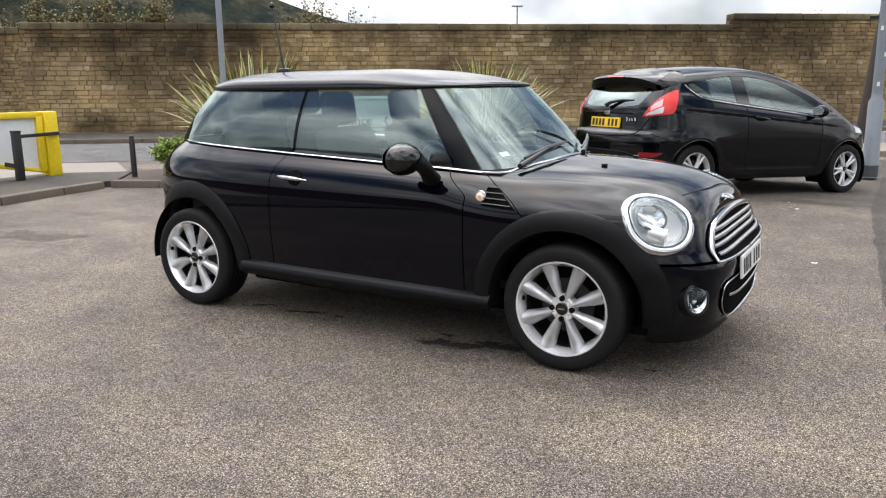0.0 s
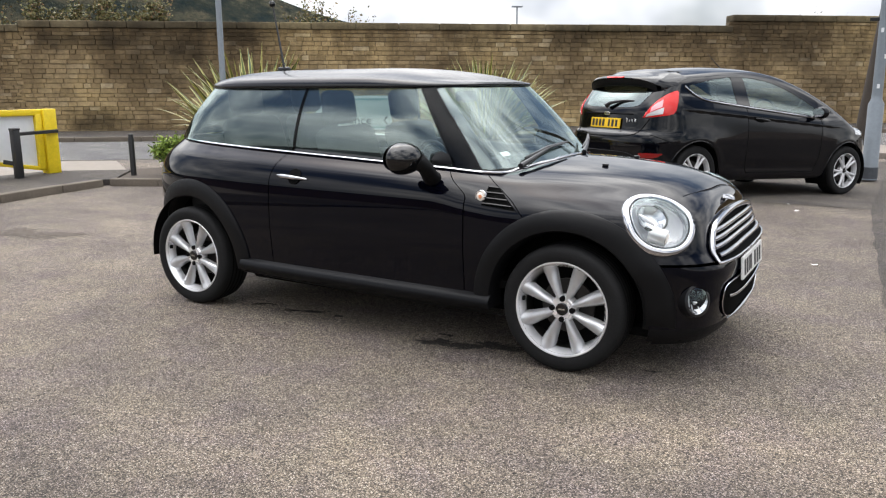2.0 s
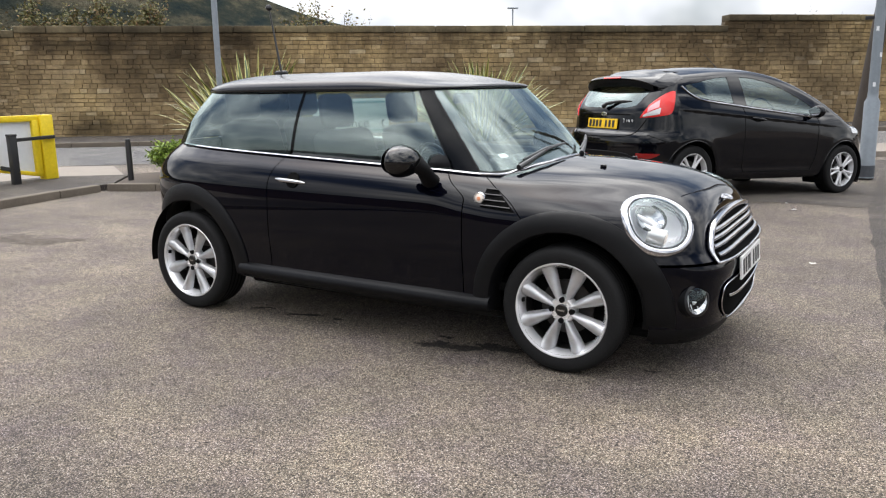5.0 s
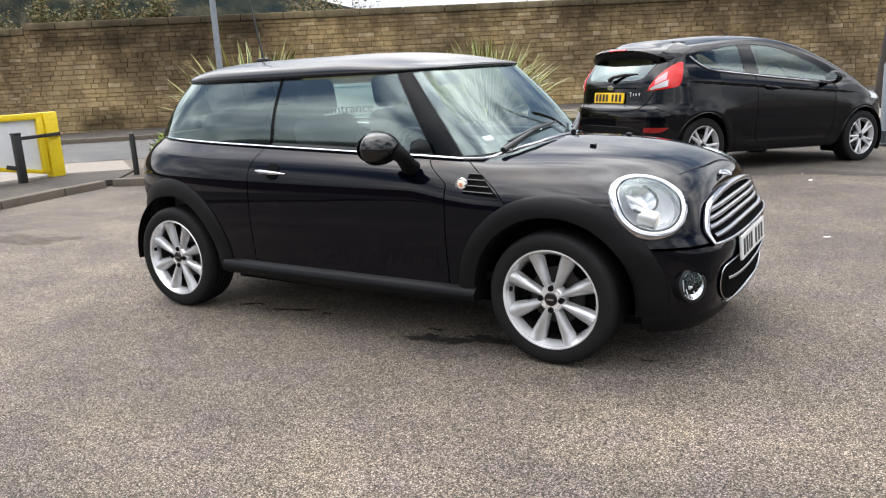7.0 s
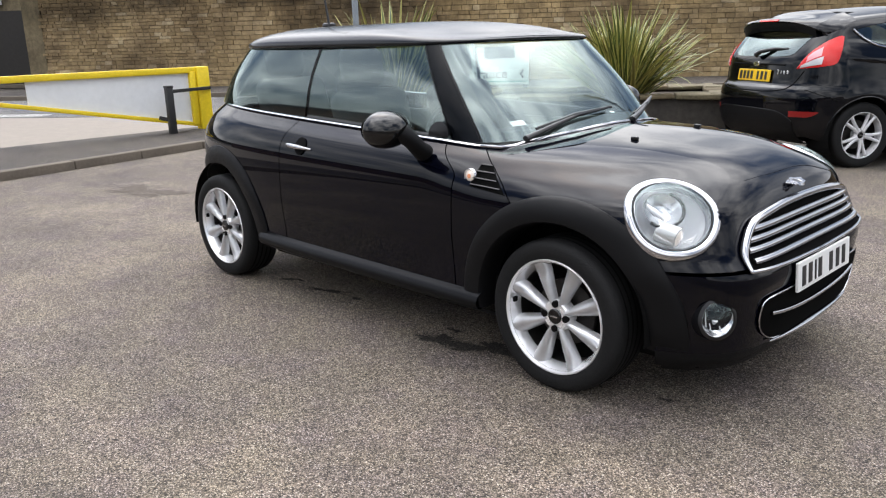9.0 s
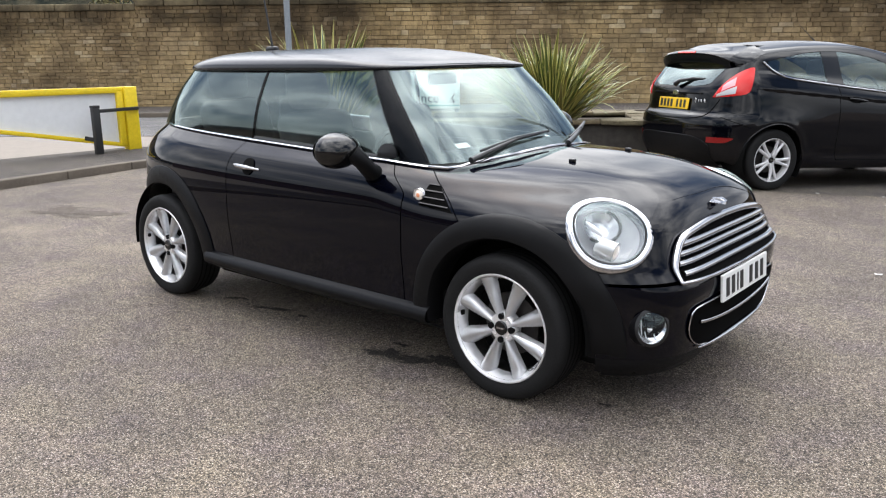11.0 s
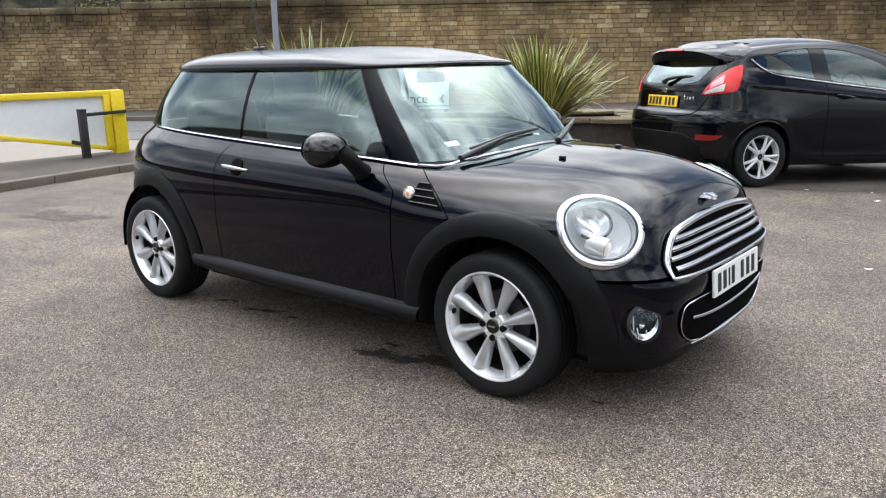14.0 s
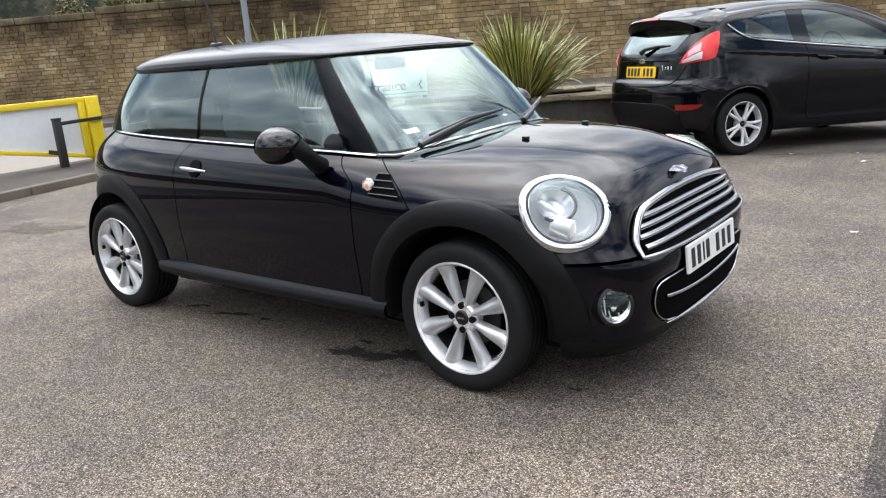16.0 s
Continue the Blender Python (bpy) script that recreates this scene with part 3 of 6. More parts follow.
part("door", box((1.9, 0.1, 2.6), (-9.5, 2.28, 1.3), 0.01), plain("old_door", (0.016, 0.014, 0.012), 0.8, bump=0.3, scale=14, vary=0.4), shed, "dark doorway leaf")
part("sill", box((2.1, 0.3, 0.12), (-9.5, 2.2, 0.1), 0.01), M_KERB, shed)
wframe = part("window", box((1.2, 0.08, 1.3), (-10.5, 2.28, 3.5)), M_DARK, shed, "dark window with a pale frame")
for dx in (-0.62, 0.62):
    part("frame", box((0.1, 0.14, 1.4), (-10.5 + dx, 2.26, 3.5), 0.01), M_WHITE, wframe)

# ---- hills and far things ----
def hill(name, dist, ridge, label, mat, seed):
    rnd = random.Random(seed)
    rows = [[], [], [], []]
    for k in range(161):
        az = radians(-40 + k)
        e = max(0.2, ridge(-40 + k)) + 0.12 * noise.noise((k * 0.9, seed, 0)) + 0.2 * noise.noise((k * 0.23, seed, 3))
        top = dist * math.tan(radians(e)) + 1.3
        for row, (d, z) in zip(rows, ((dist, -3), (dist * 1.05, top * 0.45), (dist * 1.13, top * 0.85), (dist * 1.2, top * 1.2))):
            row.append((3.9 - d * math.sin(az), -3.8 + d * math.cos(az), z))
    return tagged(link_mesh(name, grid(rows, flip=True), mat, smooth=180), label, "hill", kind="structure")


def woods(name, stops):
    m, n, l, b = material(name)
    pos = n.new("ShaderNodeNewGeometry").outputs["Position"]
    a = ramp_node(n, l, noise_node(n, l, pos, 0.07, 8, 0.7), stops)
    l.new(a, b.inputs["Base Color"])
    b.inputs["Roughness"].default_value = 1.0
    b.inputs["Specular IOR Level"].default_value = 0.0
    bp = n.new("ShaderNodeBump")
    bp.inputs["Strength"].default_value, bp.inputs["Distance"].default_value = 1.0, 6.0
    l.new(noise_node(n, l, pos, 0.12, 8, 0.75), bp.inputs["Height"])
    l.new(bp.outputs["Normal"], b.inputs["Normal"])
    return m


hill("backdrop_hill", 330, lambda a: 8.2 * smoothstep(a, 30, 62) * (1 - smoothstep(a, 78, 104)) + 2.2 + smoothstep(-a, -80, -60), "far wooded hillside in dark greens and browns", woods("far_woods", [(0.35, (0.02, 0.03, 0.032)), (0.5, (0.045, 0.05, 0.04)), (0.62, (0.11, 0.1, 0.07)), (0.75, (0.2, 0.19, 0.15))]), 3)

# ---- plants ----
def leaf_mat(name, stops, rough=0.5, edge=None):
    m, n, l, b = material(name)
    rnd = n.new("ShaderNodeObjectInfo").outputs["Random"] if edge else n.new("ShaderNodeNewGeometry").outputs["Random Per Island"]
    col = ramp_node(n, l, rnd, stops)
    if edge:
        at = n.new("ShaderNodeAttribute")
        at.attribute_name = "across"
        col = mix_node(n, l, "MIX", ramp_node(n, l, at.outputs["Fac"], [(0.55, (0, 0, 0)), (0.8, (1, 1, 1))]), col, edge)
    l.new(col, b.inputs["Base Color"])
    b.inputs["Roughness"].default_value = rough
    b.inputs["Subsurface Weight"].default_value = 0.0
    b.inputs["Transmission Weight"].default_value = 0.0
    return m


M_FLAX = leaf_mat("flax_leaf", [(0.0, (0.036, 0.066, 0.012)), (0.45, (0.075, 0.105, 0.022)), (0.75, (0.13, 0.15, 0.034)), (1.0, (0.25, 0.22, 0.06))], 0.42, (0.5, 0.46, 0.15))
M_TWIGLEAF = leaf_mat("hedge_leaf", [(0.0, (0.07, 0.075, 0.025)), (0.5, (0.13, 0.125, 0.04)), (0.8, (0.2, 0.16, 0.06)), (1.0, (0.22, 0.12, 0.06))], 0.7)
M_BOXLEAF = leaf_mat("shrub_leaf", [(0.0, (0.08, 0.14, 0.012)), (0.6, (0.19, 0.28, 0.03)), (1.0, (0.3, 0.38, 0.06))], 0.55)
M_BARK = plain("bark", (0.06, 0.045, 0.033), 0.9, bump=0.5, scale=30, vary=0.3)


def flax_leaf(length, width, droop, fold):
    """One sword-shaped leaf: creased along its middle, rising, then arching over."""
    me = bpy.data.meshes.new("leaf")
    n, verts, faces, across = 9, [], [], []
    x = z = 0.0
    for k in range(n + 1):
        t = k / n
        w = width * (0.55 + 0.9 * t if t < 0.35 else 0.865 * (1 - ((t - 0.35) / 0.65) ** 2.2)) + 0.0015
        for s, d in ((-1, 1), (-0.5, 0.5), (0, 0), (0.5, 0.5), (1, 1)):
            verts.append((x + d * fold * w, s * w / 2, z))
            across.append(abs(s))
        a = radians(droop * t * t)
        x += math.sin(a) * length / n
        z += math.cos(a) * length / n
    for k in range(n):
        for j in range(4):
            o = k * 5 + j
            faces.append((o, o + 1, o + 6, o + 5))
    me.from_pydata(verts, [], faces)
    at = me.attributes.new("across", "FLOAT", "POINT")
    at.data.foreach_set("value", across)
    me.materials.append(M_FLAX)
    me.shade_smooth()
    return me


FLAX = [flax_leaf(l, w, d, f) for l, w, d, f in ((1.0, 0.07, 12, 0.25), (1.0, 0.075, 28, 0.2), (1.0, 0.065, 45, 0.2), (1.0, 0.08, 20, 0.3), (1.0, 0.06, 6, 0.3), (1.0, 0.065, 85, 0.15))]


def flax_plant(at, height, count, spread, seed, label):
    rnd = random.Random(seed)
    t = thing("flax_plant", label, "plant", pose(*at), "variegated flax plants")
    for k in range(count):
        ob = new("leaf", rnd.choice(FLAX))
        ob.parent = t
        out = rnd.random() ** 0.8
        az = rnd.uniform(0, 360)
        s = height * rnd.uniform(0.62, 1.0) * (1 - 0.12 * out)
        ob.matrix_basis = pose(0.28 * out * math.cos(radians(az)) * rnd.uniform(0.3, 1), 0.28 * out * math.sin(radians(az)) * rnd.uniform(0.3, 1), 0, 0, 0, az) @ pose(0, 0, 0, 0, 6 + spread * out, rnd.uniform(-40, 40)) @ Matrix.Diagonal((s, s * rnd.uniform(0.6, 1.0), s, 1))
    part("crown_base", lathe([(0.0, 0.0), (0.2, 0.0), (0.16, 0.12), (0.05, 0.2), (0.0, 0.2)], 12, "z"), M_BARK, t)
    return t


def twig_shrub(name, m, rx, ry, height, stems, leaves, leaf, mat, seed, label, low=0.15, category="shrub", group=""):
    """A shrub of branching stems with many small leaves, ragged at the edge."""
    rnd = random.Random(seed)
    t = thing(name, label, category, m, group)
    bm, tips = bmesh.new(), []
    for k in range(stems):
        az, lean = rnd.uniform(0, 2 * math.pi), rnd.random() ** 0.6
        end = Vector((rx * lean * math.cos(az), ry * lean * math.sin(az), height * rnd.uniform(0.6, 1.0) * (1 - 0.35 * lean * lean)))
        mid = Vector((end.x * 0.35, end.y * 0.35, end.z * 0.55))
        tube([(0.05 * math.cos(az), 0.05 * math.sin(az), 0), mid, end], [0.02 * height / 2, 0.012 * height / 2, 0.003], 5, bm)
        tips.append((mid, end))
        for j in range(4):
            s = mid.lerp(end, rnd.uniform(0.1, 0.9))
            e = s + Vector((rnd.gauss(0, 0.16) * rx, rnd.gauss(0, 0.16) * ry, rnd.uniform(0.02, 0.2) * height))
            tube([s, e], [0.006, 0.002], 4, bm)
            tips.append((s, e))
    part("stems", bm, M_BARK, t)
    verts, faces = [], []
    for k in range(leaves):
        s, e = rnd.choice(tips)
        p = s.lerp(e, rnd.uniform(low, 1.05)) + Vector((rnd.gauss(0, 0.05) * rx, rnd.gauss(0, 0.05) * ry, rnd.gauss(0, 0.03) * height))
        a = Vector((rnd.gauss(0, 1), rnd.gauss(0, 1), rnd.gauss(0, 0.7))).normalized()
        b = a.orthogonal().normalized()
        b.rotate(Matrix.Rotation(rnd.uniform(0, 6.3), 3, a))
        w = leaf * rnd.uniform(0.6, 1.2)
        o = len(verts)
        verts += [tuple(p), tuple(p + a * w * 0.5 + b * w * 0.28), tuple(p + a * w), tuple(p + a * w * 0.5 - b * w * 0.28)]
        faces.append((o, o + 1, o + 2, o + 3))
    me = bpy.data.meshes.new("leaves")
    me.from_pydata(verts, [], faces)
    me.materials.append(mat)
    ob = new("leaves", me)
    ob.parent = t
    ob["kind"] = "stuff"
    return t


flax_plant((-4.9, 4.95, 0.09), 2.05, 190, 36, 4, "tall yellow-edged flax plant beside the grey lamp post")
flax_plant((-1.12, 5.3, 0.57), 1.27, 300, 50, 9, "bushy green flax plant in the stone planter")
twig_shrub("box_shrub", pose(-5.28, 3.74, 0.08), 0.34, 0.36, 0.6, 60, 7000, 0.055, M_BOXLEAF, 5, "small bright green shrub at the edge of the planting bed")
for k, (x, r, h, n, s) in enumerate(((-1.8, 1.5, 4.1, 9000, 9), (0.1, 1.5, 4.4, 13000, 1), (1.9, 1.6, 4.7, 14000, 2), (3.4, 1.2, 4.5, 11000, 6), (8.9, 1.5, 4.5, 7000, 3), (10.3, 1.2, 4.2, 4000, 7))):
    twig_shrub("wall_shrub", WALL_FACE @ pose(10.78 + 0.887 * (x - 10.78), 2.0, 0), 0.887 * r, 0.9, 1.343 + 0.887 * (h - 1.343), 60, n, 0.11, M_TWIGLEAF, s, "ragged olive-brown shrub growing behind the stone wall", 0.1, group="shrubs behind the wall")
twig_shrub("bare_tree", WALL_FACE @ pose(25.7, 2.2, 0), 1.6, 1.1, 4.25, 20, 420, 0.1, M_TWIGLEAF, 11, "thin nearly bare tree top behind the wall", 0.3, "tree")
twig_shrub("bare_tree", WALL_FACE @ pose(21.1, 2.2, 0), 0.7, 0.7, 3.7, 12, 120, 0.1, M_TWIGLEAF, 12, "thin nearly bare twigs behind the wall", 0.3, "tree")

# ---- street furniture ----
def round_post(name, at, rows, mat, label, category, sides=20):
    t = thing(name, label, category, pose(*at))
    part("shaft", lathe(rows, sides, "z"), mat, t, smooth=40)
    return t


round_post("lamp_post", (-4.66, 4.09, 0.05), [(0.0, 0), (0.06, 0), (0.06, 0.9), (0.042, 1.0), (0.036, 6.0), (0.0, 6.0)], M_GALV, "slim grey painted steel lamp post", "lamp post")
col = thing("street_lamp", "thick grey steel street lamp column with stickers", "street lamp", pose(3.33, 8.55, 0))
part("base", lathe([(0.0, 0), (0.108, 0), (0.108, 0.2), (0.104, 0.21), (0.102, 1.06), (0.07, 1.12), (0.07, 1.2), (0, 1.2)], 24, "z"), M_GALV, col, smooth=40)
part("band", lathe([(0.109, 0.02), (0.111, 0.02), (0.111, 0.18), (0.109, 0.18)], 24, "z"), plain("dark_band", (0.05, 0.055, 0.065), 0.6, vary=0.3, scale=30), col, "dark scuffed band")
part("shaft", lathe([(0.0, 1.1), (0.068, 1.1), (0.06, 7.0), (0.0, 7.0)], 24, "z"), M_GALV, col, smooth=40)
part("bracket", box((0.16, 0.03, 0.05), (-0.1, 0, 2.2), 0.005), M_TRIM, col)
for z, a in ((2.05, 200), (1.3, 215), (1.7, 260)):
    part("sticker", box((0.035, 0.004, 0.06), (0.07 * math.cos(radians(a + 60)), 0.07 * math.sin(radians(a + 60)), z), turn=pose(0, 0, 0, 0, 0, a + 150)), M_WHITE, col, "small white sticker")
round_post("wooden_pole", (2.87, 14.6, 0, 0, 5.6, 0), [(0, -0.2), (0.15, -0.2), (0.13, 8.0), (0, 8.0)], M_WOODPOLE, "weathered brown wooden utility pole, leaning slightly", "pole")
mast = thing("floodlight_mast", "far thin floodlight mast", "mast", WALL @ pose(26.1, 55, 0))
part("shaft", lathe([(0, 0), (0.1, 0), (0.07, 9.2), (0, 9.2)], 10, "z"), M_GALV, mast)
part("head", box((1.1, 0.3, 0.14), (0, 0, 9.2), 0.03), M_GALV, mast)
round_post("bollard", (-5.85, 3.4, 0.08), [(0, 0), (0.04, 0), (0.04, 0.54), (0.034, 0.57), (0.034, 0.6), (0, 0.61)], M_POST, "short black steel bollard", "bollard", 16)

# ---- swing gate at the entrance ----
gate = thing("swing_gate", "tapered yellow steel swing gate with a white infill panel", "gate", pose(-7.3, 3.09, 0))
part("hinge_post", box((0.17, 0.2, 1.03), (0, 0, 0.515), 0.012), M_YELLOW, gate, smooth=40)


def bar_between(a, b, w, h, bm=None):
    a, b = Vector(a), Vector(b)
    d = b - a
    turn = d.to_track_quat("X", "Z").to_matrix().to_4x4()
    return box((d.length, w, h), (a + b) / 2, 0.008, turn, bm)


part("top_rail", bar_between((0, -0.1, 0.985), (0, -4.5, 0.985), 0.08, 0.09), M_YELLOW, gate, smooth=40)
part("bottom_rail", bar_between((0, -0.1, 0.15), (0, -4.5, 0.965), 0.06, 0.06), M_YELLOW, gate, smooth=40)
part("end_stile", box((0.1, 0.1, 0.8), (0, -0.16, 0.56), 0.008), M_YELLOW, gate, smooth=40)
bm = bmesh.new()
p0 = [(-0.01, -0.2, 0.19), (-0.01, -2.55, 0.63), (-0.01, -2.55, 0.945), (-0.01, -0.2, 0.945)]
a = [bm.verts.new(p) for p in p0]
b = [bm.verts.new((x - 0.02, y, z)) for x, y, z in p0]
bm.faces.new(a), bm.faces.new(b[::-1])
for k in range(4):
    bm.faces.new((a[k], b[k], b[(k + 1) % 4], a[(k + 1) % 4]))
bmesh.ops.recalc_face_normals(bm, faces=bm.faces)
part("infill_panel", bm, M_WHITE, gate, "white infill panel")
catch = thing("gate_catch_post", "black steel catch post with a level arm", "post", pose(-7.02, 2.4, 0.0))
part("post", box((0.1, 0.1, 0.76), (0, 0, 0.38), 0.01), M_POST, catch, smooth=40)
part("cap", box((0.11, 0.11, 0.03), (0, 0, 0.77), 0.008), M_POST, catch)
part("arm", bar_between((0, 0.03, 0.7), (-0.19, 0.78, 0.705), 0.045, 0.05), M_POST, catch)
part("latch", bar_between((-0.02, -0.03, 0.29), (-0.13, -0.13, 0.32), 0.03, 0.06), M_POST, catch)

# ---- stone planter and entrance sign ----
planter = thing("stone_planter", "low dark stone planter with pale mossy coping", "planter")
P0, P1, P2, P3 = (-2.45, 4.05), (0.05, 5.65), (-0.8, 7.0), (-3.3, 5.4)
M_PLANTER = plain("planter_stone", (0.042, 0.037, 0.031), 0.95, bump=0.6, scale=18, vary=0.4)
for a, b in ((P0, P1), (P1, P2), (P2, P3), (P3, P0)):
    part("side", bar_between((*a, 0.29), (*b, 0.29), 0.22, 0.62), M_PLANTER, planter, smooth=40)
    d = Vector((b[0] - a[0], b[1] - a[1]))
    n = round(d.length / 0.62)
    for k in range(n):
        p = Vector(a) + d * ((k + 0.5) / n)
        bm = box((d.length / n - 0.008, 0.36 + random.uniform(-0.03, 0.03), 0.055 + random.uniform(-0.012, 0.012)), (0, 0, 0), 0.012)
        bmesh.ops.subdivide_edges(bm, edges=bm.edges[:], cuts=2, use_grid_fill=True)
        for v in bm.verts:
            v.co += 0.016 * noise.noise_vector((v.co + Vector((p.x, p.y, 0))) * 9)
        bmesh.ops.transform(bm, matrix=Matrix.Translation((p.x, p.y, 0.625)) @ pose(0, 0, 0, random.uniform(-1.5, 1.5), random.uniform(-1.5, 1.5), math.degrees(math.atan2(d.y, d.x)) + random.uniform(-2, 2)), verts=bm.verts)
        part("coping_stone", bm, random.choice((M_MOSS, M_COPING)), planter, smooth=60)
bm = bmesh.new()
bm.faces.new([bm.verts.new((x, y, 0.575)) for x, y in (P0, P1, P2, P3)])
part("soil", bm, M_SOIL, planter)

sign = thing("entrance_sign", "pale sign board lettered Entrance with a chevron", "sign", pose(-3.26, 5.27, 0, 0, 0, 35))
part("board", box((1.1, 0.04, 0.5), (0, 0, 0.95), 0.006), M_SIGN, sign, smooth=40)
for z in (1.15, 0.745):
    part("stripe", box((1.1, 0.006, 0.012), (0, -0.0225, z)), M_TEAL, sign)
for x in (-0.5, 0.5):
    part("leg", lathe([(0, 0), (0.03, 0), (0.03, 1.19), (0, 1.19)], 12, "z"), M_GALV, sign).location = (x, 0.05, 0)
bm = tube([(0.475, -0.024, 0.9), (0.44, -0.024, 0.845), (0.475, -0.024, 0.79)], 0.014, 4)
part("chevron", bm, M_INK, sign)
letters = bpy.data.curves.new("lettering", "FONT")
letters.body, letters.size, letters.extrude = "Entrance", 0.185, 0.002
letters.align_x = "RIGHT"
letters.materials.append(M_INK)
lettering = new("lettering", letters)
lettering.parent = sign
lettering.matrix_basis = pose(0.26, -0.024, 0.79, 90)

# newer, darker tarmac laid along the side of the car park
random.seed(21)
edge = [(3.845 - 0.065 * (-14.0 + 0.08 * k) + 0.03 * noise.noise((k * 0.21, 3.0, 0)) + random.uniform(-0.002, 0.002), -14.0 + 0.08 * k) for k in range(0, 320)]
strip_bm = grid([[(x + d, y, ground_z(x + d, y) + 0.004) for d in (0, 0.12, 0.3, 0.55, 0.85, 1.2, 1.7, 2.4, 3.4, 11.0)] for x, y in edge])
bmesh.ops.recalc_face_normals(strip_bm, faces=strip_bm.faces)
if sum(f.normal.z for f in strip_bm.faces) < 0:
    bmesh.ops.reverse_faces(strip_bm, faces=strip_bm.faces)
tagged(link_mesh("tarmac_strip", strip_bm, M_PATH, smooth=180), "darker strip of newer tarmac beside the worn surface", "pavement", kind="structure")

# older, smoother tarmac round the second car, with a ragged joint
M_OLD_TARMAC = asphalt("old_tarmac", (0.07, 0.061, 0.053), (0.172, 0.15, 0.127))
joint = [(0.4, 4.95), (1.0, 4.8), (1.6, 4.68), (2.0, 4.74), (2.3, 4.92), (2.6, 5.16), (3.0, 5.34), (3.7, 5.37)]
rows = []
for x in np.linspace(0.4, 3.5, 60):
    y0 = float(np.interp(x, [p[0] for p in joint], [p[1] for p in joint])) + 0.05 * noise.noise((x * 3.1, 1.0, 5.0)) + random.uniform(-0.012, 0.012)
    rows.append([(x, y, ground_z(x, y) + 0.0045) for y in np.linspace(y0, 9.2, 34)])
bm = grid(rows, flip=True)
bmesh.ops.recalc_face_normals(bm, faces=bm.faces)
if sum(f.normal.z for f in bm.faces) < 0:
    bmesh.ops.reverse_faces(bm, faces=bm.faces)
tagged(link_mesh("tarmac_patch", bm, M_OLD_TARMAC, smooth=180), "older dark smooth tarmac under the second car", "tarmac", kind="structure")


def paper_scrap(at, size, turn, seed):
    """A torn bit of white paper, bent so that its corners lift off the ground."""
    rnd = random.Random(seed)
    cols = [[(size * (i / 4 - 0.5) + rnd.uniform(-0.1, 0.1) * size, 0.6 * size * (j / 3 - 0.5) + rnd.uniform(-0.08, 0.08) * size, 0.002 + 0.25 * size * (i / 4 - 0.5) ** 2 + 0.1 * size * (j / 3 - 0.4) ** 2) for j in range(4)] for i in range(5)]
    owner = tagged(link_mesh("paper_scrap", thicken(grid(cols), 0.0008), M_SCRAP), "small torn scrap of white paper on the tarmac", "litter", "paper scraps")
    owner.matrix_world = pose(at[0], at[1], ground_z(*at) + 0.004, 0, 0, turn)


M_SCRAP = plain("scrap_paper", (0.7, 0.7, 0.68), 0.8, vary=0.1, scale=40)
for at, size, turn, seed in (((3.27, 2.25), 0.045, 20, 1), ((2.84, 4.75), 0.07, 70, 2), ((2.19, 4.9), 0.035, 10, 3), ((2.71, 5.2), 0.03, 120, 4)):
    paper_scrap(at, size, turn, seed)

# unseen low building, guessed and added behind the camera to darken reflections
showroom = thing("showroom", "unseen dark block added behind the viewer to shape reflections", "building", pose(-6.0, -17.5, 0, 0, 0, -4))
part("wall", box((64, 0.4, 2.2), (0, 0, 1.1)), plain("dark_brick", (0.09, 0.06, 0.05), 0.9, bump=0.4, scale=12, vary=0.3), showroom)
part("roof", box((65, 6, 0.3), (0, -2.6, 2.3), 0.05), plain("slate", (0.06, 0.062, 0.066), 0.8, vary=0.2, scale=6), showroom)


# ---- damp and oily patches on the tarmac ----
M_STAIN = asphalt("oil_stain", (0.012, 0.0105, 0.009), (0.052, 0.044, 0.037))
M_DAMP = plain("damp_tarmac", (0.1, 0.085, 0.072), 0.9, bump=0.5, scale=140, vary=0.5, spec=0.1)


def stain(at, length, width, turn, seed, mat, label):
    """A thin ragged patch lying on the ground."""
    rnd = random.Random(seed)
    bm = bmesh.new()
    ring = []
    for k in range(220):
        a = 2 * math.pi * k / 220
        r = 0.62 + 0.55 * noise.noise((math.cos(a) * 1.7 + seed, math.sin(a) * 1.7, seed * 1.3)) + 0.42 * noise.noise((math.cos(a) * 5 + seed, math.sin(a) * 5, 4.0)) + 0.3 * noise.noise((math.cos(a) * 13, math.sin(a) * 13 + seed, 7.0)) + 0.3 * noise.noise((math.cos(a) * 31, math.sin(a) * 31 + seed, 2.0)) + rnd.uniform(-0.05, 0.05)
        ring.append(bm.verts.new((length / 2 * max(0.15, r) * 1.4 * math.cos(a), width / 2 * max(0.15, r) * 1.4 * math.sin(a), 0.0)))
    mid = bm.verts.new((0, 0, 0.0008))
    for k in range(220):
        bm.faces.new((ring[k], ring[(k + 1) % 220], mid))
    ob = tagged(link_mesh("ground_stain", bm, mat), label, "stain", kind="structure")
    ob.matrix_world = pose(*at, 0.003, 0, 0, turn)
    return ob


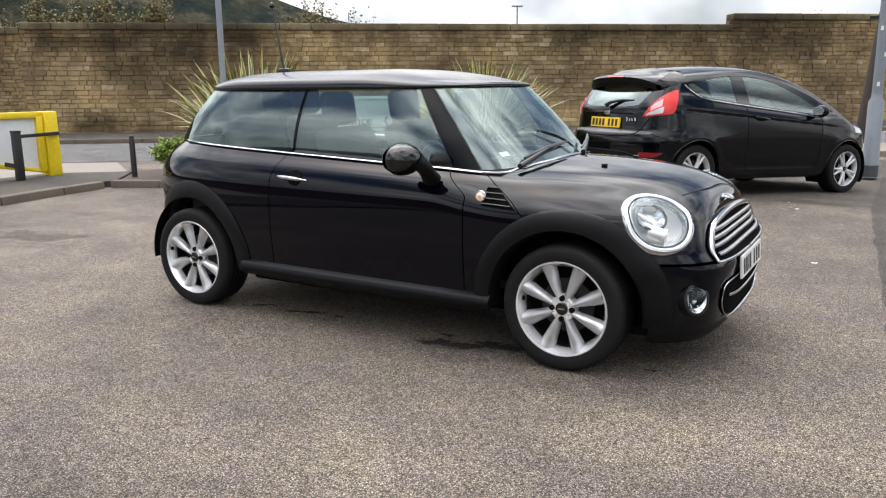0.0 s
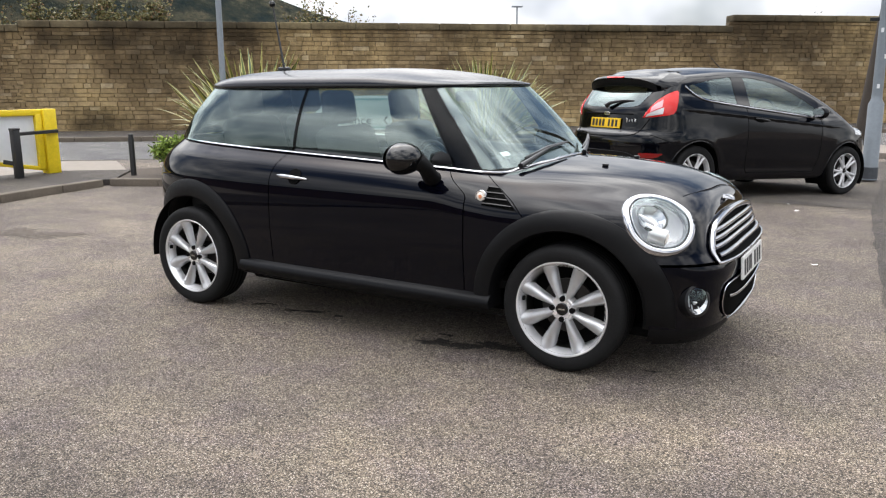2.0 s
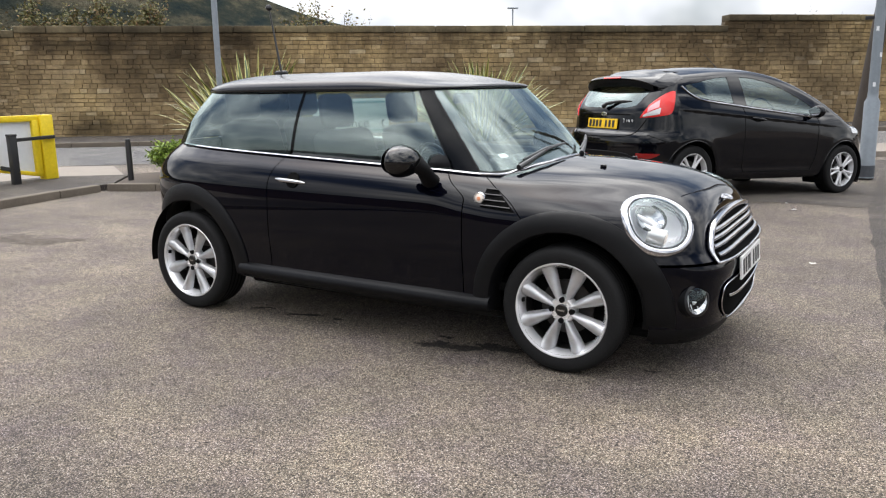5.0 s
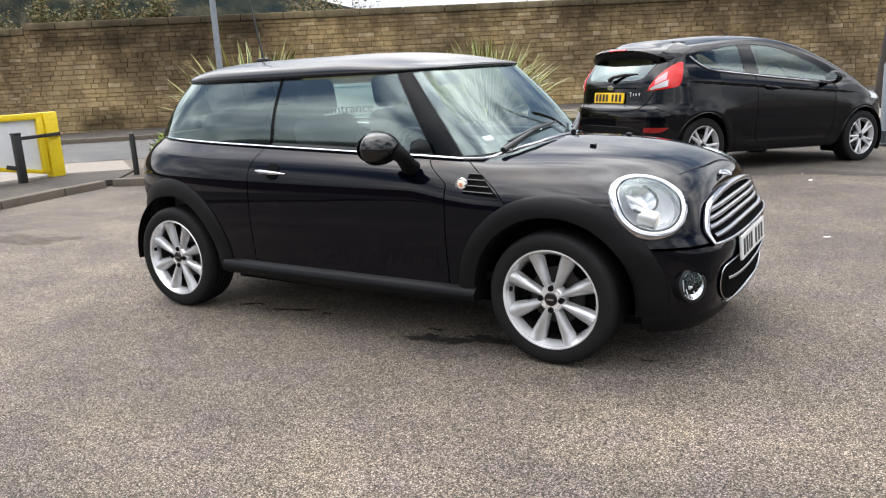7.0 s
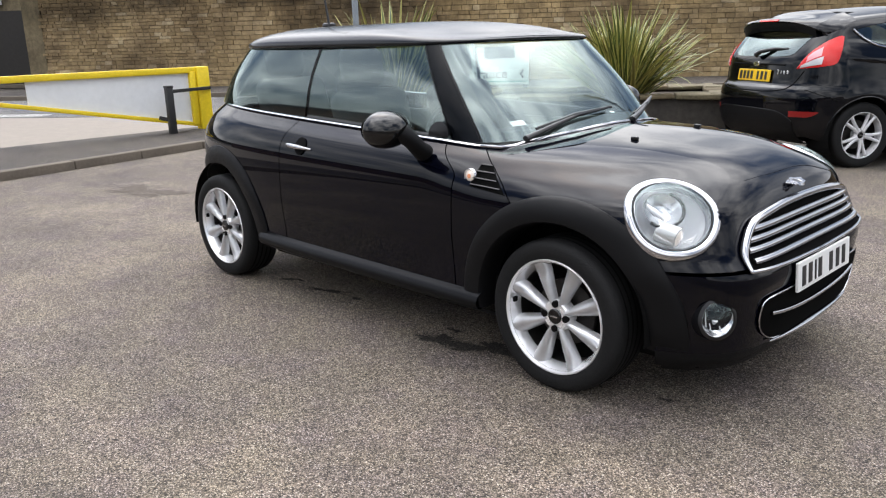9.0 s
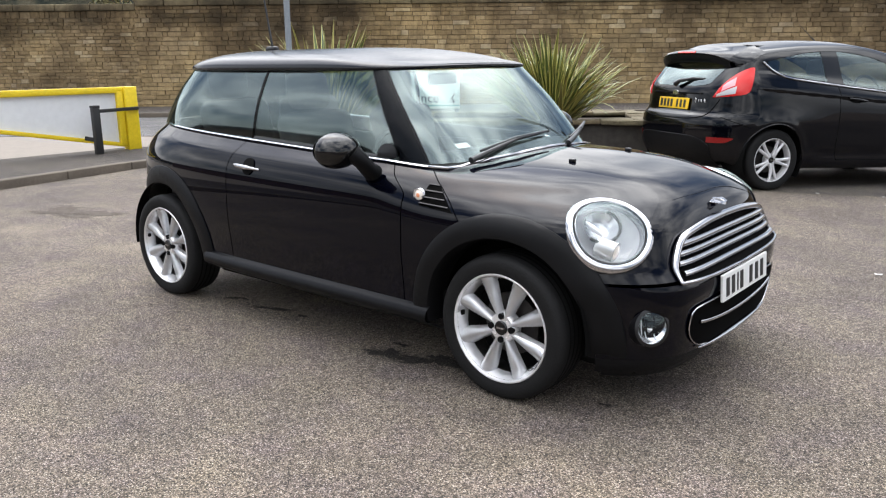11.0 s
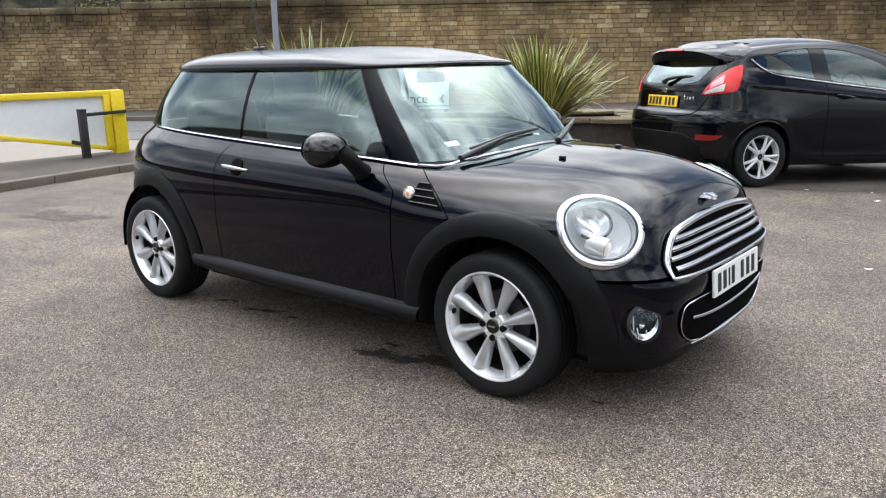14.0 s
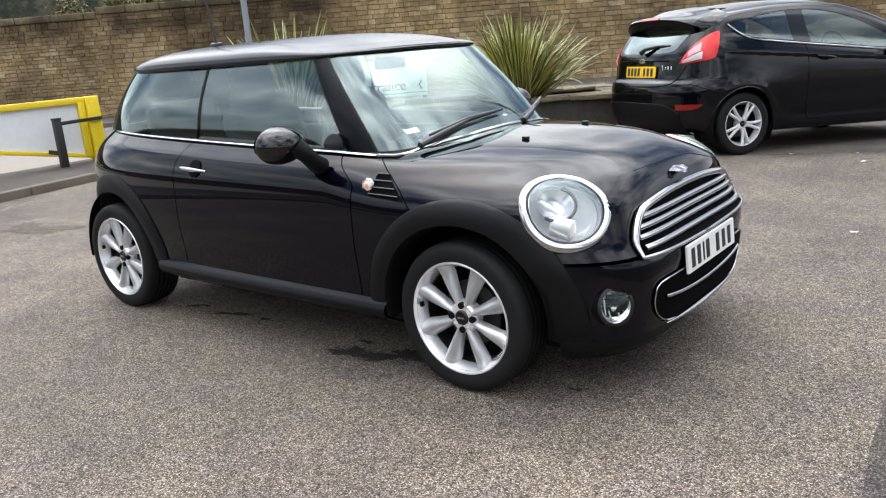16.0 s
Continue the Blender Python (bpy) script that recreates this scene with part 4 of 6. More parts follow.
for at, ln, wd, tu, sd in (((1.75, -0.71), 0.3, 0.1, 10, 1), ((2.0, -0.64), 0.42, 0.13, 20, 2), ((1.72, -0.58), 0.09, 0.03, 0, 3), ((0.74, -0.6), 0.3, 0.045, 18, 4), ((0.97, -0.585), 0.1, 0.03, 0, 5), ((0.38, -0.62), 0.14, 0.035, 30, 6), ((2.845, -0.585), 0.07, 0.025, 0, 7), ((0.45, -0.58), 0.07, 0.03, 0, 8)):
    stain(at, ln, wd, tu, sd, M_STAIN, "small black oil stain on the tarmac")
for at, ln, wd, tu, sd in (((-3.25, 0.12), 0.6, 0.3, 25, 11), ((-2.9, 0.25), 0.45, 0.18, 30, 12), ((-3.45, 0.2), 0.4, 0.2, 0, 13), ((-3.0, 0.05), 0.4, 0.14, 15, 14), ((-2.75, 0.3), 0.16, 0.06, 40, 15)):
    stain(at, ln, wd, tu, sd, M_DAMP, "damp dark patch on the worn tarmac")

# ---- the small black hatchback, its rear axle over the origin, nose to +x ----
XM = 1.3
HUB = 0.306
FRONT_AXLE = 2.467
LOWER = [(0.165, 0.758, 3.075, -0.08, 5.3), (0.21, 0.78, 3.118, -0.14, 5.3), (0.25, 0.79, 3.13, -0.2, 5.3), (0.3, 0.797, 3.135, -0.3, 5.3), (0.42, 0.805, 3.148, -0.49, 5.3), (0.53, 0.815, 3.152, -0.57, 5.4), (0.605, 0.817, 3.085, -0.59, 5.6), (0.75, 0.812, 3.045, -0.6, 5.2)]
UPPER = [(0.35, 0.8, 0.8, 0.785, 3.005, 4.0), (0.65, 0.768, 0.845, 0.745, 2.94, 3.3), (0.85, 0.718, 0.885, 0.69, 2.83, 3.2), (1.0, 0.672, 0.912, 0.615, 2.7, 3.2), (1.03, 0.62, 0.932, 0.5, 2.56, 3.2), (1.04, 0.5, 0.947, 0.36, 2.42, 3.2), (1.04, 0.3, 0.957, 0.2, 2.3, 3.2), (1.04, 0.0, 0.962, 0.0, 2.2, 3.2)]
BODY = loft_tables([(z, 0.0, w, z * 1.0 if z < 0.7 else 0.735, w, f, r, n) for z, w, f, r, n in LOWER] + [(0.75, bf, wc, zh, wh, f, -0.585 + 0.055 * k, n) for k, (bf, wc, zh, wh, f, n) in enumerate(UPPER)], 85)
SEAM_ROW, SILL_ROW, BELT_ROW = 30, 11, 60


def belt(x):
    return 0.978 - 0.043 * (min(x, 2.0) - 0.75)


def body_point(row, phi, off=0.0):
    zl, bf, wc, zh, wh, f, r, n = row
    x, y = oval(phi, 1.0, f, r, XM, n, 4.2)
    s = smoothstep(x, 1.75, 2.15)
    z = (zl + bf * (belt(x) - 0.75)) * (1 - s) + zh * s
    return Vector((x, -y * (max(0.0, wc * (1 - s) + wh * s) + off), z))


def door_back(z):
    return 0.68 + 0.08 * smoothstep(z, 0.8, 1.02) ** 1.2


def door_front(z):
    return 1.95 - 0.145 * smoothstep(z, 0.81, 0.95)


def bonnet_edge(z):
    return float(np.interp(z, (0.55, 0.742, 0.788, 0.829, 0.877, 0.915, 0.943, 0.96), (2.5, 2.268, 2.228, 2.18, 2.118, 2.045, 1.99, 1.97)))


def row_phi(row, xf):
    z = row[0] + row[1] * 0.2
    return phi_at(xf(z), row[5], row[6], XM, row[7], 4.2)


def body_panel(a, b, count, i0, i1):
    """The sheet of the right-hand body between two edges (functions of height) and two rows."""
    rows = []
    for row in BODY[i0 : i1 + 1]:
        p0 = -math.pi / 2 if a is None else row_phi(row, a)
        p1 = math.pi / 2 if b is None else row_phi(row, b)
        rows.append([body_point(row, p0 + (p1 - p0) * k / count) for k in range(count + 1)])
    bm = grid(rows, flip=True)
    return bm


def side_y(x, z):
    """How far out the body side stands at x, z."""
    zs, ys = [], []
    for row in BODY[:62]:
        p = body_point(row, phi_at(x, row[5], row[6], XM, row[7], 4.2))
        zs.append(p.z), ys.append(-p.y)
    return float(np.interp(z, zs, ys))


def nose_x(y, z, off=0.0):
    """How far forward the nose stands at y, z."""
    f, w, n = (float(np.interp(z, BODY[:61, 3], BODY[:61, c])) for c in (5, 4, 7))
    return XM + (f - XM) * (1 - min(0.999, abs(y) / w) ** n) ** (1 / n) + off


def cut(bm, test, fine=None):
    if fine:
        near = set(e for f in bm.faces if fine(f.calc_center_median()) for e in f.edges)
        bmesh.ops.subdivide_edges(bm, edges=list(near), cuts=3, use_grid_fill=True)
    dead = [f for f in bm.faces if test(f.calc_center_median())]
    bmesh.ops.delete(bm, geom=dead, context="FACES")
    return bm


def in_arch(c):
    return abs(c.y) > 0.45 and min(math.hypot(c.x, c.z - HUB), math.hypot(c.x - FRONT_AXLE, c.z - HUB)) < 0.41


LAMP_C, LAMP_N = Vector((2.858, -0.634, 0.732)), Vector((0.57, -0.46, 0.68)).normalized()
LAMP_X = (Vector((0.809, 0.031, -0.587)) - LAMP_N * LAMP_N.dot(Vector((0.809, 0.031, -0.587)))).normalized()
LAMP_Y = LAMP_N.cross(LAMP_X)
LAMP_A, LAMP_B = 0.172, 0.157
BODY_TREE = BVHTree.FromBMesh(body_panel(None, None, 200, 0, 84))


def lamp_rise(t):
    """How far the body stands over the headlight's plane at an angle of its rim."""
    p = LAMP_C + LAMP_X * LAMP_A * math.cos(t) + LAMP_Y * LAMP_B * math.sin(t)
    return (BODY_TREE.ray_cast(p + LAMP_N * 0.5, -LAMP_N)[0] - LAMP_C).dot(LAMP_N)


def in_lamp(c):
    d = Vector((c.x, -abs(c.y), c.z)) - LAMP_C
    return abs(d.dot(LAMP_N)) < 0.25 and (d.dot(LAMP_X) / LAMP_A) ** 2 + (d.dot(LAMP_Y) / LAMP_B) ** 2 < 0.88


def near_lamp(c):
    d = Vector((c.x, -abs(c.y), c.z)) - LAMP_C
    return abs(d.dot(LAMP_N)) < 0.25 and 0.5 < (d.dot(LAMP_X) / LAMP_A) ** 2 + (d.dot(LAMP_Y) / LAMP_B) ** 2 < 1.4


def cowl_x(y):
    return 2.215 - 0.36 * y * y


mini = thing("hatchback_car", "glossy black compact three-door hatchback with silver alloy wheels, parked on tarmac", "car")


def finish(bm, depth=0.008):
    thicken(bm, depth)
    return bm


def both(name, bm, mat, label="", smooth=35, parent=None):
    """The part on the right side and its mirror image on the left."""
    other = bm.copy()
    made = [part(name, bm, mat, parent or mini, label, smooth)]
    made.append(part(name, flipped(other), mat, parent or mini, label, smooth))
    return made


shell = cut(body_panel(None, lambda z: door_back(z) - 0.003, 46, 0, BELT_ROW), lambda c: in_arch(c) or (c.x > 0.1 and c.z < 0.25))
part("body_shell", finish(mirrored(shell)), M_PAINT, mini, smooth=40)
doors = both("door", finish(cut(body_panel(lambda z: door_back(z) + 0.003, lambda z: door_front(z) - 0.003, 40, SILL_ROW, BELT_ROW), in_arch)), M_PAINT, smooth=40)
both("wing_panel", finish(cut(body_panel(lambda z: door_front(z) + 0.003, lambda z: bonnet_edge(z) - 0.003, 12, 0, BELT_ROW), lambda c: in_arch(c) or c.z < 0.25)), M_PAINT, smooth=40)
bonnet = cut(body_panel(lambda z: bonnet_edge(z) + 0.003, None, 64, SEAM_ROW, 84), lambda c: in_arch(c) or in_lamp(c) or c.x < cowl_x(c.y) - 0.1 * smoothstep(abs(c.y), 0.57, 0.65), lambda c: near_lamp(c) or abs(c.x - cowl_x(c.y)) < 0.08)
part("bonnet", finish(mirrored(bonnet)), M_PAINT, mini, smooth=40)
bumper = cut(body_panel(lambda z: bonnet_edge(z) + 0.003, None, 64, SILL_ROW, SEAM_ROW - 1), lambda c: in_arch(c) or in_lamp(c), near_lamp)
part("front_bumper", finish(mirrored(bumper)), M_PAINT, mini, smooth=40)
part("bumper_lip", finish(mirrored(cut(body_panel(lambda z: bonnet_edge(z) + 0.003, None, 64, 0, SILL_ROW), in_arch))), M_CLAD, mini, "matt black plastic lower bumper", 40)
part("underbody", box((3.1, 1.05, 0.2), (1.32, 0, 0.27), 0.03), M_DARK, mini)
part("sill_floor", box((1.56, 1.46, 0.08), (1.23, 0, 0.25), 0.02), M_DARK, mini)
part("undertray", box((0.3, 1.24, 0.05), (2.84, 0, 0.2), 0.02), M_DARK, mini)
part("cabin_floor", box((2.3, 1.44, 0.04), (1.0, 0, 0.37)), M_DARK, mini)
part("bulkhead", box((0.06, 1.3, 0.5), (2.05, 0, 0.63)), M_DARK, mini)
both("door_liner", box((2.1, 0.03, 0.52), (0.9, -0.62, 0.64), 0.01), M_CABIN)
part("boot_liner", box((0.05, 0.9, 0.5), (-0.3, 0, 0.66)), M_CABIN, mini)

# arch and sill cladding
def arch_trim(hx, a0, a1, outer, narrow=999):
    rows = []
    for r, dy in ((0.362, -0.1), (0.37, -0.004), (0.378, 0.012), (0.4, 0.018), (0.43, 0.018), (outer - 0.012, 0.014), (outer, 0.006), (outer + 0.002, -0.02)):
        row = []
        for k in range(49):
            t = radians(a0 + (a1 - a0) * k / 48)
            grow = (1 + 0.07 * max(0.0, math.cos(t)) ** 1.5 - 0.02 * max(0.0, -math.cos(t)) if hx > 1 else 1 + 0.02 * abs(math.cos(t)) ** 2) if r > 0.4 else 1
            rad = 0.362 + (r * grow - 0.362) * (1 - 0.8 * smoothstep(math.degrees(t), narrow, narrow + 34))
            x, z = hx + rad * math.cos(t), HUB + rad * math.sin(t)
            row.append((x, -(side_y(x, max(0.2, z)) + min(dy, 0.02 * smoothstep(math.degrees(t), a0 - 1, a0 + 14) - 0.004 if hx > 1 else dy)), z))
        rows.append(row)
    return grid(rows, flip=True)


both("arch_trim", arch_trim(FRONT_AXLE, -9, 187, 0.472), M_CLAD, "black plastic wheel arch trim")
both("arch_trim", arch_trim(0.0, -6, 184, 0.48, 150), M_CLAD, "black plastic wheel arch trim")
rows = []
for dz, dy in ((0.345, 0.0), (0.338, 0.012), (0.326, 0.03), (0.308, 0.04), (0.292, 0.041), (0.276, 0.032), (0.258, 0.006), (0.238, -0.035), (0.218, -0.07), (0.2, -0.14)):
    rows.append([(x, -(side_y(x, max(0.24, dz)) + dy), dz - 0.012 * (x - 0.42) / 1.6) for x in np.linspace(0.43, 2.1, 24)])
both("sill_trim", grid(rows, flip=True), M_SILL, "black plastic sill trim")
for hx in (0.0, FRONT_AXLE):
    rows = [[(hx + r * math.cos(t), y, HUB + r * math.sin(t)) for t in np.linspace(-0.1, math.pi + 0.1, 30)] for r, y in ((0.385, -0.77), (0.39, -0.5), (0.0, -0.49))]
    both("wheel_well", grid(rows), M_DARK)

# windows and roof
G_BASE, G_TOP = (0.672, 2.15, -0.45, 0.9, 5.3, 4.2), (0.572, 1.755, -0.17, 0.9, 6.0, 4.4)


def screen_z(x, y):
    return belt(x) + 0.035 * (1 - min(1, (abs(y) / 0.64) ** 2)) * smoothstep(x, 1.85, 2.05)


def glasshouse(xb0, xt0, xb1, xt1, count, out=0.0, lam0=0.0, lam1=1.0):
    """The sheet of the glasshouse between two lines. An end of None is the middle of the front, "tail" that of the rear."""
    def phi(par, x):
        w, f, r, xm, nf, nr = par
        return math.pi / 2 if x is None else -math.pi / 2 if x == "tail" else phi_at(x, f, r, xm, nf, nr)
    rows = []
    for j in range(13):
        lam = lam0 + (lam1 - lam0) * j / 12
        row = []
        for k in range(count + 1):
            s = k / count
            pts = []
            for par, x0, x1 in ((G_BASE, xb0, xb1), (G_TOP, xt0, xt1)):
                p = phi(par, x0) * (1 - s) + phi(par, x1) * s
                x, y = oval(p, par[0], par[1], par[2], par[3], par[4], par[5])
                pts.append((x, y))
            (x0, y0), (x1, y1) = pts
            z0, z1 = screen_z(x0, y0) - 0.004, 1.333 + 0.014 * smoothstep(x1, 1.3, 1.7) * (1 - (y1 / 0.6) ** 2)
            x, y, z = x0 + (x1 - x0) * lam, y0 + (y1 - y0) * lam, z0 + (z1 - z0) * lam
            bulge = 0.022 * math.sin(math.pi * lam) + out
            d = Vector((max(0, x - 1.45) * 1.2 + min(0, x - 0.2), y, 0.0)).normalized()
            row.append((x + d.x * bulge, -(y + d.y * bulge), z))
        rows.append(row)
    return grid(rows, flip=True)


XA0, XA1 = (1.805, 1.555), (1.945, 1.625)


def pane(name, bm, mat, label=""):
    ob = part(name, bm, mat, mini, label, 60)
    ob.visible_shadow = False
    return ob


screen = pane("windscreen", mirrored(glasshouse(XA1[0], XA1[1], None, None, 22)), M_GLASS, "curved windscreen of clear glass")
part("frit_band", finish(mirrored(glasshouse(XA1[0] + 0.004, XA1[1] + 0.004, None, None, 22, -0.006, 0.0, 0.1)), 0.002), M_INK, screen, "black printed border", 60)
for side in (0, 1):
    fx = flipped if side else (lambda b: b)
    part("frit_band", finish(fx(glasshouse(XA1[0], XA1[1], XA1[0] + 0.075, XA1[1] + 0.04, 3, -0.006, 0.1, 1.0)), 0.002), M_INK, screen, smooth=60)
    pane("door_window", fx(glasshouse(0.77, 0.812, XA0[0], XA0[1], 18)), M_GLASS)
    pane("quarter_window", fx(glasshouse(-0.26, -0.05, 0.75, 0.792, 20)), M_TINTED, "tinted rear side window")
    part("pillar_trim", finish(fx(glasshouse(0.75, 0.792, 0.77, 0.812, 2, 0.003))), M_GLOSS, mini)
    part("front_pillar", finish(fx(glasshouse(XA0[0], XA0[1], XA1[0], XA1[1], 8, 0.004)), 0.02), M_ROOF, mini, smooth=40)
    part("rear_pillar", finish(fx(glasshouse("tail", "tail", -0.26, -0.05, 14, -0.006))), M_GLOSS, mini, smooth=40)
    # rubber seals round the glass
    for xb, xt in ((1.805, 1.555), (1.945, 1.625)):
        e = glasshouse(xb - 0.004, xt - 0.004, xb + 0.004, xt + 0.004, 1, 0.006)
        part("seal", finish(fx(e), 0.01), M_TRIM, mini)

ROOF = loft_tables([(1.327, 0.566, 1.748, -0.15), (1.33, 0.588, 1.768, -0.165), (1.343, 0.595, 1.772, -0.175), (1.366, 0.586, 1.757, -0.163), (1.39, 0.556, 1.71, -0.12), (1.412, 0.49, 1.62, -0.03), (1.43, 0.38, 1.48, 0.1), (1.442, 0.22, 1.28, 0.35), (1.447, 0.0, 1.0, 0.8)], 41)
rows = []
for z, w, f, r in ROOF:
    row = []
    for k in range(81):
        x, y = oval(-math.pi / 2 + math.pi * k / 80, max(0.0, w), f, r, 0.9, 5.2, 4.2)
        drop = 0.035 * smoothstep(x, 1.1, 1.85) * (z > 1.34) * min(1.0, (z - 1.34) / 0.06) + 0.03 * smoothstep(-x, -0.3, 0.4) * (z > 1.34) * min(1.0, (z - 1.34) / 0.06)
        lift = 0.012 * smoothstep(x, 1.3, 1.7) * (1 - (y / 0.6) ** 2) * max(0.0, 1 - max(0, z - 1.34) / 0.06)
        row.append((x, -y, z - drop + lift))
    rows.append(row)
part("roof", finish(mirrored(grid(rows, flip=True)), 0.02), M_ROOF, mini, smooth=50)
part("roof_lining", box((1.45, 0.96, 0.02), (0.82, 0, 1.345), 0.008), M_CABIN, mini)

# bright strip along the waist, round the foot of the windscreen
belt_row = BODY[BELT_ROW]
strip = [body_point(belt_row, phi_at(x, belt_row[5], belt_row[6], XM, belt_row[7], 4.2), 0.006) + Vector((0, 0, 0.004)) for x in np.linspace(-0.4, 1.97, 60)]
both("waist_strip", tube(strip, 0.0085, 6, squash=0.8), M_CHROME, "bright chrome waist strip", 60)
foot = [(cowl_x(y) - 0.012, y, 0.0) for y in np.linspace(-0.655, 0.655, 41)]


def bonnet_z(x, y):
    best = 0.9
    for row in BODY[36:85]:
        f, w, n = row[5], row[4], row[7]
        if w > 0.004 and (max(0, x - XM) / (f - XM)) ** n + (abs(y) / w) ** n <= 1:
            best = row[3]
    return float(best)


foot = [(x, y, max(bonnet_z(x + 0.02, y) + 0.004, 0.914)) for x, y, _ in foot if abs(y) < 0.63]
part("scuttle_strip", tube([strip[-1]] + foot + [(strip[-1].x, -strip[-1].y, strip[-1].z)], 0.008, 6), M_CHROME, mini, "bright strip along the bonnet's rear edge", 60)
rows = [[(cowl_x(y) - d, y, max(z + dz, 0.0)) for (x, y, z) in foot] for d, dz in ((0.0, -0.012), (0.07, -0.006), (0.13, 0.0), (0.2, -0.05))]
part("scuttle_panel", finish(grid(rows, flip=True)), M_TRIM, mini, "black plastic scuttle panel")

# wheels
def wheel_parts(owner, alloy, spokes, kind, tyre_r=0.306, rim_r=0.2315):
    k = rim_r / 0.2315
    tyre = [(0.218 * k, -0.092), (0.233 * k, -0.101), (0.25 * k, -0.106), (tyre_r - 0.03, -0.107), (tyre_r - 0.012, -0.1), (tyre_r - 0.003, -0.084), (tyre_r, -0.062), (tyre_r, 0.062), (tyre_r - 0.004, 0.09), (tyre_r - 0.03, 0.106), (0.233 * k, 0.1), (0.218 * k, 0.09)]
    t = part("tyre", lathe(tyre, 72, closed=True), M_RUBBER, owner, smooth=50)
    grooves = bmesh.new()
    for y in (-0.045, -0.015, 0.015, 0.045):
        lathe([(tyre_r - 0.004, y - 0.004), (tyre_r + 0.0006, y - 0.004), (tyre_r + 0.0006, y + 0.004), (tyre_r - 0.004, y + 0.004)], 72, bm=grooves)
    part("tread_groove", grooves, M_DARK, t)
    rim = part("rim", lathe([(0.2315 * k, -0.092), (0.2315 * k, -0.1), (0.2285 * k, -0.104), (0.2235 * k, -0.103), (0.22 * k, -0.096), (0.214 * k, -0.082), (0.199 * k, -0.05), (0.2 * k, -0.044), (0.2145 * k, -0.078), (0.2225 * k, -0.09)], 72, closed=True), alloy, owner, smooth=40)
    part("barrel", lathe([(0.201 * k, -0.046), (0.2 * k, -0.04), (0.2 * k, 0.0), (0.205 * k, 0.09), (0.219 * k, 0.092), (0.212 * k, 0.0), (0.219 * k, -0.078)], 60, closed=True), M_DISC, rim, smooth=40)
    part("brake_disc", lathe([(0, -0.006), (0.132, -0.006), (0.132, 0.012), (0, 0.012)], 40), M_DISC, owner, smooth=40)
    part("back_plate", lathe([(0, 0.03), (0.2 * k, 0.03), (0.2 * k, 0.045), (0, 0.045)], 40), M_DARK, owner)
    if kind == "petal":
        for s in range(spokes):
            bm = bmesh.new()
            rows = []
            for j in range(11):
                u = j / 10
                r = 0.045 + (0.216 - 0.045) * u
                half = 0.0135 + 0.0285 * u**0.85 * (1 - 0.25 * max(0, u - 0.85) / 0.15)
                crest = -0.081 - 0.004 * math.sin(math.pi * u) - 0.012 * max(0, u - 0.8) / 0.2
                row = []
                for i in range(11):
                    q = -1 + 2 * i / 10
                    row.append((half * q, crest + 0.045 * (1 - math.sqrt(max(0, 1 - (0.97 * q) ** 2))), r))
                rows.append(row)
            ob = part("spoke", thicken(grid(rows), 0.004), alloy, rim, smooth=60)
            ob.matrix_basis = pose(0, 0, 0, 0, 360 / spokes * s + 22.5, 0)
        part("hub", lathe([(0, -0.079), (0.056, -0.079), (0.064, -0.07), (0.066, -0.03), (0, -0.03)], 40), alloy, rim, smooth=40)
    else:
        for s in range(spokes):
            for side in (-1, 1):
                path = [(side * 0.008, -0.078, 0.04), (side * 0.016, -0.086, 0.11), (side * 0.034, -0.088, 0.19), (side * 0.04, -0.086, 0.215 * k)]
                ob = part("spoke", tube(path, [0.018, 0.016, 0.0155, 0.018], 8, squash=1.0), alloy, rim, smooth=60)
                ob.matrix_basis = pose(0, 0, 0, 0, 360 / spokes * s + 15, 0)
        part("hub", lathe([(0, -0.082), (0.05, -0.082), (0.062, -0.07), (0.064, -0.03), (0, -0.03)], 40), alloy, rim, smooth=40)
    cap = part("centre_cap", lathe([(0, -0.0875), (0.027, -0.0875), (0.0305, -0.084), (0.0305, -0.07), (0, -0.07)], 32), M_GLOSS, owner, "round black centre cap", smooth=40)
    part("emblem_bar", box((0.034, 0.002, 0.007), (0, -0.0884, 0)), M_CHROME, cap)
    for a in range(4 if kind == "petal" else 5):
        t = 2 * math.pi * a / (4 if kind == "petal" else 5) + 0.02
        bolt = part("wheel_bolt", lathe([(0, -0.0865), (0.0135, -0.0865), (0.0135, -0.07), (0, -0.075)], 16), M_DARK, owner)
        bolt.location = (0.05 * math.sin(t), 0, 0.05 * math.cos(t))
    part("valve", box((0.012, 0.02, 0.022), (-0.196 * k, -0.085, 0.03), 0.004), M_DARK, owner)


def wheel(parent, at, flip, alloy, spokes, kind, spin=0.0, **kw):
    hub = new("wheel")
    hub.parent = parent
    hub.matrix_basis = pose(*at, 0, 0, 180 if flip else 0) @ pose(0, 0, 0, 0, spin, 0)
    wheel_parts(hub, alloy, spokes, kind, **kw)
    return hub


for hx, spin in ((0.0, 2), (FRONT_AXLE, 0)):
    for flip in (False, True):
        wheel(mini, (hx, 0.7 if flip else -0.7, HUB), flip, M_ALLOY, 8, "petal", spin)


# lamps
M_SILVER = plain("reflector_silver", (0.6, 0.61, 0.63), 0.16, metal=0.8)


def dish(rows, a, b, sides=44):
    """Rings of (scale, height) on an oval, about a local z axis."""
    return grid([[(a * s * math.cos(t), b * s * math.sin(t), h) for t in (2 * math.pi * k / sides for k in range(sides))] for s, h in rows], close_u=True)


def lamp_frame(side):
    m = Matrix((LAMP_X, LAMP_Y, LAMP_N)).transposed().to_4x4()
    m.translation = LAMP_C + LAMP_N * 0.006
    return m


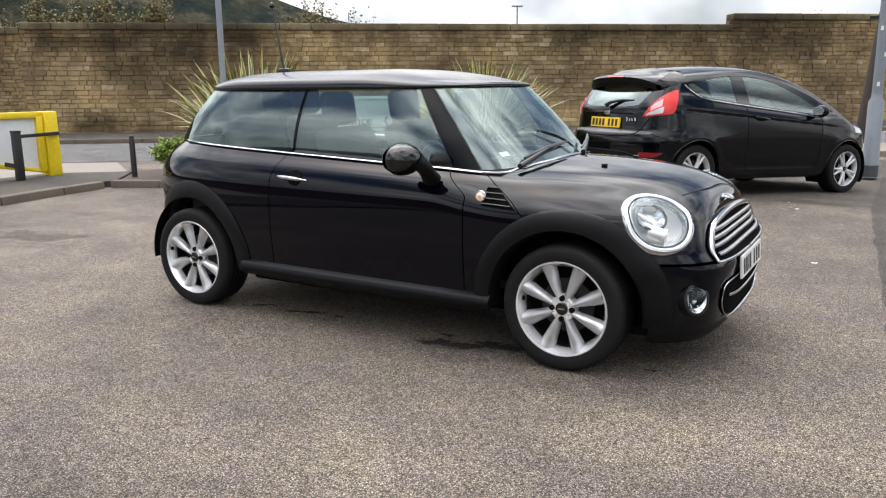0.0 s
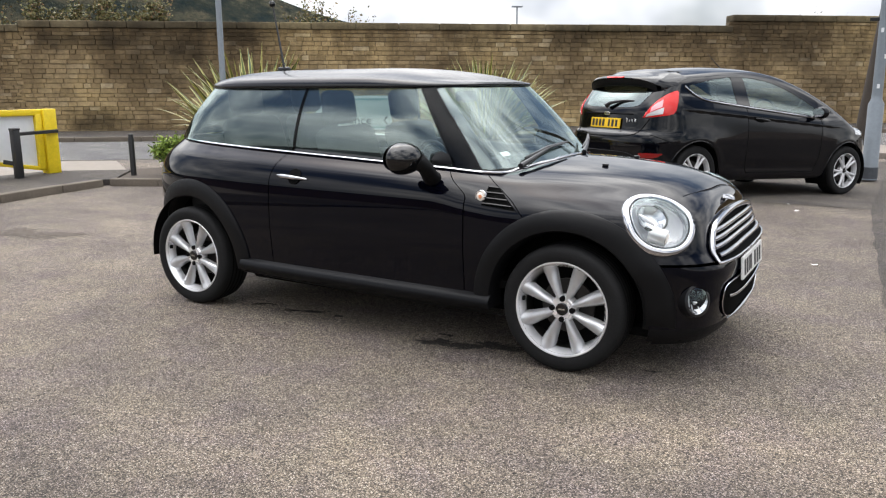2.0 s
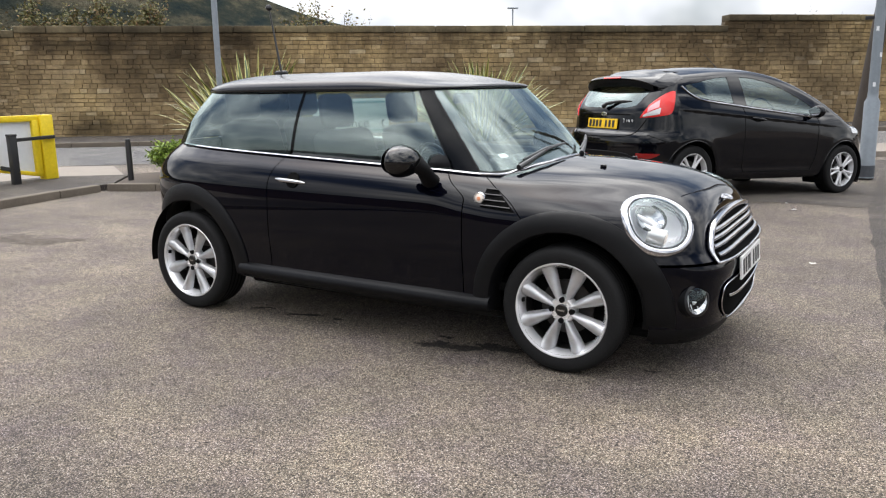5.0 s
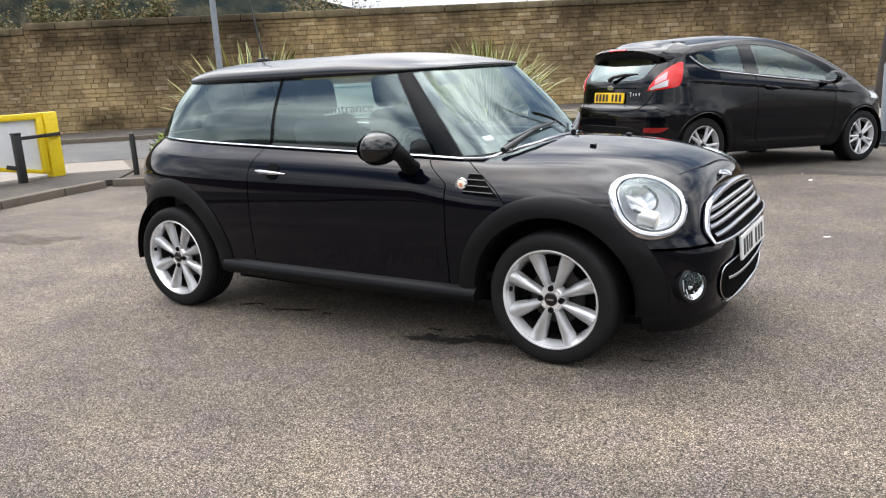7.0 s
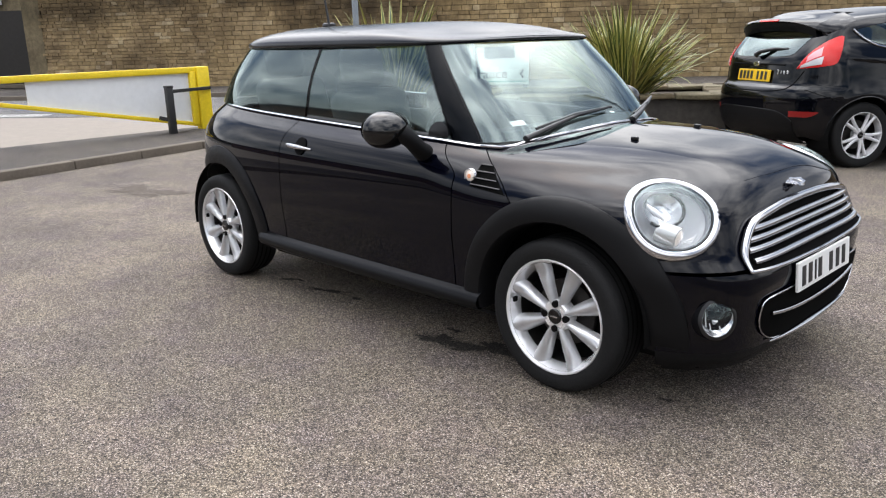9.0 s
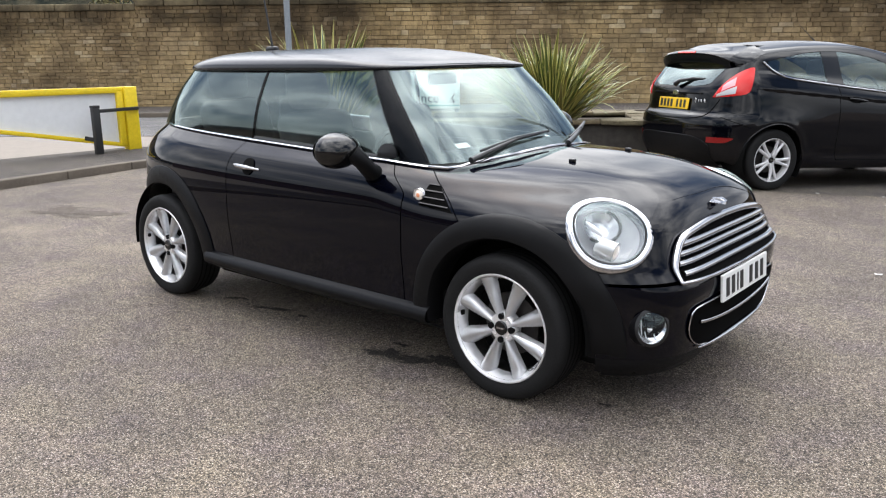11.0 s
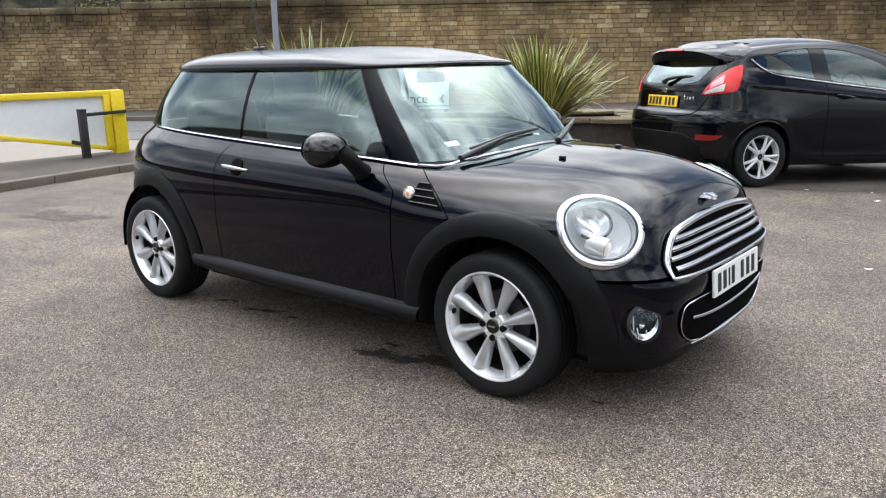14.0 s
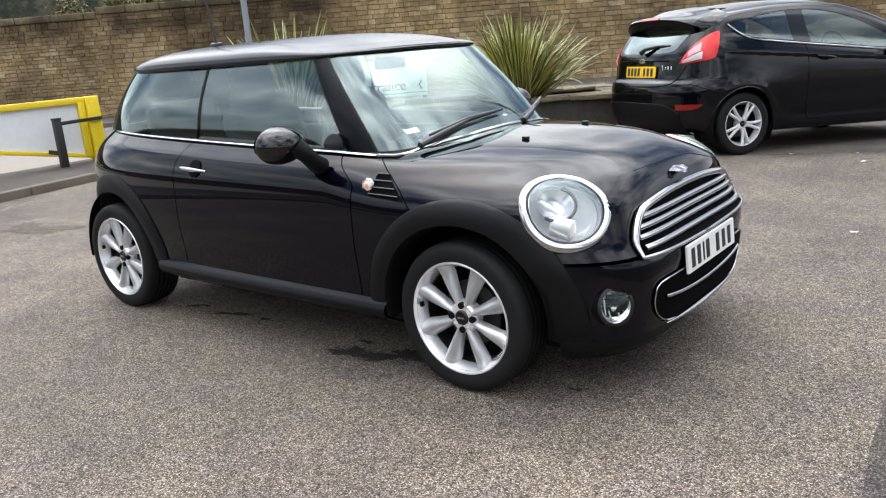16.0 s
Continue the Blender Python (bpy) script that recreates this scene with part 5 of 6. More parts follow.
for side in (0, 1):
    m = Matrix.Diagonal((1, -1, 1, 1)) @ lamp_frame(0) if side else lamp_frame(0)

    def place(bm, follow=True):
        for v in bm.verts if follow else ():
            v.co.z += 0.8 * lamp_rise(math.atan2(v.co.y / LAMP_B, v.co.x / LAMP_A)) * min(1.0, (v.co.x / LAMP_A) ** 2 + (v.co.y / LAMP_B) ** 2)
        bmesh.ops.transform(bm, matrix=m, verts=bm.verts)
        if side:
            bmesh.ops.reverse_faces(bm, faces=bm.faces)
        return bm

    lamp_unit = part("headlight", place(dish([(1.01, -0.03), (1.01, -0.006), (0.995, 0.002), (0.95, 0.008), (0.88, 0.01), (0.835, 0.006), (0.82, -0.01)], LAMP_A, LAMP_B)), M_CHROME, mini, "oval headlight with a broad chrome ring", 60)
    part("seal", place(dish([(0.84, 0.002), (0.835, 0.009), (0.818, 0.008), (0.81, -0.01)], LAMP_A, LAMP_B)), M_TRIM, lamp_unit, smooth=60)
    part("bezel", place(dish([(0.812, 0.004), (0.79, 0.006), (0.76, -0.004), (0.74, -0.02)], LAMP_A, LAMP_B)), M_SILVER, lamp_unit, smooth=60)
    part("bowl", place(dish([(0.75, -0.012), (0.74, -0.022), (0.66, -0.05), (0.45, -0.07), (0.2, -0.078), (0.001, -0.08)], LAMP_A, LAMP_B)), plain("lamp_silver", (0.68, 0.69, 0.71), 0.3, metal=0.35), lamp_unit, smooth=60)
    refl = dish([(1.0, -0.004), (0.9, -0.012), (0.7, -0.04), (0.4, -0.055), (0.001, -0.06)], 0.07, 0.07, 32)
    bmesh.ops.translate(refl, verts=refl.verts, vec=(-0.036, -0.004, 0.0))
    part("reflector", place(refl), M_SILVER, lamp_unit, smooth=60)
    rim2 = tube([(-0.036 + 0.073 * math.cos(t), -0.004 + 0.073 * math.sin(t), 0.0) for t in np.linspace(-1.4, 2.0, 28)], 0.0065, 8)
    part("reflector_rim", place(rim2), M_TRIM, lamp_unit)
    barrel = tube([(0.012, -0.06, -0.03), (0.05, -0.05, -0.012), (0.08, -0.042, 0.0)], [0.034, 0.036, 0.036], 20)
    part("indicator", place(barrel), plain("lamp_white", (0.55, 0.55, 0.54), 0.2, metal=0.4), lamp_unit, smooth=50)
    bulb = tube([(0.08, -0.042, 0.0), (0.087, -0.0398, 0.003)], [0.028, 0.016], 16)
    part("indicator_bulb", place(bulb), M_AMBER, lamp_unit, smooth=50)
    for k in range(6):
        rib = tube([(0.098 + 0.002 * k, -0.034 + 0.009 * k, -0.014), (0.122 - 0.003 * k, -0.022 + 0.009 * k, -0.006)], 0.003, 6)
        part("reflector_rib", place(rib), M_ALLOY_GREY, lamp_unit)
    shade = tube([(-0.085, -0.03, -0.012), (-0.045, -0.034, -0.006), (0.0, -0.03, -0.004)], [0.004, 0.012, 0.006], 8)
    part("reflector_shade", place(shade), M_ALLOY_GREY, lamp_unit, smooth=60)
    lens = part("lens", place(dish([(0.815, 0.004), (0.79, 0.014), (0.7, 0.034), (0.5, 0.046), (0.25, 0.052), (0.001, 0.054)], LAMP_A, LAMP_B)), M_LENS, lamp_unit, "clear domed lens", 80)
    lens.visible_shadow = False
    fm = Vector((0.83, -0.53, 0.16)).normalized().to_track_quat("Z", "Y").to_matrix().to_4x4()
    fm.translation = Vector((3.05, -0.628, 0.39))
    if side:
        fm = Matrix.Diagonal((1, -1, 1, 1)) @ fm

    def place_fog(bm):
        bmesh.ops.transform(bm, matrix=fm, verts=bm.verts)
        if side:
            bmesh.ops.reverse_faces(bm, faces=bm.faces)
        return bm

    fog = part("fog_lamp", place_fog(dish([(1.25, -0.05), (1.2, 0.004), (1.02, 0.008), (1.0, -0.004)], 0.062, 0.062, 32)), M_TRIM, mini, "round fog lamp in a dark ring", 60)
    part("bowl", place_fog(dish([(1.0, 0.002), (0.9, -0.004), (0.6, -0.03), (0.001, -0.04)], 0.062, 0.062, 32)), M_SILVER, fog, smooth=60)
    part("bulb_shield", place_fog(tube([(0.0, -0.02, -0.03), (0.0, -0.004, -0.012)], 0.011, 12)), M_ALLOY_GREY, fog)
    for k in (-2, -1, 1, 2):
        part("reflector_rib", place_fog(tube([(0.018 * k, -0.042 + 0.004 * k * k, -0.012), (0.018 * k, 0.0, -0.03 + 0.004 * k * k), (0.018 * k, 0.042 - 0.004 * k * k, -0.012)], 0.0022, 5)), M_ALLOY_GREY, fog)
    fl = part("lens", place_fog(dish([(1.0, 0.005), (0.8, 0.012), (0.4, 0.017), (0.001, 0.018)], 0.062, 0.062, 32)), M_LENS, fog, smooth=80)
    fl.visible_shadow = False


# grilles
def nose_loop(points, off):
    """A closed line on the nose through (y, z) points of its right half."""
    half = [(nose_x(y, z, off), -y, z) for y, z in points]
    return half + [(x, -y, z) for x, y, z in reversed(half[1:-1])]


def rounded(points, n=6):
    t = loft_tables(points, (len(points) - 1) * n + 1)
    return [(max(0.0, float(a)), float(b)) for a, b in t]


def nose_sheet(outline, off, count=24):
    """A sheet on the nose inside such a line; top and bottom are split where it stands widest."""
    wide = max(range(len(outline)), key=lambda k: outline[k][0])
    low, high = outline[: wide + 1], outline[wide:][::-1]
    ymax = outline[wide][0]
    rows = []
    for k in range(-count, count + 1):
        y = abs(k) / count * ymax * 0.995
        z0 = float(np.interp(y, [p[0] for p in low], [p[1] for p in low]))
        z1 = float(np.interp(y, [p[0] for p in high], [p[1] for p in high]))
        rows.append([(nose_x(y, z, off), math.copysign(y, k), z) for z in np.linspace(z0, z1, 8)])
    return grid(rows)


GRILLE = rounded([(0.0, 0.541), (0.3, 0.546), (0.46, 0.55), (0.52, 0.551), (0.53, 0.552), (0.529, 0.56), (0.508, 0.606), (0.482, 0.645), (0.446, 0.683), (0.385, 0.709), (0.2, 0.727), (0.0, 0.732)])
grille = part("grille", finish(nose_sheet(GRILLE, 0.008), 0.003), M_DARK, mini, "black grille with chrome frame and bars")
loop = nose_loop(GRILLE, 0.016)
wide = [0.0075 + 0.0085 * smoothstep(z, 0.553, 0.63) for x, y, z in loop + loop[:2]]
part("frame", tube(loop + loop[:2], wide, 8, caps=False, squash=1.0), M_CHROME, grille, "broad chrome frame", 60)
for z, half in ((0.577, 0.495), (0.611, 0.492), (0.645, 0.474), (0.679, 0.44)):
    bar = [(nose_x(y, z, 0.017), y, z + 0.012 * (1 - (y / half) ** 2) * (z - 0.55)) for y in np.linspace(-half, half, 37)]
    part("slat", tube(bar, 0.0145, 10, squash=0.9), M_CHROME, grille, "chrome bar", 60)
INTAKE = rounded([(0.0, 0.24), (0.2, 0.246), (0.35, 0.262), (0.425, 0.296), (0.464, 0.345), (0.468, 0.4), (0.452, 0.43), (0.39, 0.442), (0.2, 0.444), (0.0, 0.444)])
intake = part("lower_intake", finish(nose_sheet(INTAKE, 0.006), 0.003), M_DARK, mini, "dark lower air intake edged in chrome")
loop = nose_loop(INTAKE, 0.009)
part("frame", tube(loop + loop[:2], 0.0034, 6, caps=False), M_CHROME, intake, smooth=60)
part("slat", tube([(nose_x(y, 0.355, 0.012), y, 0.372 - 0.03 * (1 - (y / 0.4) ** 2)) for y in np.linspace(-0.4, 0.4, 31)], 0.008, 8), M_CHROME, intake, "chrome bar", 60)
part("lip", tube([(nose_x(y, 0.255, 0.012), y, 0.24 + 0.02 * (y / 0.42) ** 2) for y in np.linspace(-0.38, 0.38, 31)], [0.004 + 0.012 * (1 - abs(k - 15) / 15) for k in range(31)], 8), M_CHROME, intake, "chrome lower lip", 60)
plate = part("number_plate", box((0.012, 0.52, 0.111), (nose_x(0.2, 0.475, 0.016), 0, 0.475), 0.003, pose(0, 0, 0, 0, -4, 0)), M_PLATE_W, mini, "white front number plate with dark bars")
for k, y in enumerate((-0.21, -0.15, -0.1, -0.055, 0.055, 0.125, 0.19)):
    w = 0.012 if k == 2 else 0.032
    part("plate_bar", box((0.004, w, 0.075), (nose_x(0.2, 0.475, 0.0225), y, 0.475), turn=pose(0, 0, 0, 0, -4, 0)), M_INK, plate)

# badge, jets, aerial, wipers
on_bonnet = BODY_TREE.ray_cast(Vector((3.535, -0.02, 1.255)), Vector((-0.72, 0, -0.694)))
badge_m = Matrix.Translation((on_bonnet[0].x + 0.008, 0, on_bonnet[0].z + 0.011)) @ pose(0, 0, 0, 0, math.degrees(math.atan2(abs(on_bonnet[1].x), abs(on_bonnet[1].z))) + 14, 0) @ Matrix.Diagonal((1.35, 1.3, 1.3, 1))
badge = part("badge", lathe([(0, 0.004), (0.014, 0.004), (0.016, 0.007), (0.022, 0.007), (0.025, 0.0), (0.0, -0.006)], 28, "z"), M_CHROME, mini, "small chrome winged badge", 50)
part("centre", lathe([(0, 0.0055), (0.0145, 0.0055), (0.0145, 0.002), (0, 0.002)], 24, "z"), M_INK, badge)
badge.matrix_basis = badge_m
for s in (-1, 1):
    for k in range(4):
        part("wing_bar", box((0.0065, 0.036 - 0.006 * k, 0.004), (-0.012 + k * 0.008, s * (0.037 - 0.003 * k), 0.003), 0.001, pose(0, 0, 0, 0, 0, -s * (12 - 7 * k))), M_CHROME, badge)
for s in (-1, 1):
    part("washer_jet", box((0.03, 0.02, 0.014), (2.477, s * 0.264, BODY_TREE.ray_cast(Vector((2.477, -0.264, 1.3)), Vector((0, 0, -1)))[0].z + 0.006), 0.004), M_TRIM, mini)
aerial = part("aerial", box((0.09, 0.05, 0.035), (0.12, 0, 1.452), 0.014), M_TRIM, mini, "slim black roof aerial", 40)
part("rod", tube([(0.12, 0, 1.46), (0.08, 0, 1.68), (0.045, 0, 1.86)], [0.009, 0.0065, 0.0055], 6), M_TRIM, aerial)
part("tip", lathe([(0.0, -0.022), (0.016, -0.016), (0.022, 0.0), (0.016, 0.016), (0.0, 0.022)], 14, "z"), M_TRIM, aerial).matrix_basis = pose(0.04, 0, 1.88)
for arm, blade in (
    ([(2.135, -0.55, 0.945), (2.145, -0.42, 0.975), (2.14, -0.2, 1.012)], [(2.118, -0.46, 0.978), (2.135, -0.2, 1.014), (2.122, 0.1, 1.026)]),
    ([(2.2, 0.16, 0.965), (2.17, 0.28, 0.99), (2.13, 0.42, 1.03)], [(2.16, 0.24, 0.985), (2.14, 0.38, 1.02), (2.1, 0.49, 1.045)]),
):
    wiper = part("wiper", tube(arm, [0.015, 0.012, 0.007], 8), M_TRIM, mini, "black windscreen wiper", 60)
    part("blade", tube(blade, [0.006, 0.012, 0.006], 6), M_TRIM, wiper)

# door furniture
for side, door in enumerate(doors):
    s = 1 if side else -1
    part("handle", tube([(0.745, s * 0.798, 0.852), (0.79, s * 0.812, 0.85), (0.87, s * 0.813, 0.845), (0.955, s * 0.797, 0.838)], [0.006, 0.0125, 0.012, 0.005], 10), M_CHROME, door, "chrome pull handle", 60)
    part("handle_recess", lathe([(0, -0.004), (0.043, -0.004), (0.046, 0.0), (0, 0.0)], 28), M_DARK, door).matrix_basis = pose(0.865, s * (side_y(0.865, 0.85) + 0.003), 0.85, s * math.degrees(math.atan2(side_y(0.865, 0.82) - side_y(0.865, 0.88), 0.06)), 0, 180 if side else 0)
    my = s * 0.905
    mirror = new("door_mirror")
    mirror.parent = door
    hs = bmesh.new()
    bmesh.ops.create_uvsphere(hs, u_segments=28, v_segments=18, radius=1.0)
    for v in hs.verts:
        if v.co.x < 0:
            v.co.x *= 0.45
        v.co = Vector((v.co.x * 0.11, v.co.y * 0.118, v.co.z * 0.081))
    bmesh.ops.translate(hs, verts=hs.verts, vec=(1.655, my, 0.992))
    part("housing", hs, M_GLOSS, mirror, "rounded gloss black mirror housing", 80)
    part("mirror_glass", lathe([(0, 0.0), (0.062, 0.0), (0.064, 0.004), (0, 0.004)], 28, "x"), M_CHROME, mirror).matrix_basis = pose(1.606, my, 0.992, 0, 0, 0) @ Matrix.Diagonal((1, 1.5, 1.0, 1))
    part("stalk", tube([(1.735, s * 0.885, 0.985), (1.76, s * 0.85, 0.945), (1.757, s * 0.81, 0.908), (1.752, s * 0.775, 0.886)], [0.052, 0.045, 0.043, 0.05], 16, squash=0.8), M_CLAD, mirror, smooth=60)
    sail = bmesh.new()
    tri = [(1.745 - 0.062 * math.cos(a), s * (0.677 - 0.013 * math.sin(a)), 0.944 + 0.064 * math.sin(a) ** 0.8) for a in np.linspace(0, math.pi, 13)]
    f = sail.faces.new([sail.verts.new(p) for p in tri])
    part("sail", thicken(sail, 0.006), M_TRIM, mirror)
    # side repeater with its slotted trim on the wing
    vent = bmesh.new()
    rows = [[(x0 + (x1 - x0) * u, s * (side_y(x0 + (x1 - x0) * u, z0 + (z1 - z0) * u) + 0.004), z0 + (z1 - z0) * u) for u in np.linspace(0, 1, 8)] for (x0, z0), (x1, z1) in (((2.045, 0.858), (2.1, 0.854)), ((2.045, 0.815), (2.17, 0.806)), ((2.045, 0.775), (2.232, 0.757)))]
    vent = part("side_vent", thicken(grid(rows, vent), 0.006), M_DARK, mini, "slotted black side vent with a repeater lamp")
    for z0, x1 in ((0.856, 2.102), (0.833, 2.136), (0.809, 2.168), (0.785, 2.2)):
        part("rib", tube([(x, s * (side_y(x, z0) + 0.009), z0 - 0.06 * (x - 2.04)) for x in np.linspace(2.05, x1, 6)], 0.0062, 6, squash=0.7), M_PAINT, vent, smooth=60)
    rep = part("repeater", lathe([(0, -0.012), (0.02, -0.01), (0.027, 0.0), (0.0, 0.0)], 24), M_AMBER, vent, "clear repeater lamp with an amber bulb", 50)
    rep.matrix_basis = pose(2.032, s * (side_y(2.032, 0.813) + 0.005), 0.813, 0, 0, 180 if side else 0)
    part("bulb", lathe([(0, -0.0135), (0.009, -0.0125), (0.011, -0.009), (0, -0.009)], 16), plain("amber_bulb", (0.75, 0.3, 0.14), 0.3), rep, "amber bulb")
    part("ring", lathe([(0.026, -0.004), (0.029, -0.009), (0.032, -0.004), (0.032, 0.002), (0.026, 0.002)], 24, closed=True), M_CHROME, rep, smooth=50)

# cabin
def seat(at, width, name="seat"):
    s = new(name)
    s.parent = mini
    s.matrix_basis = pose(*at)
    part("cushion", box((0.52, width, 0.17), (0.1, 0, 0.1), 0.06, seg=4), M_CLOTH, s, smooth=60)
    part("backrest", box((0.15, width, 0.6), (-0.2, 0, 0.4), 0.065, pose(0, 0, 0, 0, -16, 0), seg=4), M_CLOTH, s, smooth=60)
    part("headrest", box((0.1, width * 0.56, 0.2), (-0.315, 0, 0.8), 0.05, pose(0, 0, 0, 0, -8, 0), seg=4), M_CLOTH, s, smooth=60)
    return s


seat((1.16, -0.35, 0.42), 0.48)
seat((1.16, 0.35, 0.42), 0.48)
seat((0.36, -0.3, 0.46), 0.46, "rear_seat")
seat((0.36, 0.3, 0.46), 0.46, "rear_seat")
part("dashboard", box((0.5, 1.24, 0.3), (1.86, 0, 0.78), 0.09, seg=4), M_CABIN, mini, smooth=60)
wheel_ring = part("steering_wheel", lathe([(0.185 + 0.013 * math.cos(a), 0.013 * math.sin(a)) for a in np.linspace(0, 2 * math.pi, 9)[:-1]], 36, "x", closed=True), M_TRIM, mini, smooth=60)
wheel_ring.matrix_basis = pose(1.55, -0.35, 0.86, 0, -22, 0)
part("hub", box((0.05, 0.34, 0.07), (0, 0, 0), 0.02), M_TRIM, wheel_ring, smooth=60)
for s in (-1, 1):
    part("door_card", box((0.98, 0.035, 0.46), (1.24, s * 0.66, 0.742), 0.012, pose(0, 0, 0, 0, 2.46)), M_CABIN, mini, smooth=50)
part("inner_mirror", box((0.03, 0.22, 0.06), (1.52, 0, 1.28), 0.012), M_TRIM, mini, smooth=50)
part("windscreen_label", box((0.002, 0.09, 0.03), (1.985, -0.42, 0.99), turn=pose(0, 0, 0, 0, -52, 0)), M_PLATE_W, mini, "small white paper label")

# rear lamps, seen from the side only
for side in (0, 1):
    rm = Vector((-0.68, -0.73, 0.1)).normalized().to_track_quat("Z", "Y").to_matrix().to_4x4()
    rm.translation = Vector((-0.437, -0.582, 0.745))
    if side:
        rm = Matrix.Diagonal((1, -1, 1, 1)) @ rm
    ring_bm, red_bm = dish([(1.0, -0.03), (1.0, 0.004), (0.93, 0.012), (0.86, 0.008)], 0.075, 0.12, 32), dish([(0.87, 0.006), (0.6, 0.018), (0.001, 0.022)], 0.075, 0.12, 32)
    for b in (ring_bm, red_bm):
        bmesh.ops.transform(b, matrix=rm, verts=b.verts)
        bmesh.ops.recalc_face_normals(b, faces=b.faces)
    rear_lamp = part("rear_lamp", ring_bm, M_CHROME, mini, "upright oval rear lamp in a chrome ring", 60)
    part("lens", red_bm, M_RED, rear_lamp, "red lens", 60)

# ---- the second black hatchback, parked beyond on a slight rise; its own axes, rear axle at the origin ----
SWELL_AT, SWELL_TURN, SWELL_RISE, SWELL_SLOPE = (1.071, 5.173), 57.38, 0.079, 2.37
other = thing("parked_hatchback", "black hatchback with red tail lamps and grey alloy wheels", "car", pose(*SWELL_AT, SWELL_RISE, 0, 0, SWELL_TURN) @ pose(0, 0, 0, 0, SWELL_SLOPE, 0))
HUB2, AXLE2, ARCH2 = 0.302, 2.489, 0.352


def curve_of(table):
    """A smooth function through a short table of (x, value)."""
    t = loft_tables(table, 12 * len(table))
    return lambda x: np.interp(x, t[:, 0], t[:, 1])


def steps(x, a, b):
    t = np.clip((x - a) / (b - a), 0.0, 1.0)
    return t * t * (3 - 2 * t)


def soft_max(a, b, k):
    h = np.clip(0.5 + 0.5 * (a - b) / k, 0.0, 1.0)
    return b + (a - b) * h + k * h * (1 - h)


def belt2(x):
    return 1.103 - 0.084 * np.clip(x, -0.1, 2.1)


HALF_WIDTH = curve_of([(0.15, 0.73), (0.22, 0.8), (0.32, 0.83), (0.48, 0.848), (0.65, 0.856), (0.8, 0.853), (0.9, 0.842), (0.98, 0.825), (1.04, 0.795), (1.09, 0.762), (1.2, 0.712), (1.32, 0.652), (1.42, 0.595), (1.55, 0.5)])
FRONT_TAPER = curve_of([(2.0, 0.0), (2.3, 0.008), (2.6, 0.035), (2.85, 0.085), (3.05, 0.17), (3.25, 0.34), (3.4, 0.5)])
REAR_TAPER = curve_of([(-0.75, 0.12), (-0.6, 0.075), (-0.45, 0.042), (-0.25, 0.02), (0.0, 0.006), (0.2, 0.0)])
TAIL = curve_of([(0.12, -0.36), (0.22, -0.5), (0.3, -0.6), (0.42, -0.652), (0.54, -0.668), (0.64, -0.668), (0.7, -0.65), (0.73, -0.62), (0.77, -0.606), (0.86, -0.598), (0.95, -0.588), (1.02, -0.558), (1.12, -0.49), (1.22, -0.412), (1.3, -0.34), (1.38, -0.25), (1.5, -0.1)])
ROOF_LINE = curve_of([(-0.8, 1.22), (-0.45, 1.345), (-0.2, 1.398), (0.1, 1.442), (0.5, 1.478), (0.9, 1.492), (1.2, 1.482), (1.5, 1.44), (1.8, 1.36), (2.1, 1.25), (2.4, 1.11), (2.58, 1.02), (2.7, 0.982), (2.88, 0.94), (3.04, 0.875), (3.17, 0.785), (3.27, 0.66), (3.4, 0.4)])
NOSE2 = curve_of([(0.12, 3.0), (0.22, 3.16), (0.32, 3.24), (0.45, 3.265), (0.6, 3.255), (0.75, 3.2), (0.9, 3.12), (1.1, 3.0), (1.6, 2.9)])


def hull(p):
    """Below zero inside the body: sides, roof, tail and nose, blended into one another."""
    x, y, z = p[..., 0], np.abs(p[..., 1]), p[..., 2]
    level = z + steps(z, 0.72, 0.95) * (1.02 - belt2(x)) * 0.9
    w = HALF_WIDTH(level) - FRONT_TAPER(x) - REAR_TAPER(x) * (1 + 1.1 * steps(z, 0.85, 1.15))
    for hx in (0.0, AXLE2):
        r = np.hypot(x - hx, z - HUB2)
        w = w + 0.007 * np.exp(-(((r - 0.375) / 0.04) ** 2)) * steps(z, 0.15, 0.35)
        w = w + (0.018 if hx else 0.03) * np.exp(-(((x - hx) / 0.4) ** 2) - ((z - 0.66) / 0.13) ** 2)
    crease = 0.982 - 0.062 * (x + 0.13)
    w = w + 0.016 * steps(z, crease - 0.02, crease + 0.004) * (1 - steps(z, crease + 0.004, crease + 0.1)) * steps(x, -0.3, 0.0) * (1 - steps(x, 1.9, 2.5))
    w = w - 0.014 * np.exp(-(((z - 0.36) / 0.05) ** 2)) * steps(x, 0.4, 0.65) * (1 - steps(x, 1.85, 2.1))
    side = y - w
    roof = z - ROOF_LINE(x) + (0.075 + 0.03 * steps(x, 2.3, 2.8)) * (y / 0.62) ** 2.3
    tail = TAIL(z) + 0.05 * (y / 0.75) ** 2 + 0.15 * (y / 0.75) ** 5 - x
    nose = x - NOSE2(z) + 0.3 * (y / 0.75) ** 2.4
    f = soft_max(side, roof, 0.07)
    f = soft_max(f, tail, 0.075)
    f = soft_max(f, nose, 0.12)
    return soft_max(f, 0.2 - z, 0.04)


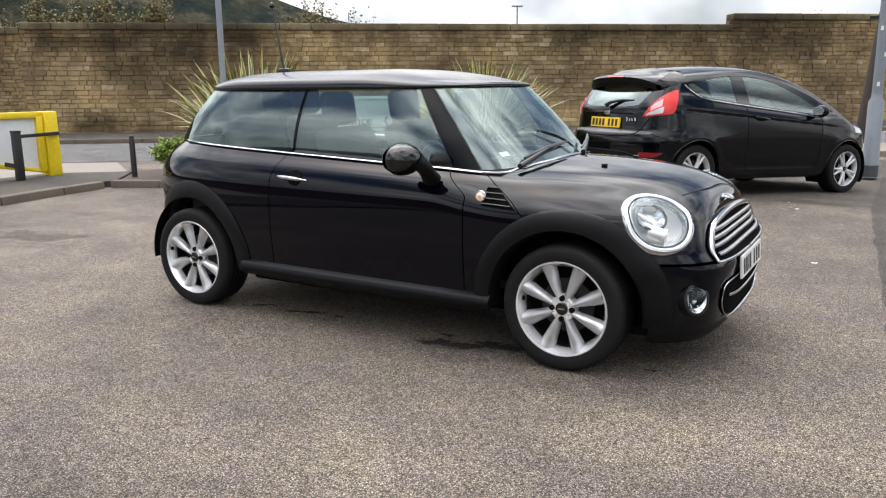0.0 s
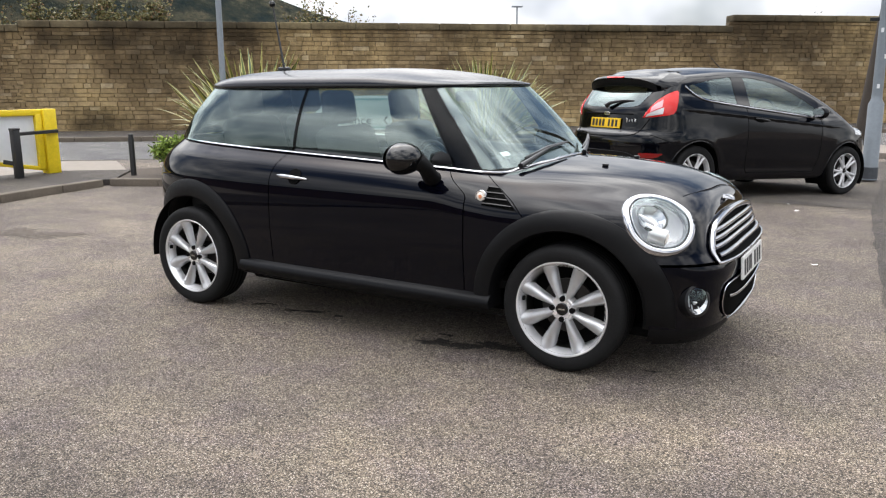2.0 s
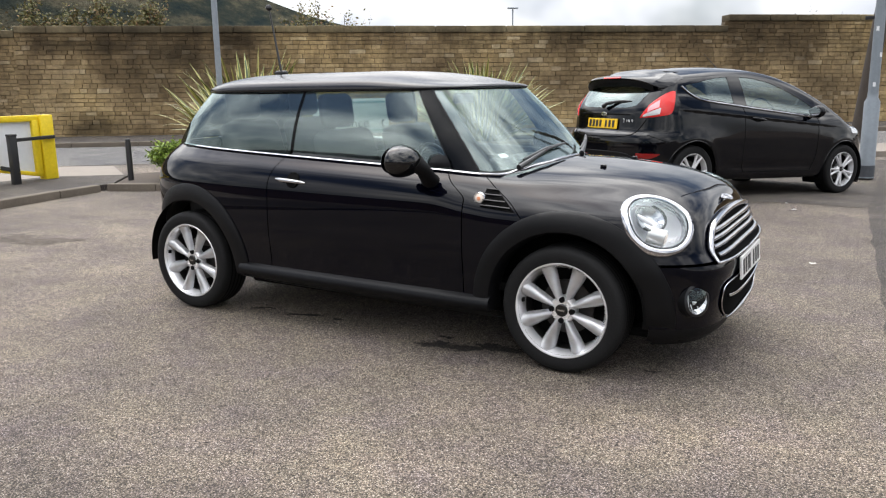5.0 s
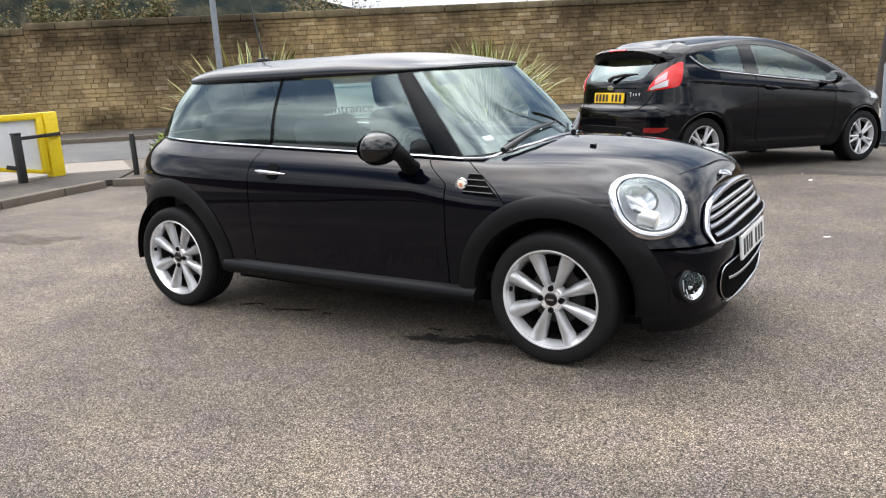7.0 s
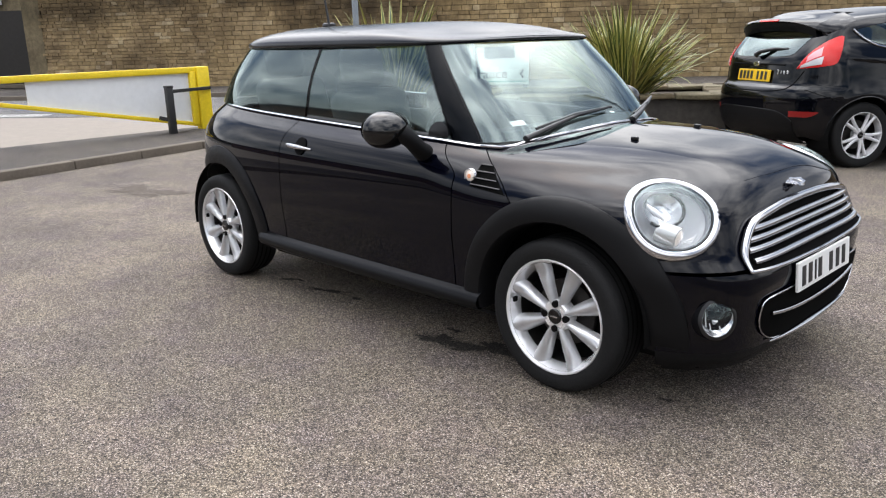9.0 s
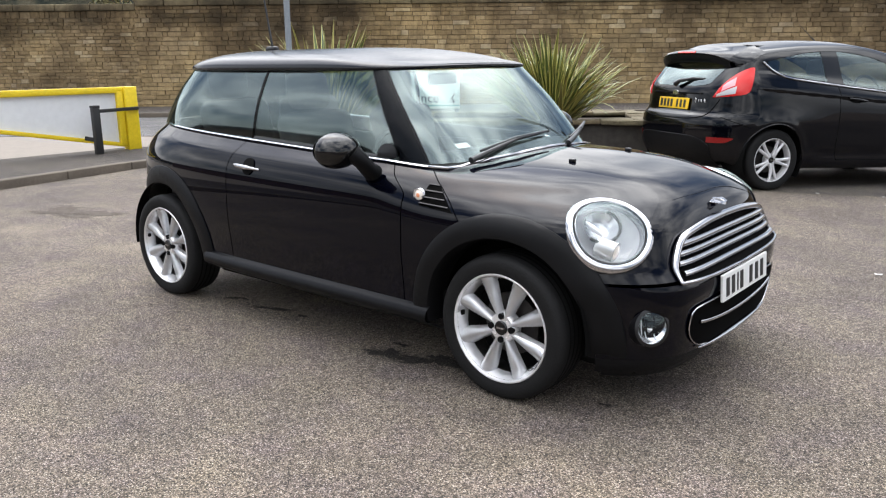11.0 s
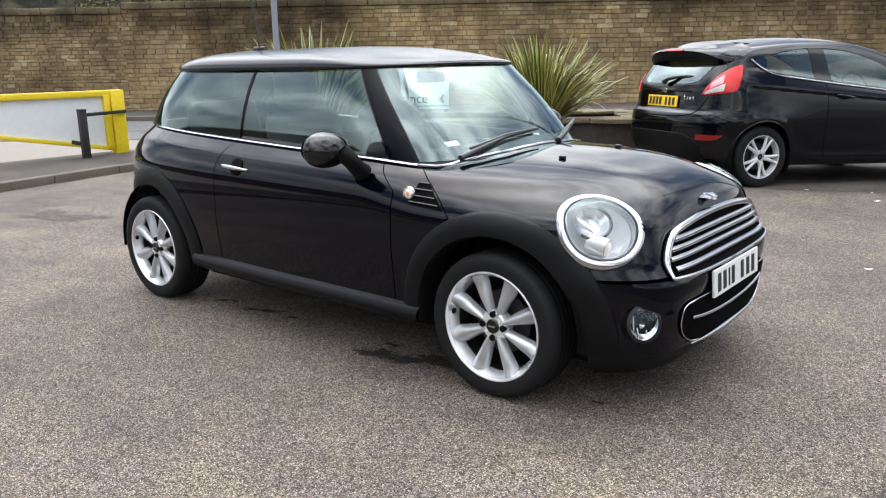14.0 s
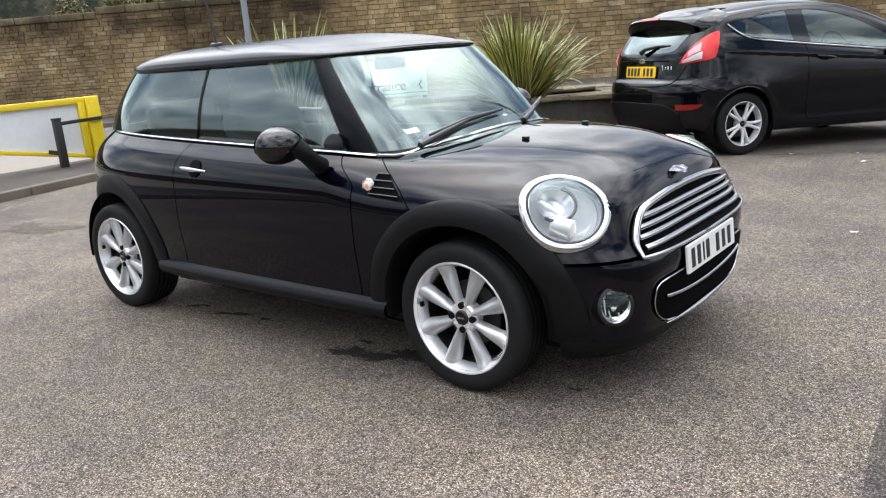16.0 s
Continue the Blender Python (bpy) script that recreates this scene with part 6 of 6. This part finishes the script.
def skin(outside, inside, off=0.0):
    """Where the way from outside to inside meets the body, off metres proud of it; and the normals there."""
    a, b = np.array(outside, float), np.array(inside, float)
    lo, hi = np.zeros(a.shape[:-1] + (1,)), np.ones(a.shape[:-1] + (1,))
    for _ in range(26):
        mid = (lo + hi) / 2
        out = hull(a + (b - a) * mid)[..., None] > 0
        lo, hi = np.where(out, mid, lo), np.where(out, hi, mid)
    p = a + (b - a) * hi
    g = np.stack([hull(p + e) - hull(p - e) for e in np.eye(3) * 2e-3], -1)
    g /= np.linalg.norm(g, axis=-1, keepdims=True) + 1e-9
    return p + g * off, g


def from_side(xs, zs, off=0.0):
    xs, zs = np.broadcast_arrays(np.asarray(xs, float), np.asarray(zs, float))
    return skin(np.stack([xs, np.full_like(xs, -1.2), zs], -1), np.stack([xs, np.zeros_like(xs), zs], -1), off)[0]


def from_rear(ys, zs, off=0.0):
    ys, zs = np.broadcast_arrays(np.asarray(ys, float), np.asarray(zs, float))
    return skin(np.stack([np.full_like(ys, -1.3), ys, zs], -1), np.stack([np.full_like(ys, 0.9), ys * 0.98, zs], -1), off)[0]


def from_corner(us, zs, off=0.0):
    """Seen on the rear corner: us runs along the corner, from the tail to the side."""
    us, zs = np.broadcast_arrays(np.asarray(us, float), np.asarray(zs, float))
    base = np.stack([0.8 * us, -0.6 * us, zs], -1)
    way = np.array([0.6, 0.8, 0.0])
    return skin(base - 1.6 * way, base + 0.3 * way, off)[0]


def part2(name, bm, mat, label="", smooth=None, parent=None):
    return part(name, bm, mat, parent or other, label, smooth)


def sheet2(name, rows, mat, label="", parent=None, depth=0.0, side=0, smooth=60):
    """A sheet through rows of points on the body, on the right side or mirrored to the left."""
    bm = grid([[tuple(q) for q in row] for row in rows])
    bmesh.ops.recalc_face_normals(bm, faces=bm.faces)
    if sum((f.calc_center_median() - Vector((1.2, 0, 0.7))).dot(f.normal) for f in bm.faces) < 0:
        bmesh.ops.reverse_faces(bm, faces=bm.faces)
    if depth:
        thicken(bm, -depth)
    if side:
        flipped(bm)
    return part2(name, bm, mat, label, smooth, parent)


# the painted body, from a box of points drawn in onto the hull
STRIP_LINE = curve_of([(-0.13, 1.245), (-0.05, 1.172), (0.04, 1.122), (0.15, 1.094), (0.4, 1.068), (0.74, 1.037), (1.2, 0.998), (1.6, 0.964), (2.05, 0.928)])
GLASS_TOP = curve_of([(-0.13, 1.25), (0.06, 1.297), (0.38, 1.358), (0.63, 1.384), (0.92, 1.384), (1.2, 1.352), (1.4, 1.3), (1.65, 1.205), (1.9, 1.085), (2.05, 0.985)])


def in_side_glass(c, margin):
    x, z = c.x, c.z
    return abs(c.y) > 0.3 and -0.1 + margin < x < 1.98 and STRIP_LINE(x) + margin < z < GLASS_TOP(x) - margin


def in_rear_glass(c, margin=0.0):
    return c.x < 0.0 and 1.0 + margin < c.z < 1.3 - margin and abs(c.y) < 0.45 + 0.42 * (c.z - 1.0) - margin


def body_faces():
    verts, faces = [], []
    x, y, z = np.linspace(-0.85, 3.4, 240), np.linspace(-0.95, 0.95, 108), np.linspace(0.12, 1.58, 100)
    for axis, at, a, b in ((1, -0.95, x, z), (1, 0.95, x, z), (0, -0.85, y, z), (0, 3.4, y[::3], z[::3]), (2, 1.58, x, y)):
        A, B = np.meshgrid(a, b, indexing="ij")
        C = np.full_like(A, at)
        P = np.stack([C, A, B] if axis == 0 else [A, C, B] if axis == 1 else [A, B, C], -1)
        Q = np.stack([np.clip(P[..., 0], 0.25, 2.2), P[..., 1] * 0.15, np.clip(P[..., 2], 0.55, 0.85)], -1)
        S, N = skin(P, Q)
        for hx in (0.0, AXLE2):
            dx, dz = S[..., 0] - hx, S[..., 2] - HUB2
            r = np.hypot(dx, dz)
            near = (np.abs(r - ARCH2) < 0.011) & (np.abs(S[..., 1]) > 0.5)
            S[..., 0] = np.where(near, hx + dx * ARCH2 / r, S[..., 0])
            S[..., 2] = np.where(near, HUB2 + dz * ARCH2 / r, S[..., 2])
        o, m = len(verts), len(b)
        verts += S.reshape(-1, 3).tolist()
        turn = (axis == 1) == (at > 0)
        for i in range(len(a) - 1):
            for j in range(m - 1):
                q = (o + i * m + j, o + i * m + j + 1, o + (i + 1) * m + j + 1, o + (i + 1) * m + j)
                faces.append(q if turn else q[::-1])
    return verts, faces


def panel_of(c):
    """Which panel a spot of the body belongs to; None: a hole."""
    r = min(math.hypot(c.x, c.z - HUB2), math.hypot(c.x - AXLE2, c.z - HUB2))
    if (abs(c.y) > 0.5 and r < ARCH2) or c.z < 0.212 or in_side_glass(c, 0.012) or in_rear_glass(c, 0.012):
        return None
    if c.x > 2.0 and c.z > 0.99 and 1.03 < c.z < ROOF_LINE(c.x) + 0.01 and c.x > 1.62 and abs(c.y) < 0.62 - 0.1 * (c.z - 1.0):
        return None
    if 0.745 < c.x < 1.97 and 0.29 < c.z < STRIP_LINE(c.x) + 0.02 and abs(c.y) > 0.5:
        return "door" if c.y < 0 else "door_left"
    if c.x < 0.0 and 0.69 < c.z < 1.3 and abs(c.y) < 0.5 + 0.28 * min(1.0, max(0.0, (c.z - 0.7) / 0.14)) - 0.2 * max(0.0, c.z - 1.0):
        return "tailgate" if c.x < -0.25 else "body_shell"
    if c.x < -0.28 and c.z < 0.69:
        return "rear_bumper"
    if c.x > 2.55 and c.z > 0.86 and abs(c.y) < 0.68:
        return "bonnet"
    return "body_shell"


verts, faces = body_faces()
arr = np.array(verts)
sorted_faces = collections.defaultdict(list)
for q in faces:
    k = panel_of(Vector(arr[list(q)].mean(axis=0)))
    if k:
        sorted_faces[k].append(q)
made2 = {}
for k, fs in sorted_faces.items():
    used = sorted({i for q in fs for i in q})
    back = {i: n for n, i in enumerate(used)}
    me = bpy.data.meshes.new(k)
    me.from_pydata(arr[used].tolist(), [], [tuple(back[i] for i in q) for q in fs])
    me.materials.append(M_PAINT_OLD)
    me.shade_smooth()
    p = arr[used]
    g = np.stack([hull(p + e) - hull(p - e) for e in np.eye(3) * 3e-3], -1)
    g /= np.linalg.norm(g, axis=-1, keepdims=True) + 1e-9
    me.normals_split_custom_set_from_vertices(g.tolist())
    ob = new("door" if k == "door_left" else k, me)
    ob.parent = other
    made2[k] = ob
part2("underbody", box((3.2, 1.15, 0.22), (1.3, 0, 0.31), 0.03), M_DARK)
part2("cabin_floor", box((2.5, 1.46, 0.04), (0.95, 0, 0.55)), M_DARK)
part2("bulkhead", box((0.05, 1.4, 0.45), (2.2, 0, 0.72)), M_DARK)
part2("roof_lining", box((1.5, 0.9, 0.02), (0.62, 0, 1.395), 0.008), M_CABIN)

for hx in (0.0, AXLE2):
    rows = [[(hx + r * math.cos(t), y, HUB2 + r * math.sin(t)) for t in np.linspace(-0.5, math.pi + 0.5, 26)] for r, y in ((0.352, -0.85), (0.365, -0.55), (0.0, -0.54))]
    for side in (0, 1):
        b = grid(rows)
        part2("wheel_well", flipped(b) if side else b, M_DARK)
        ts = np.linspace(-0.25, math.pi + 0.25, 36)
        rim_line = from_side(hx + 0.352 * np.cos(ts), HUB2 + 0.352 * np.sin(ts), -0.004)
        lip = tube([tuple(q) for q in rim_line], 0.009, 6)
        part2("arch_lip", flipped(lip) if side else lip, M_PAINT_OLD, smooth=60)
        wheel(other, (hx, 0.745 if side else -0.745, HUB2), side == 1, M_ALLOY_GREY, 5, "twin", 10 + 20 * (hx > 0), tyre_r=0.302, rim_r=0.214)

UP = np.linspace(0, 1, 9)[:, None]
for side in (0, 1):
    fx = flipped if side else (lambda b: b)
    s = 1 if side else -1
    door2 = made2["door_left" if side else "door"]
    # side glass: panes, black frames, the bright strip under them
    for nm, x0, x1, lean in (("quarter_window", -0.09, 0.61, 0.02), ("door_window", 0.77, 1.97, -0.03)):
        xs = np.linspace(x0, x1, 26)[None, :] + lean * (UP if nm == "quarter_window" else UP * 0 + 0.0)
        lo, hi = STRIP_LINE(xs) - 0.004, GLASS_TOP(xs) + 0.004
        glass_pane = sheet2(nm, from_side(xs, lo + (hi - lo) * UP, 0.001), M_SIDEGLASS, side=side)
        glass_pane.visible_shadow = False
    xs = np.linspace(0.59, 0.795, 7)[None, :]
    lo, hi = STRIP_LINE(xs), GLASS_TOP(xs)
    sheet2("centre_pillar", from_side(xs, lo + (hi - lo) * UP, 0.004), M_GLOSS, depth=0.02, side=side)
    for nm, line, inward in (("window_frame", GLASS_TOP, -1), ("window_frame", STRIP_LINE, 1)):
        xs = np.linspace(-0.128, 2.02, 60)[None, :]
        band = 0.028 if inward < 0 else 0.02
        z0 = line(xs) - inward * 0.006
        room = np.minimum(band, np.maximum(0.004, (GLASS_TOP(xs) - STRIP_LINE(xs)) * 0.5))
        sheet2(nm, from_side(xs + 0 * UP[:3], z0 + inward * room * np.linspace(0, 1, 3)[:, None], 0.005), M_GLOSS, side=side)
    zs = np.linspace(0.0, 1.0, 9)[:, None]
    xs = 1.93 + np.linspace(0, 0.09, 4)[None, :]
    sheet2("mirror_sail", from_side(xs, STRIP_LINE(xs) + (GLASS_TOP(xs) - STRIP_LINE(xs)) * zs, 0.006), M_GLOSS, depth=0.01, side=side)
    xs = np.linspace(-0.13, 2.0, 70)
    strip2 = tube([tuple(q) for q in from_side(xs, STRIP_LINE(xs) - 0.006, 0.004)], 0.0115, 6)
    part2("waist_strip", fx(strip2), M_CHROME, "bright window strip", 60)
    # door: gaps, handle
    zs = np.linspace(0.3, 1.03, 20)
    for x0, top in ((0.745, 1.03), (1.975, 0.94)):
        zz = np.linspace(0.3, top, 18)
        xx = x0 - 0.03 * np.clip((zz - 0.75) / 0.25, 0, 1) ** 2 - (0.06 * np.clip((0.55 - zz) / 0.25, 0, 1) ** 2 if x0 > 1 else -0.05 * np.clip((0.5 - zz) / 0.2, 0, 1) ** 2)
        part2("door_gap", fx(tube([tuple(q) for q in from_side(xx, zz, -0.001)], 0.0045, 5)), M_DARK)
    xx = np.linspace(0.79, 1.92, 14)
    part2("door_gap", fx(tube([tuple(q) for q in from_side(xx, 0.3 + 0 * xx, -0.001)], 0.004, 5)), M_DARK)
    th = np.linspace(0, 2 * math.pi, 25)
    rows = [from_side(0.93 + k * 0.085 * np.cos(th), 0.898 + k * 0.03 * np.sin(th) - 0.06 * k * 0.085 * np.cos(th), 0.0015) for k in (0.02, 0.5, 1.0)]
    sheet2("handle_recess", rows, M_DARK, side=side, parent=door2)
    grip = from_side(np.linspace(0.83, 1.07, 9), np.linspace(0.912, 0.89, 9), 0.0)
    grip[:, 1] -= 0.006 + 0.026 * np.sin(np.linspace(0.25, math.pi - 0.25, 9))
    part2("handle", fx(tube([tuple(q) for q in grip], [0.009, 0.012, 0.013, 0.014, 0.014, 0.014, 0.013, 0.012, 0.009], 8)), M_PAINT_OLD, "black pull handle", 60, door2)
    # mirror
    hs = bmesh.new()
    bmesh.ops.create_uvsphere(hs, u_segments=22, v_segments=14, radius=1.0)
    for v in hs.verts:
        back = v.co.x < 0
        v.co = Vector((v.co.x * (0.035 if back else 0.085), v.co.y * 0.105, v.co.z * (0.07 + 0.012 * v.co.y * s)))
    bmesh.ops.translate(hs, verts=hs.verts, vec=(1.815, s * 0.925, 1.0))
    mir = part2("door_mirror", hs, M_PAINT_OLD, "black door mirror", 80)
    part("glass", lathe([(0, 0), (0.052, 0), (0.052, 0.004), (0, 0.004)], 20, "x"), M_CHROME, mir).matrix_basis = pose(1.776, s * 0.925, 1.0) @ Matrix.Diagonal((1, 1.5, 1, 1))
    part("arm", tube([(1.84, s * 0.86, 0.955), (1.9, s * 0.78, 0.95)], [0.03, 0.035], 8, squash=0.6), M_TRIM, mir)
    # lamps
    xs = np.linspace(2.62, 3.06, 12)[None, :]
    lo, hi = 0.74 + 0.05 * np.abs(xs - 2.8), 0.9 - 0.3 * np.clip(xs - 2.62, 0, 1) ** 1.2
    sheet2("front_lamp", from_side(xs, lo + (hi - lo) * UP, 0.004), M_HEADLAMP, "clear swept headlamp", depth=0.006, side=side)
    LAMP_LOW = curve_of([(-0.1, 0.886), (0.0, 0.897), (0.12, 0.914), (0.2, 0.932), (0.235, 0.97), (0.252, 1.06)])
    LAMP_HIGH = curve_of([(-0.1, 0.894), (-0.06, 0.965), (0.01, 1.047), (0.1, 1.118), (0.17, 1.158), (0.225, 1.18), (0.252, 1.178)])
    us = np.linspace(-0.1, 0.252, 24)[None, :]
    lo, hi = LAMP_LOW(us), LAMP_HIGH(us)
    dome = 0.003 + 0.009 * np.sin(math.pi * np.clip(UP, 0.02, 0.98)) ** 0.6 * np.ones_like(us)
    tail = sheet2("tail_lamp", from_corner(us, lo + (hi - lo) * UP, dome[..., None]), M_RED, "large red wrap-round tail lamp", depth=0.02, side=side)
    for nm, u0, u1, v0, v1, mat, lab in (("brake_lens", -0.03, 0.09, 0.46, 0.82, M_PINK, "pale pink brake lens"), ("reversing_lens", -0.075, 0.1, 0.1, 0.4, M_CLEARLENS, "clear reversing lens")):
        uu = np.linspace(0, 1, 9)[None, :]
        vv = np.linspace(v0, v1, 7)[:, None]
        ux = u0 + (u1 - u0) * uu + 0.03 * (vv - v0)
        lo, hi = LAMP_LOW(ux), LAMP_HIGH(ux)
        sheet2(nm, from_corner(ux, lo + (hi - lo) * vv, (0.007 + 0.009 * np.sin(math.pi * vv) ** 0.6 * np.ones_like(uu))[..., None]), mat, lab, tail, 0.002, side)
    # bumper: reflector, wheel-arch return, gap to the wing
    us = np.linspace(-0.13, 0.12, 10)[None, :]
    hi = 0.508 + 0.012 * us
    lo = hi - 0.045 * (1 - np.clip(us / 0.12, 0, 1) ** 2) - 0.008
    sheet2("bumper_reflector", from_corner(us, lo + (hi - lo) * UP, 0.004), M_REFLECTOR, "low red bumper reflector", depth=0.004, side=side)
    us = np.linspace(-0.02, 0.27, 14)
    part2("bumper_gap", fx(tube([tuple(q) for q in from_corner(us, 0.7 - 0.32 * np.clip(us, 0, 1), -0.001)], 0.004, 5)), M_DARK)
    # front pillar and seats
    part2("seat", box((0.14, 0.46, 0.62), (0.95, s * 0.36, 0.82), 0.06, pose(0, 0, 0, 0, -14, 0), seg=3), M_CLOTH, smooth=60)
    part2("headrest", box((0.1, 0.26, 0.17), (0.84, s * 0.36, 1.21), 0.05, seg=3), M_CLOTH, smooth=60)
    part2("rear_seat", box((0.14, 0.52, 0.5), (0.02, s * 0.3, 0.82), 0.06, pose(0, 0, 0, 0, -18, 0), seg=3), M_CLOTH, smooth=60)

ys = np.linspace(-0.64, 0.64, 19)[None, :]
zz = np.linspace(0, 1, 13)[:, None]
front = skin(np.stack(np.broadcast_arrays(2.62 - 1.0 * zz + 0.6, ys * (1 - 0.12 * zz), 1.0 + 0.42 * zz + 0.9), -1), np.stack(np.broadcast_arrays(2.62 - 1.0 * zz - 0.2, ys * (1 - 0.12 * zz), 1.0 + 0.42 * zz - 0.3), -1), 0.001)[0]
w2 = sheet2("windscreen", front, M_SIDEGLASS)
w2.visible_shadow = False

# tailgate: window, spoiler, seams, plate, badges
hatch = made2["tailgate"]
hatch["label"] = "sloping tailgate with a bright rear window"
ts = np.linspace(-1, 1, 29)[None, :]
zz = np.linspace(0, 1, 11)[:, None]
z0, z1 = 0.99 + 0.03 * np.abs(ts) ** 8, 1.3 + 0 * ts
zs = z0 + (z1 - z0) * zz
w2 = sheet2("rear_window", from_rear(ts * (0.462 + 0.42 * (zs - 1.0)), zs, 0.004), M_REARGLASS, "rear window mirroring the sky", hatch)
w2.visible_shadow = False


def spoiler_rows(table):
    """Rows across the spoiler: x, height over the trailing edge, curl of the tips, how far it still lies on the roof."""
    rows = []
    for x, z, k, lie in table:
        row = []
        for t in np.linspace(-1, 1, 33):
            px2, py2 = x + 0.1 * k * abs(t) ** 4, (0.585 - 0.085 * lie) * t * (1 - 0.04 * k)
            free = 1.352 + z - (0.05 * abs(t) ** 3 + 0.02 * k * abs(t) ** 6) + 0.022 * min(1.0, lie * 2)
            on_roof = skin(np.array([px2, py2, 1.9]), np.array([px2, py2 * 0.9, 0.7]))[0][2] + (0.012 if x > -0.1 else 0.016)
            row.append((px2, py2, free + (on_roof - free) * lie))
        rows.append(row)
    return rows


top_rows = spoiler_rows(((-0.06, 0.0, 0.0, 1.0), (-0.075, 0.0, 0.0, 1.0), (-0.16, 0.012, 0.0, 1.0), (-0.24, 0.014, 0.05, 0.7), (-0.32, 0.014, 0.2, 0.35), (-0.42, 0.004, 0.5, 0.05), (-0.5, -0.016, 1.0, 0.0), (-0.517, -0.034, 1.0, 0.0), (-0.51, -0.046, 1.0, 0.0)))
spoiler = sheet2("spoiler", top_rows, M_PAINT_OLD, "black roof spoiler with a brake light", depth=0.012, smooth=50)
rows = spoiler_rows(((-0.506, -0.04, 1.0, 0), (-0.498, -0.075, 1.0, 0), (-0.47, -0.115, 0.9, 0), (-0.4, -0.125, 0.6, 0), (-0.3, -0.1, 0.3, 0)))
sheet2("under_shell", rows, M_CLAD, "matt black underside", spoiler, 0.01, smooth=50)
for e in (-1, 1):
    tips = [Vector(row[-1 if e > 0 else 0]) for row in top_rows[1:]]
    feet = from_side(np.array([max(p.x * 0.8, -0.36) for p in tips]), np.array([1.32, 1.3, 1.27, 1.24, 1.215, 1.2, 1.195, 1.195]), 0.004)
    feet = [Vector((q[0], -e * q[1], q[2])) for q in feet]
    fin = [[p.lerp(q, u) + Vector((0, e * 0.012 * math.sin(math.pi * u), 0)) for p, q in zip(tips, feet)] for u in np.linspace(0, 1, 7)]
    sheet2("side_fin", fin, M_PAINT_OLD, parent=spoiler, depth=0.012)
part("brake_light", box((0.012, 0.3, 0.022), (-0.51, 0, 1.324), 0.004, pose(0, 0, 0, 0, 40, 0)), M_RED, spoiler, "thin red brake light")
part("wiper", tube([(-0.615, 0.0, 1.0), (-0.6, -0.05, 1.035), (-0.545, -0.2, 1.062), (-0.52, -0.36, 1.064)], [0.03, 0.02, 0.014, 0.009], 8), M_TRIM, hatch, smooth=60)
for line in ([(y, 0.702 - 0.035 * (1 - (y / 0.5) ** 4)) for y in np.linspace(-0.5, 0.5, 25)], [(-0.5 - 0.12 * k, 0.702 + 0.17 * k**1.3) for k in np.linspace(0, 1, 10)], [(0.5 + 0.12 * k, 0.702 + 0.17 * k**1.3) for k in np.linspace(0, 1, 10)]):
    la = np.array(line)
    part2("tailgate_gap", tube([tuple(q) for q in from_rear(la[:, 0], la[:, 1], -0.001)], 0.006, 5), M_DARK)
la = np.linspace(-0.42, 0.42, 21)
part("pull_ledge", tube([tuple(q) for q in from_rear(la, 0.918 + 0 * la, 0.002)], 0.008, 6), M_DARK, hatch)
plate2 = part2("number_plate", box((0.012, 0.52, 0.111), (-0.612, 0, 0.812), 0.003, pose(0, 0, 0, 0, 5, 0)), M_PLATE_Y, "yellow rear number plate with dark bars")
for y, w in zip((0.21, 0.15, 0.09, 0.03, -0.07, -0.135, -0.2), (0.036, 0.036, 0.036, 0.036, 0.03, 0.036, 0.034)):
    part("plate_bar", box((0.004, w, 0.078), (-0.6195, y, 0.812), turn=pose(0, 0, 0, 0, 5, 0)), M_INK, plate2)
emb = part2("emblem", lathe([(0, -0.006), (0.05, -0.005), (0.055, 0), (0, 0)], 24, "x"), M_CHROME, "small oval chrome emblem")
emb.matrix_basis = pose(-0.597, 0, 0.918) @ Matrix.Diagonal((1, 1, 0.45, 1))
for k, (y, z, w, h) in enumerate(((-0.34, 0.868, 0.03, 0.012), (-0.345, 0.848, 0.012, 0.04), (-0.385, 0.85, 0.012, 0.028), (-0.42, 0.85, 0.03, 0.026), (-0.462, 0.852, 0.03, 0.028))):
    p = from_rear(np.array([y]), np.array([z]), 0.002)[0]
    part2("badge_bar", box((0.006, w, h), tuple(p), 0.002, pose(0, 0, 0, 20, 0, -12)), M_ALLOY_GREY)
ts = np.linspace(-1, 1, 41)[None, :]
hi = 0.5 - 0.09 * np.abs(ts) ** 7
sheet2("rear_skirt", from_rear(0.6 * ts + 0 * UP, 0.2 + (hi - 0.2) * UP, 0.006), M_CLAD, "matt black lower bumper", depth=0.004)
la = np.linspace(-1, 1, 41)
part2("skirt_edge", tube([tuple(q) for q in from_rear(0.6 * la, 0.504 - 0.09 * np.abs(la) ** 7, 0.005)], 0.005, 6), M_SILL, "thin satin edge over the lower bumper")
part2("dashboard", box((0.5, 1.2, 0.2), (2.0, 0, 0.86), 0.07, seg=3), M_CABIN, smooth=60)
ring2 = part2("steering_wheel", lathe([(0.18 + 0.014 * math.cos(a), 0.014 * math.sin(a)) for a in np.linspace(0, 2 * math.pi, 9)[:-1]], 28, "x", closed=True), M_TRIM, smooth=60)
ring2.matrix_basis = pose(1.55, -0.36, 0.97, 0, -22, 0)
part2("aerial", tube([(1.12, 0, 1.478), (1.0, 0, 1.56), (0.86, 0, 1.66)], [0.008, 0.004, 0.002], 6), M_TRIM, "thin black roof aerial")
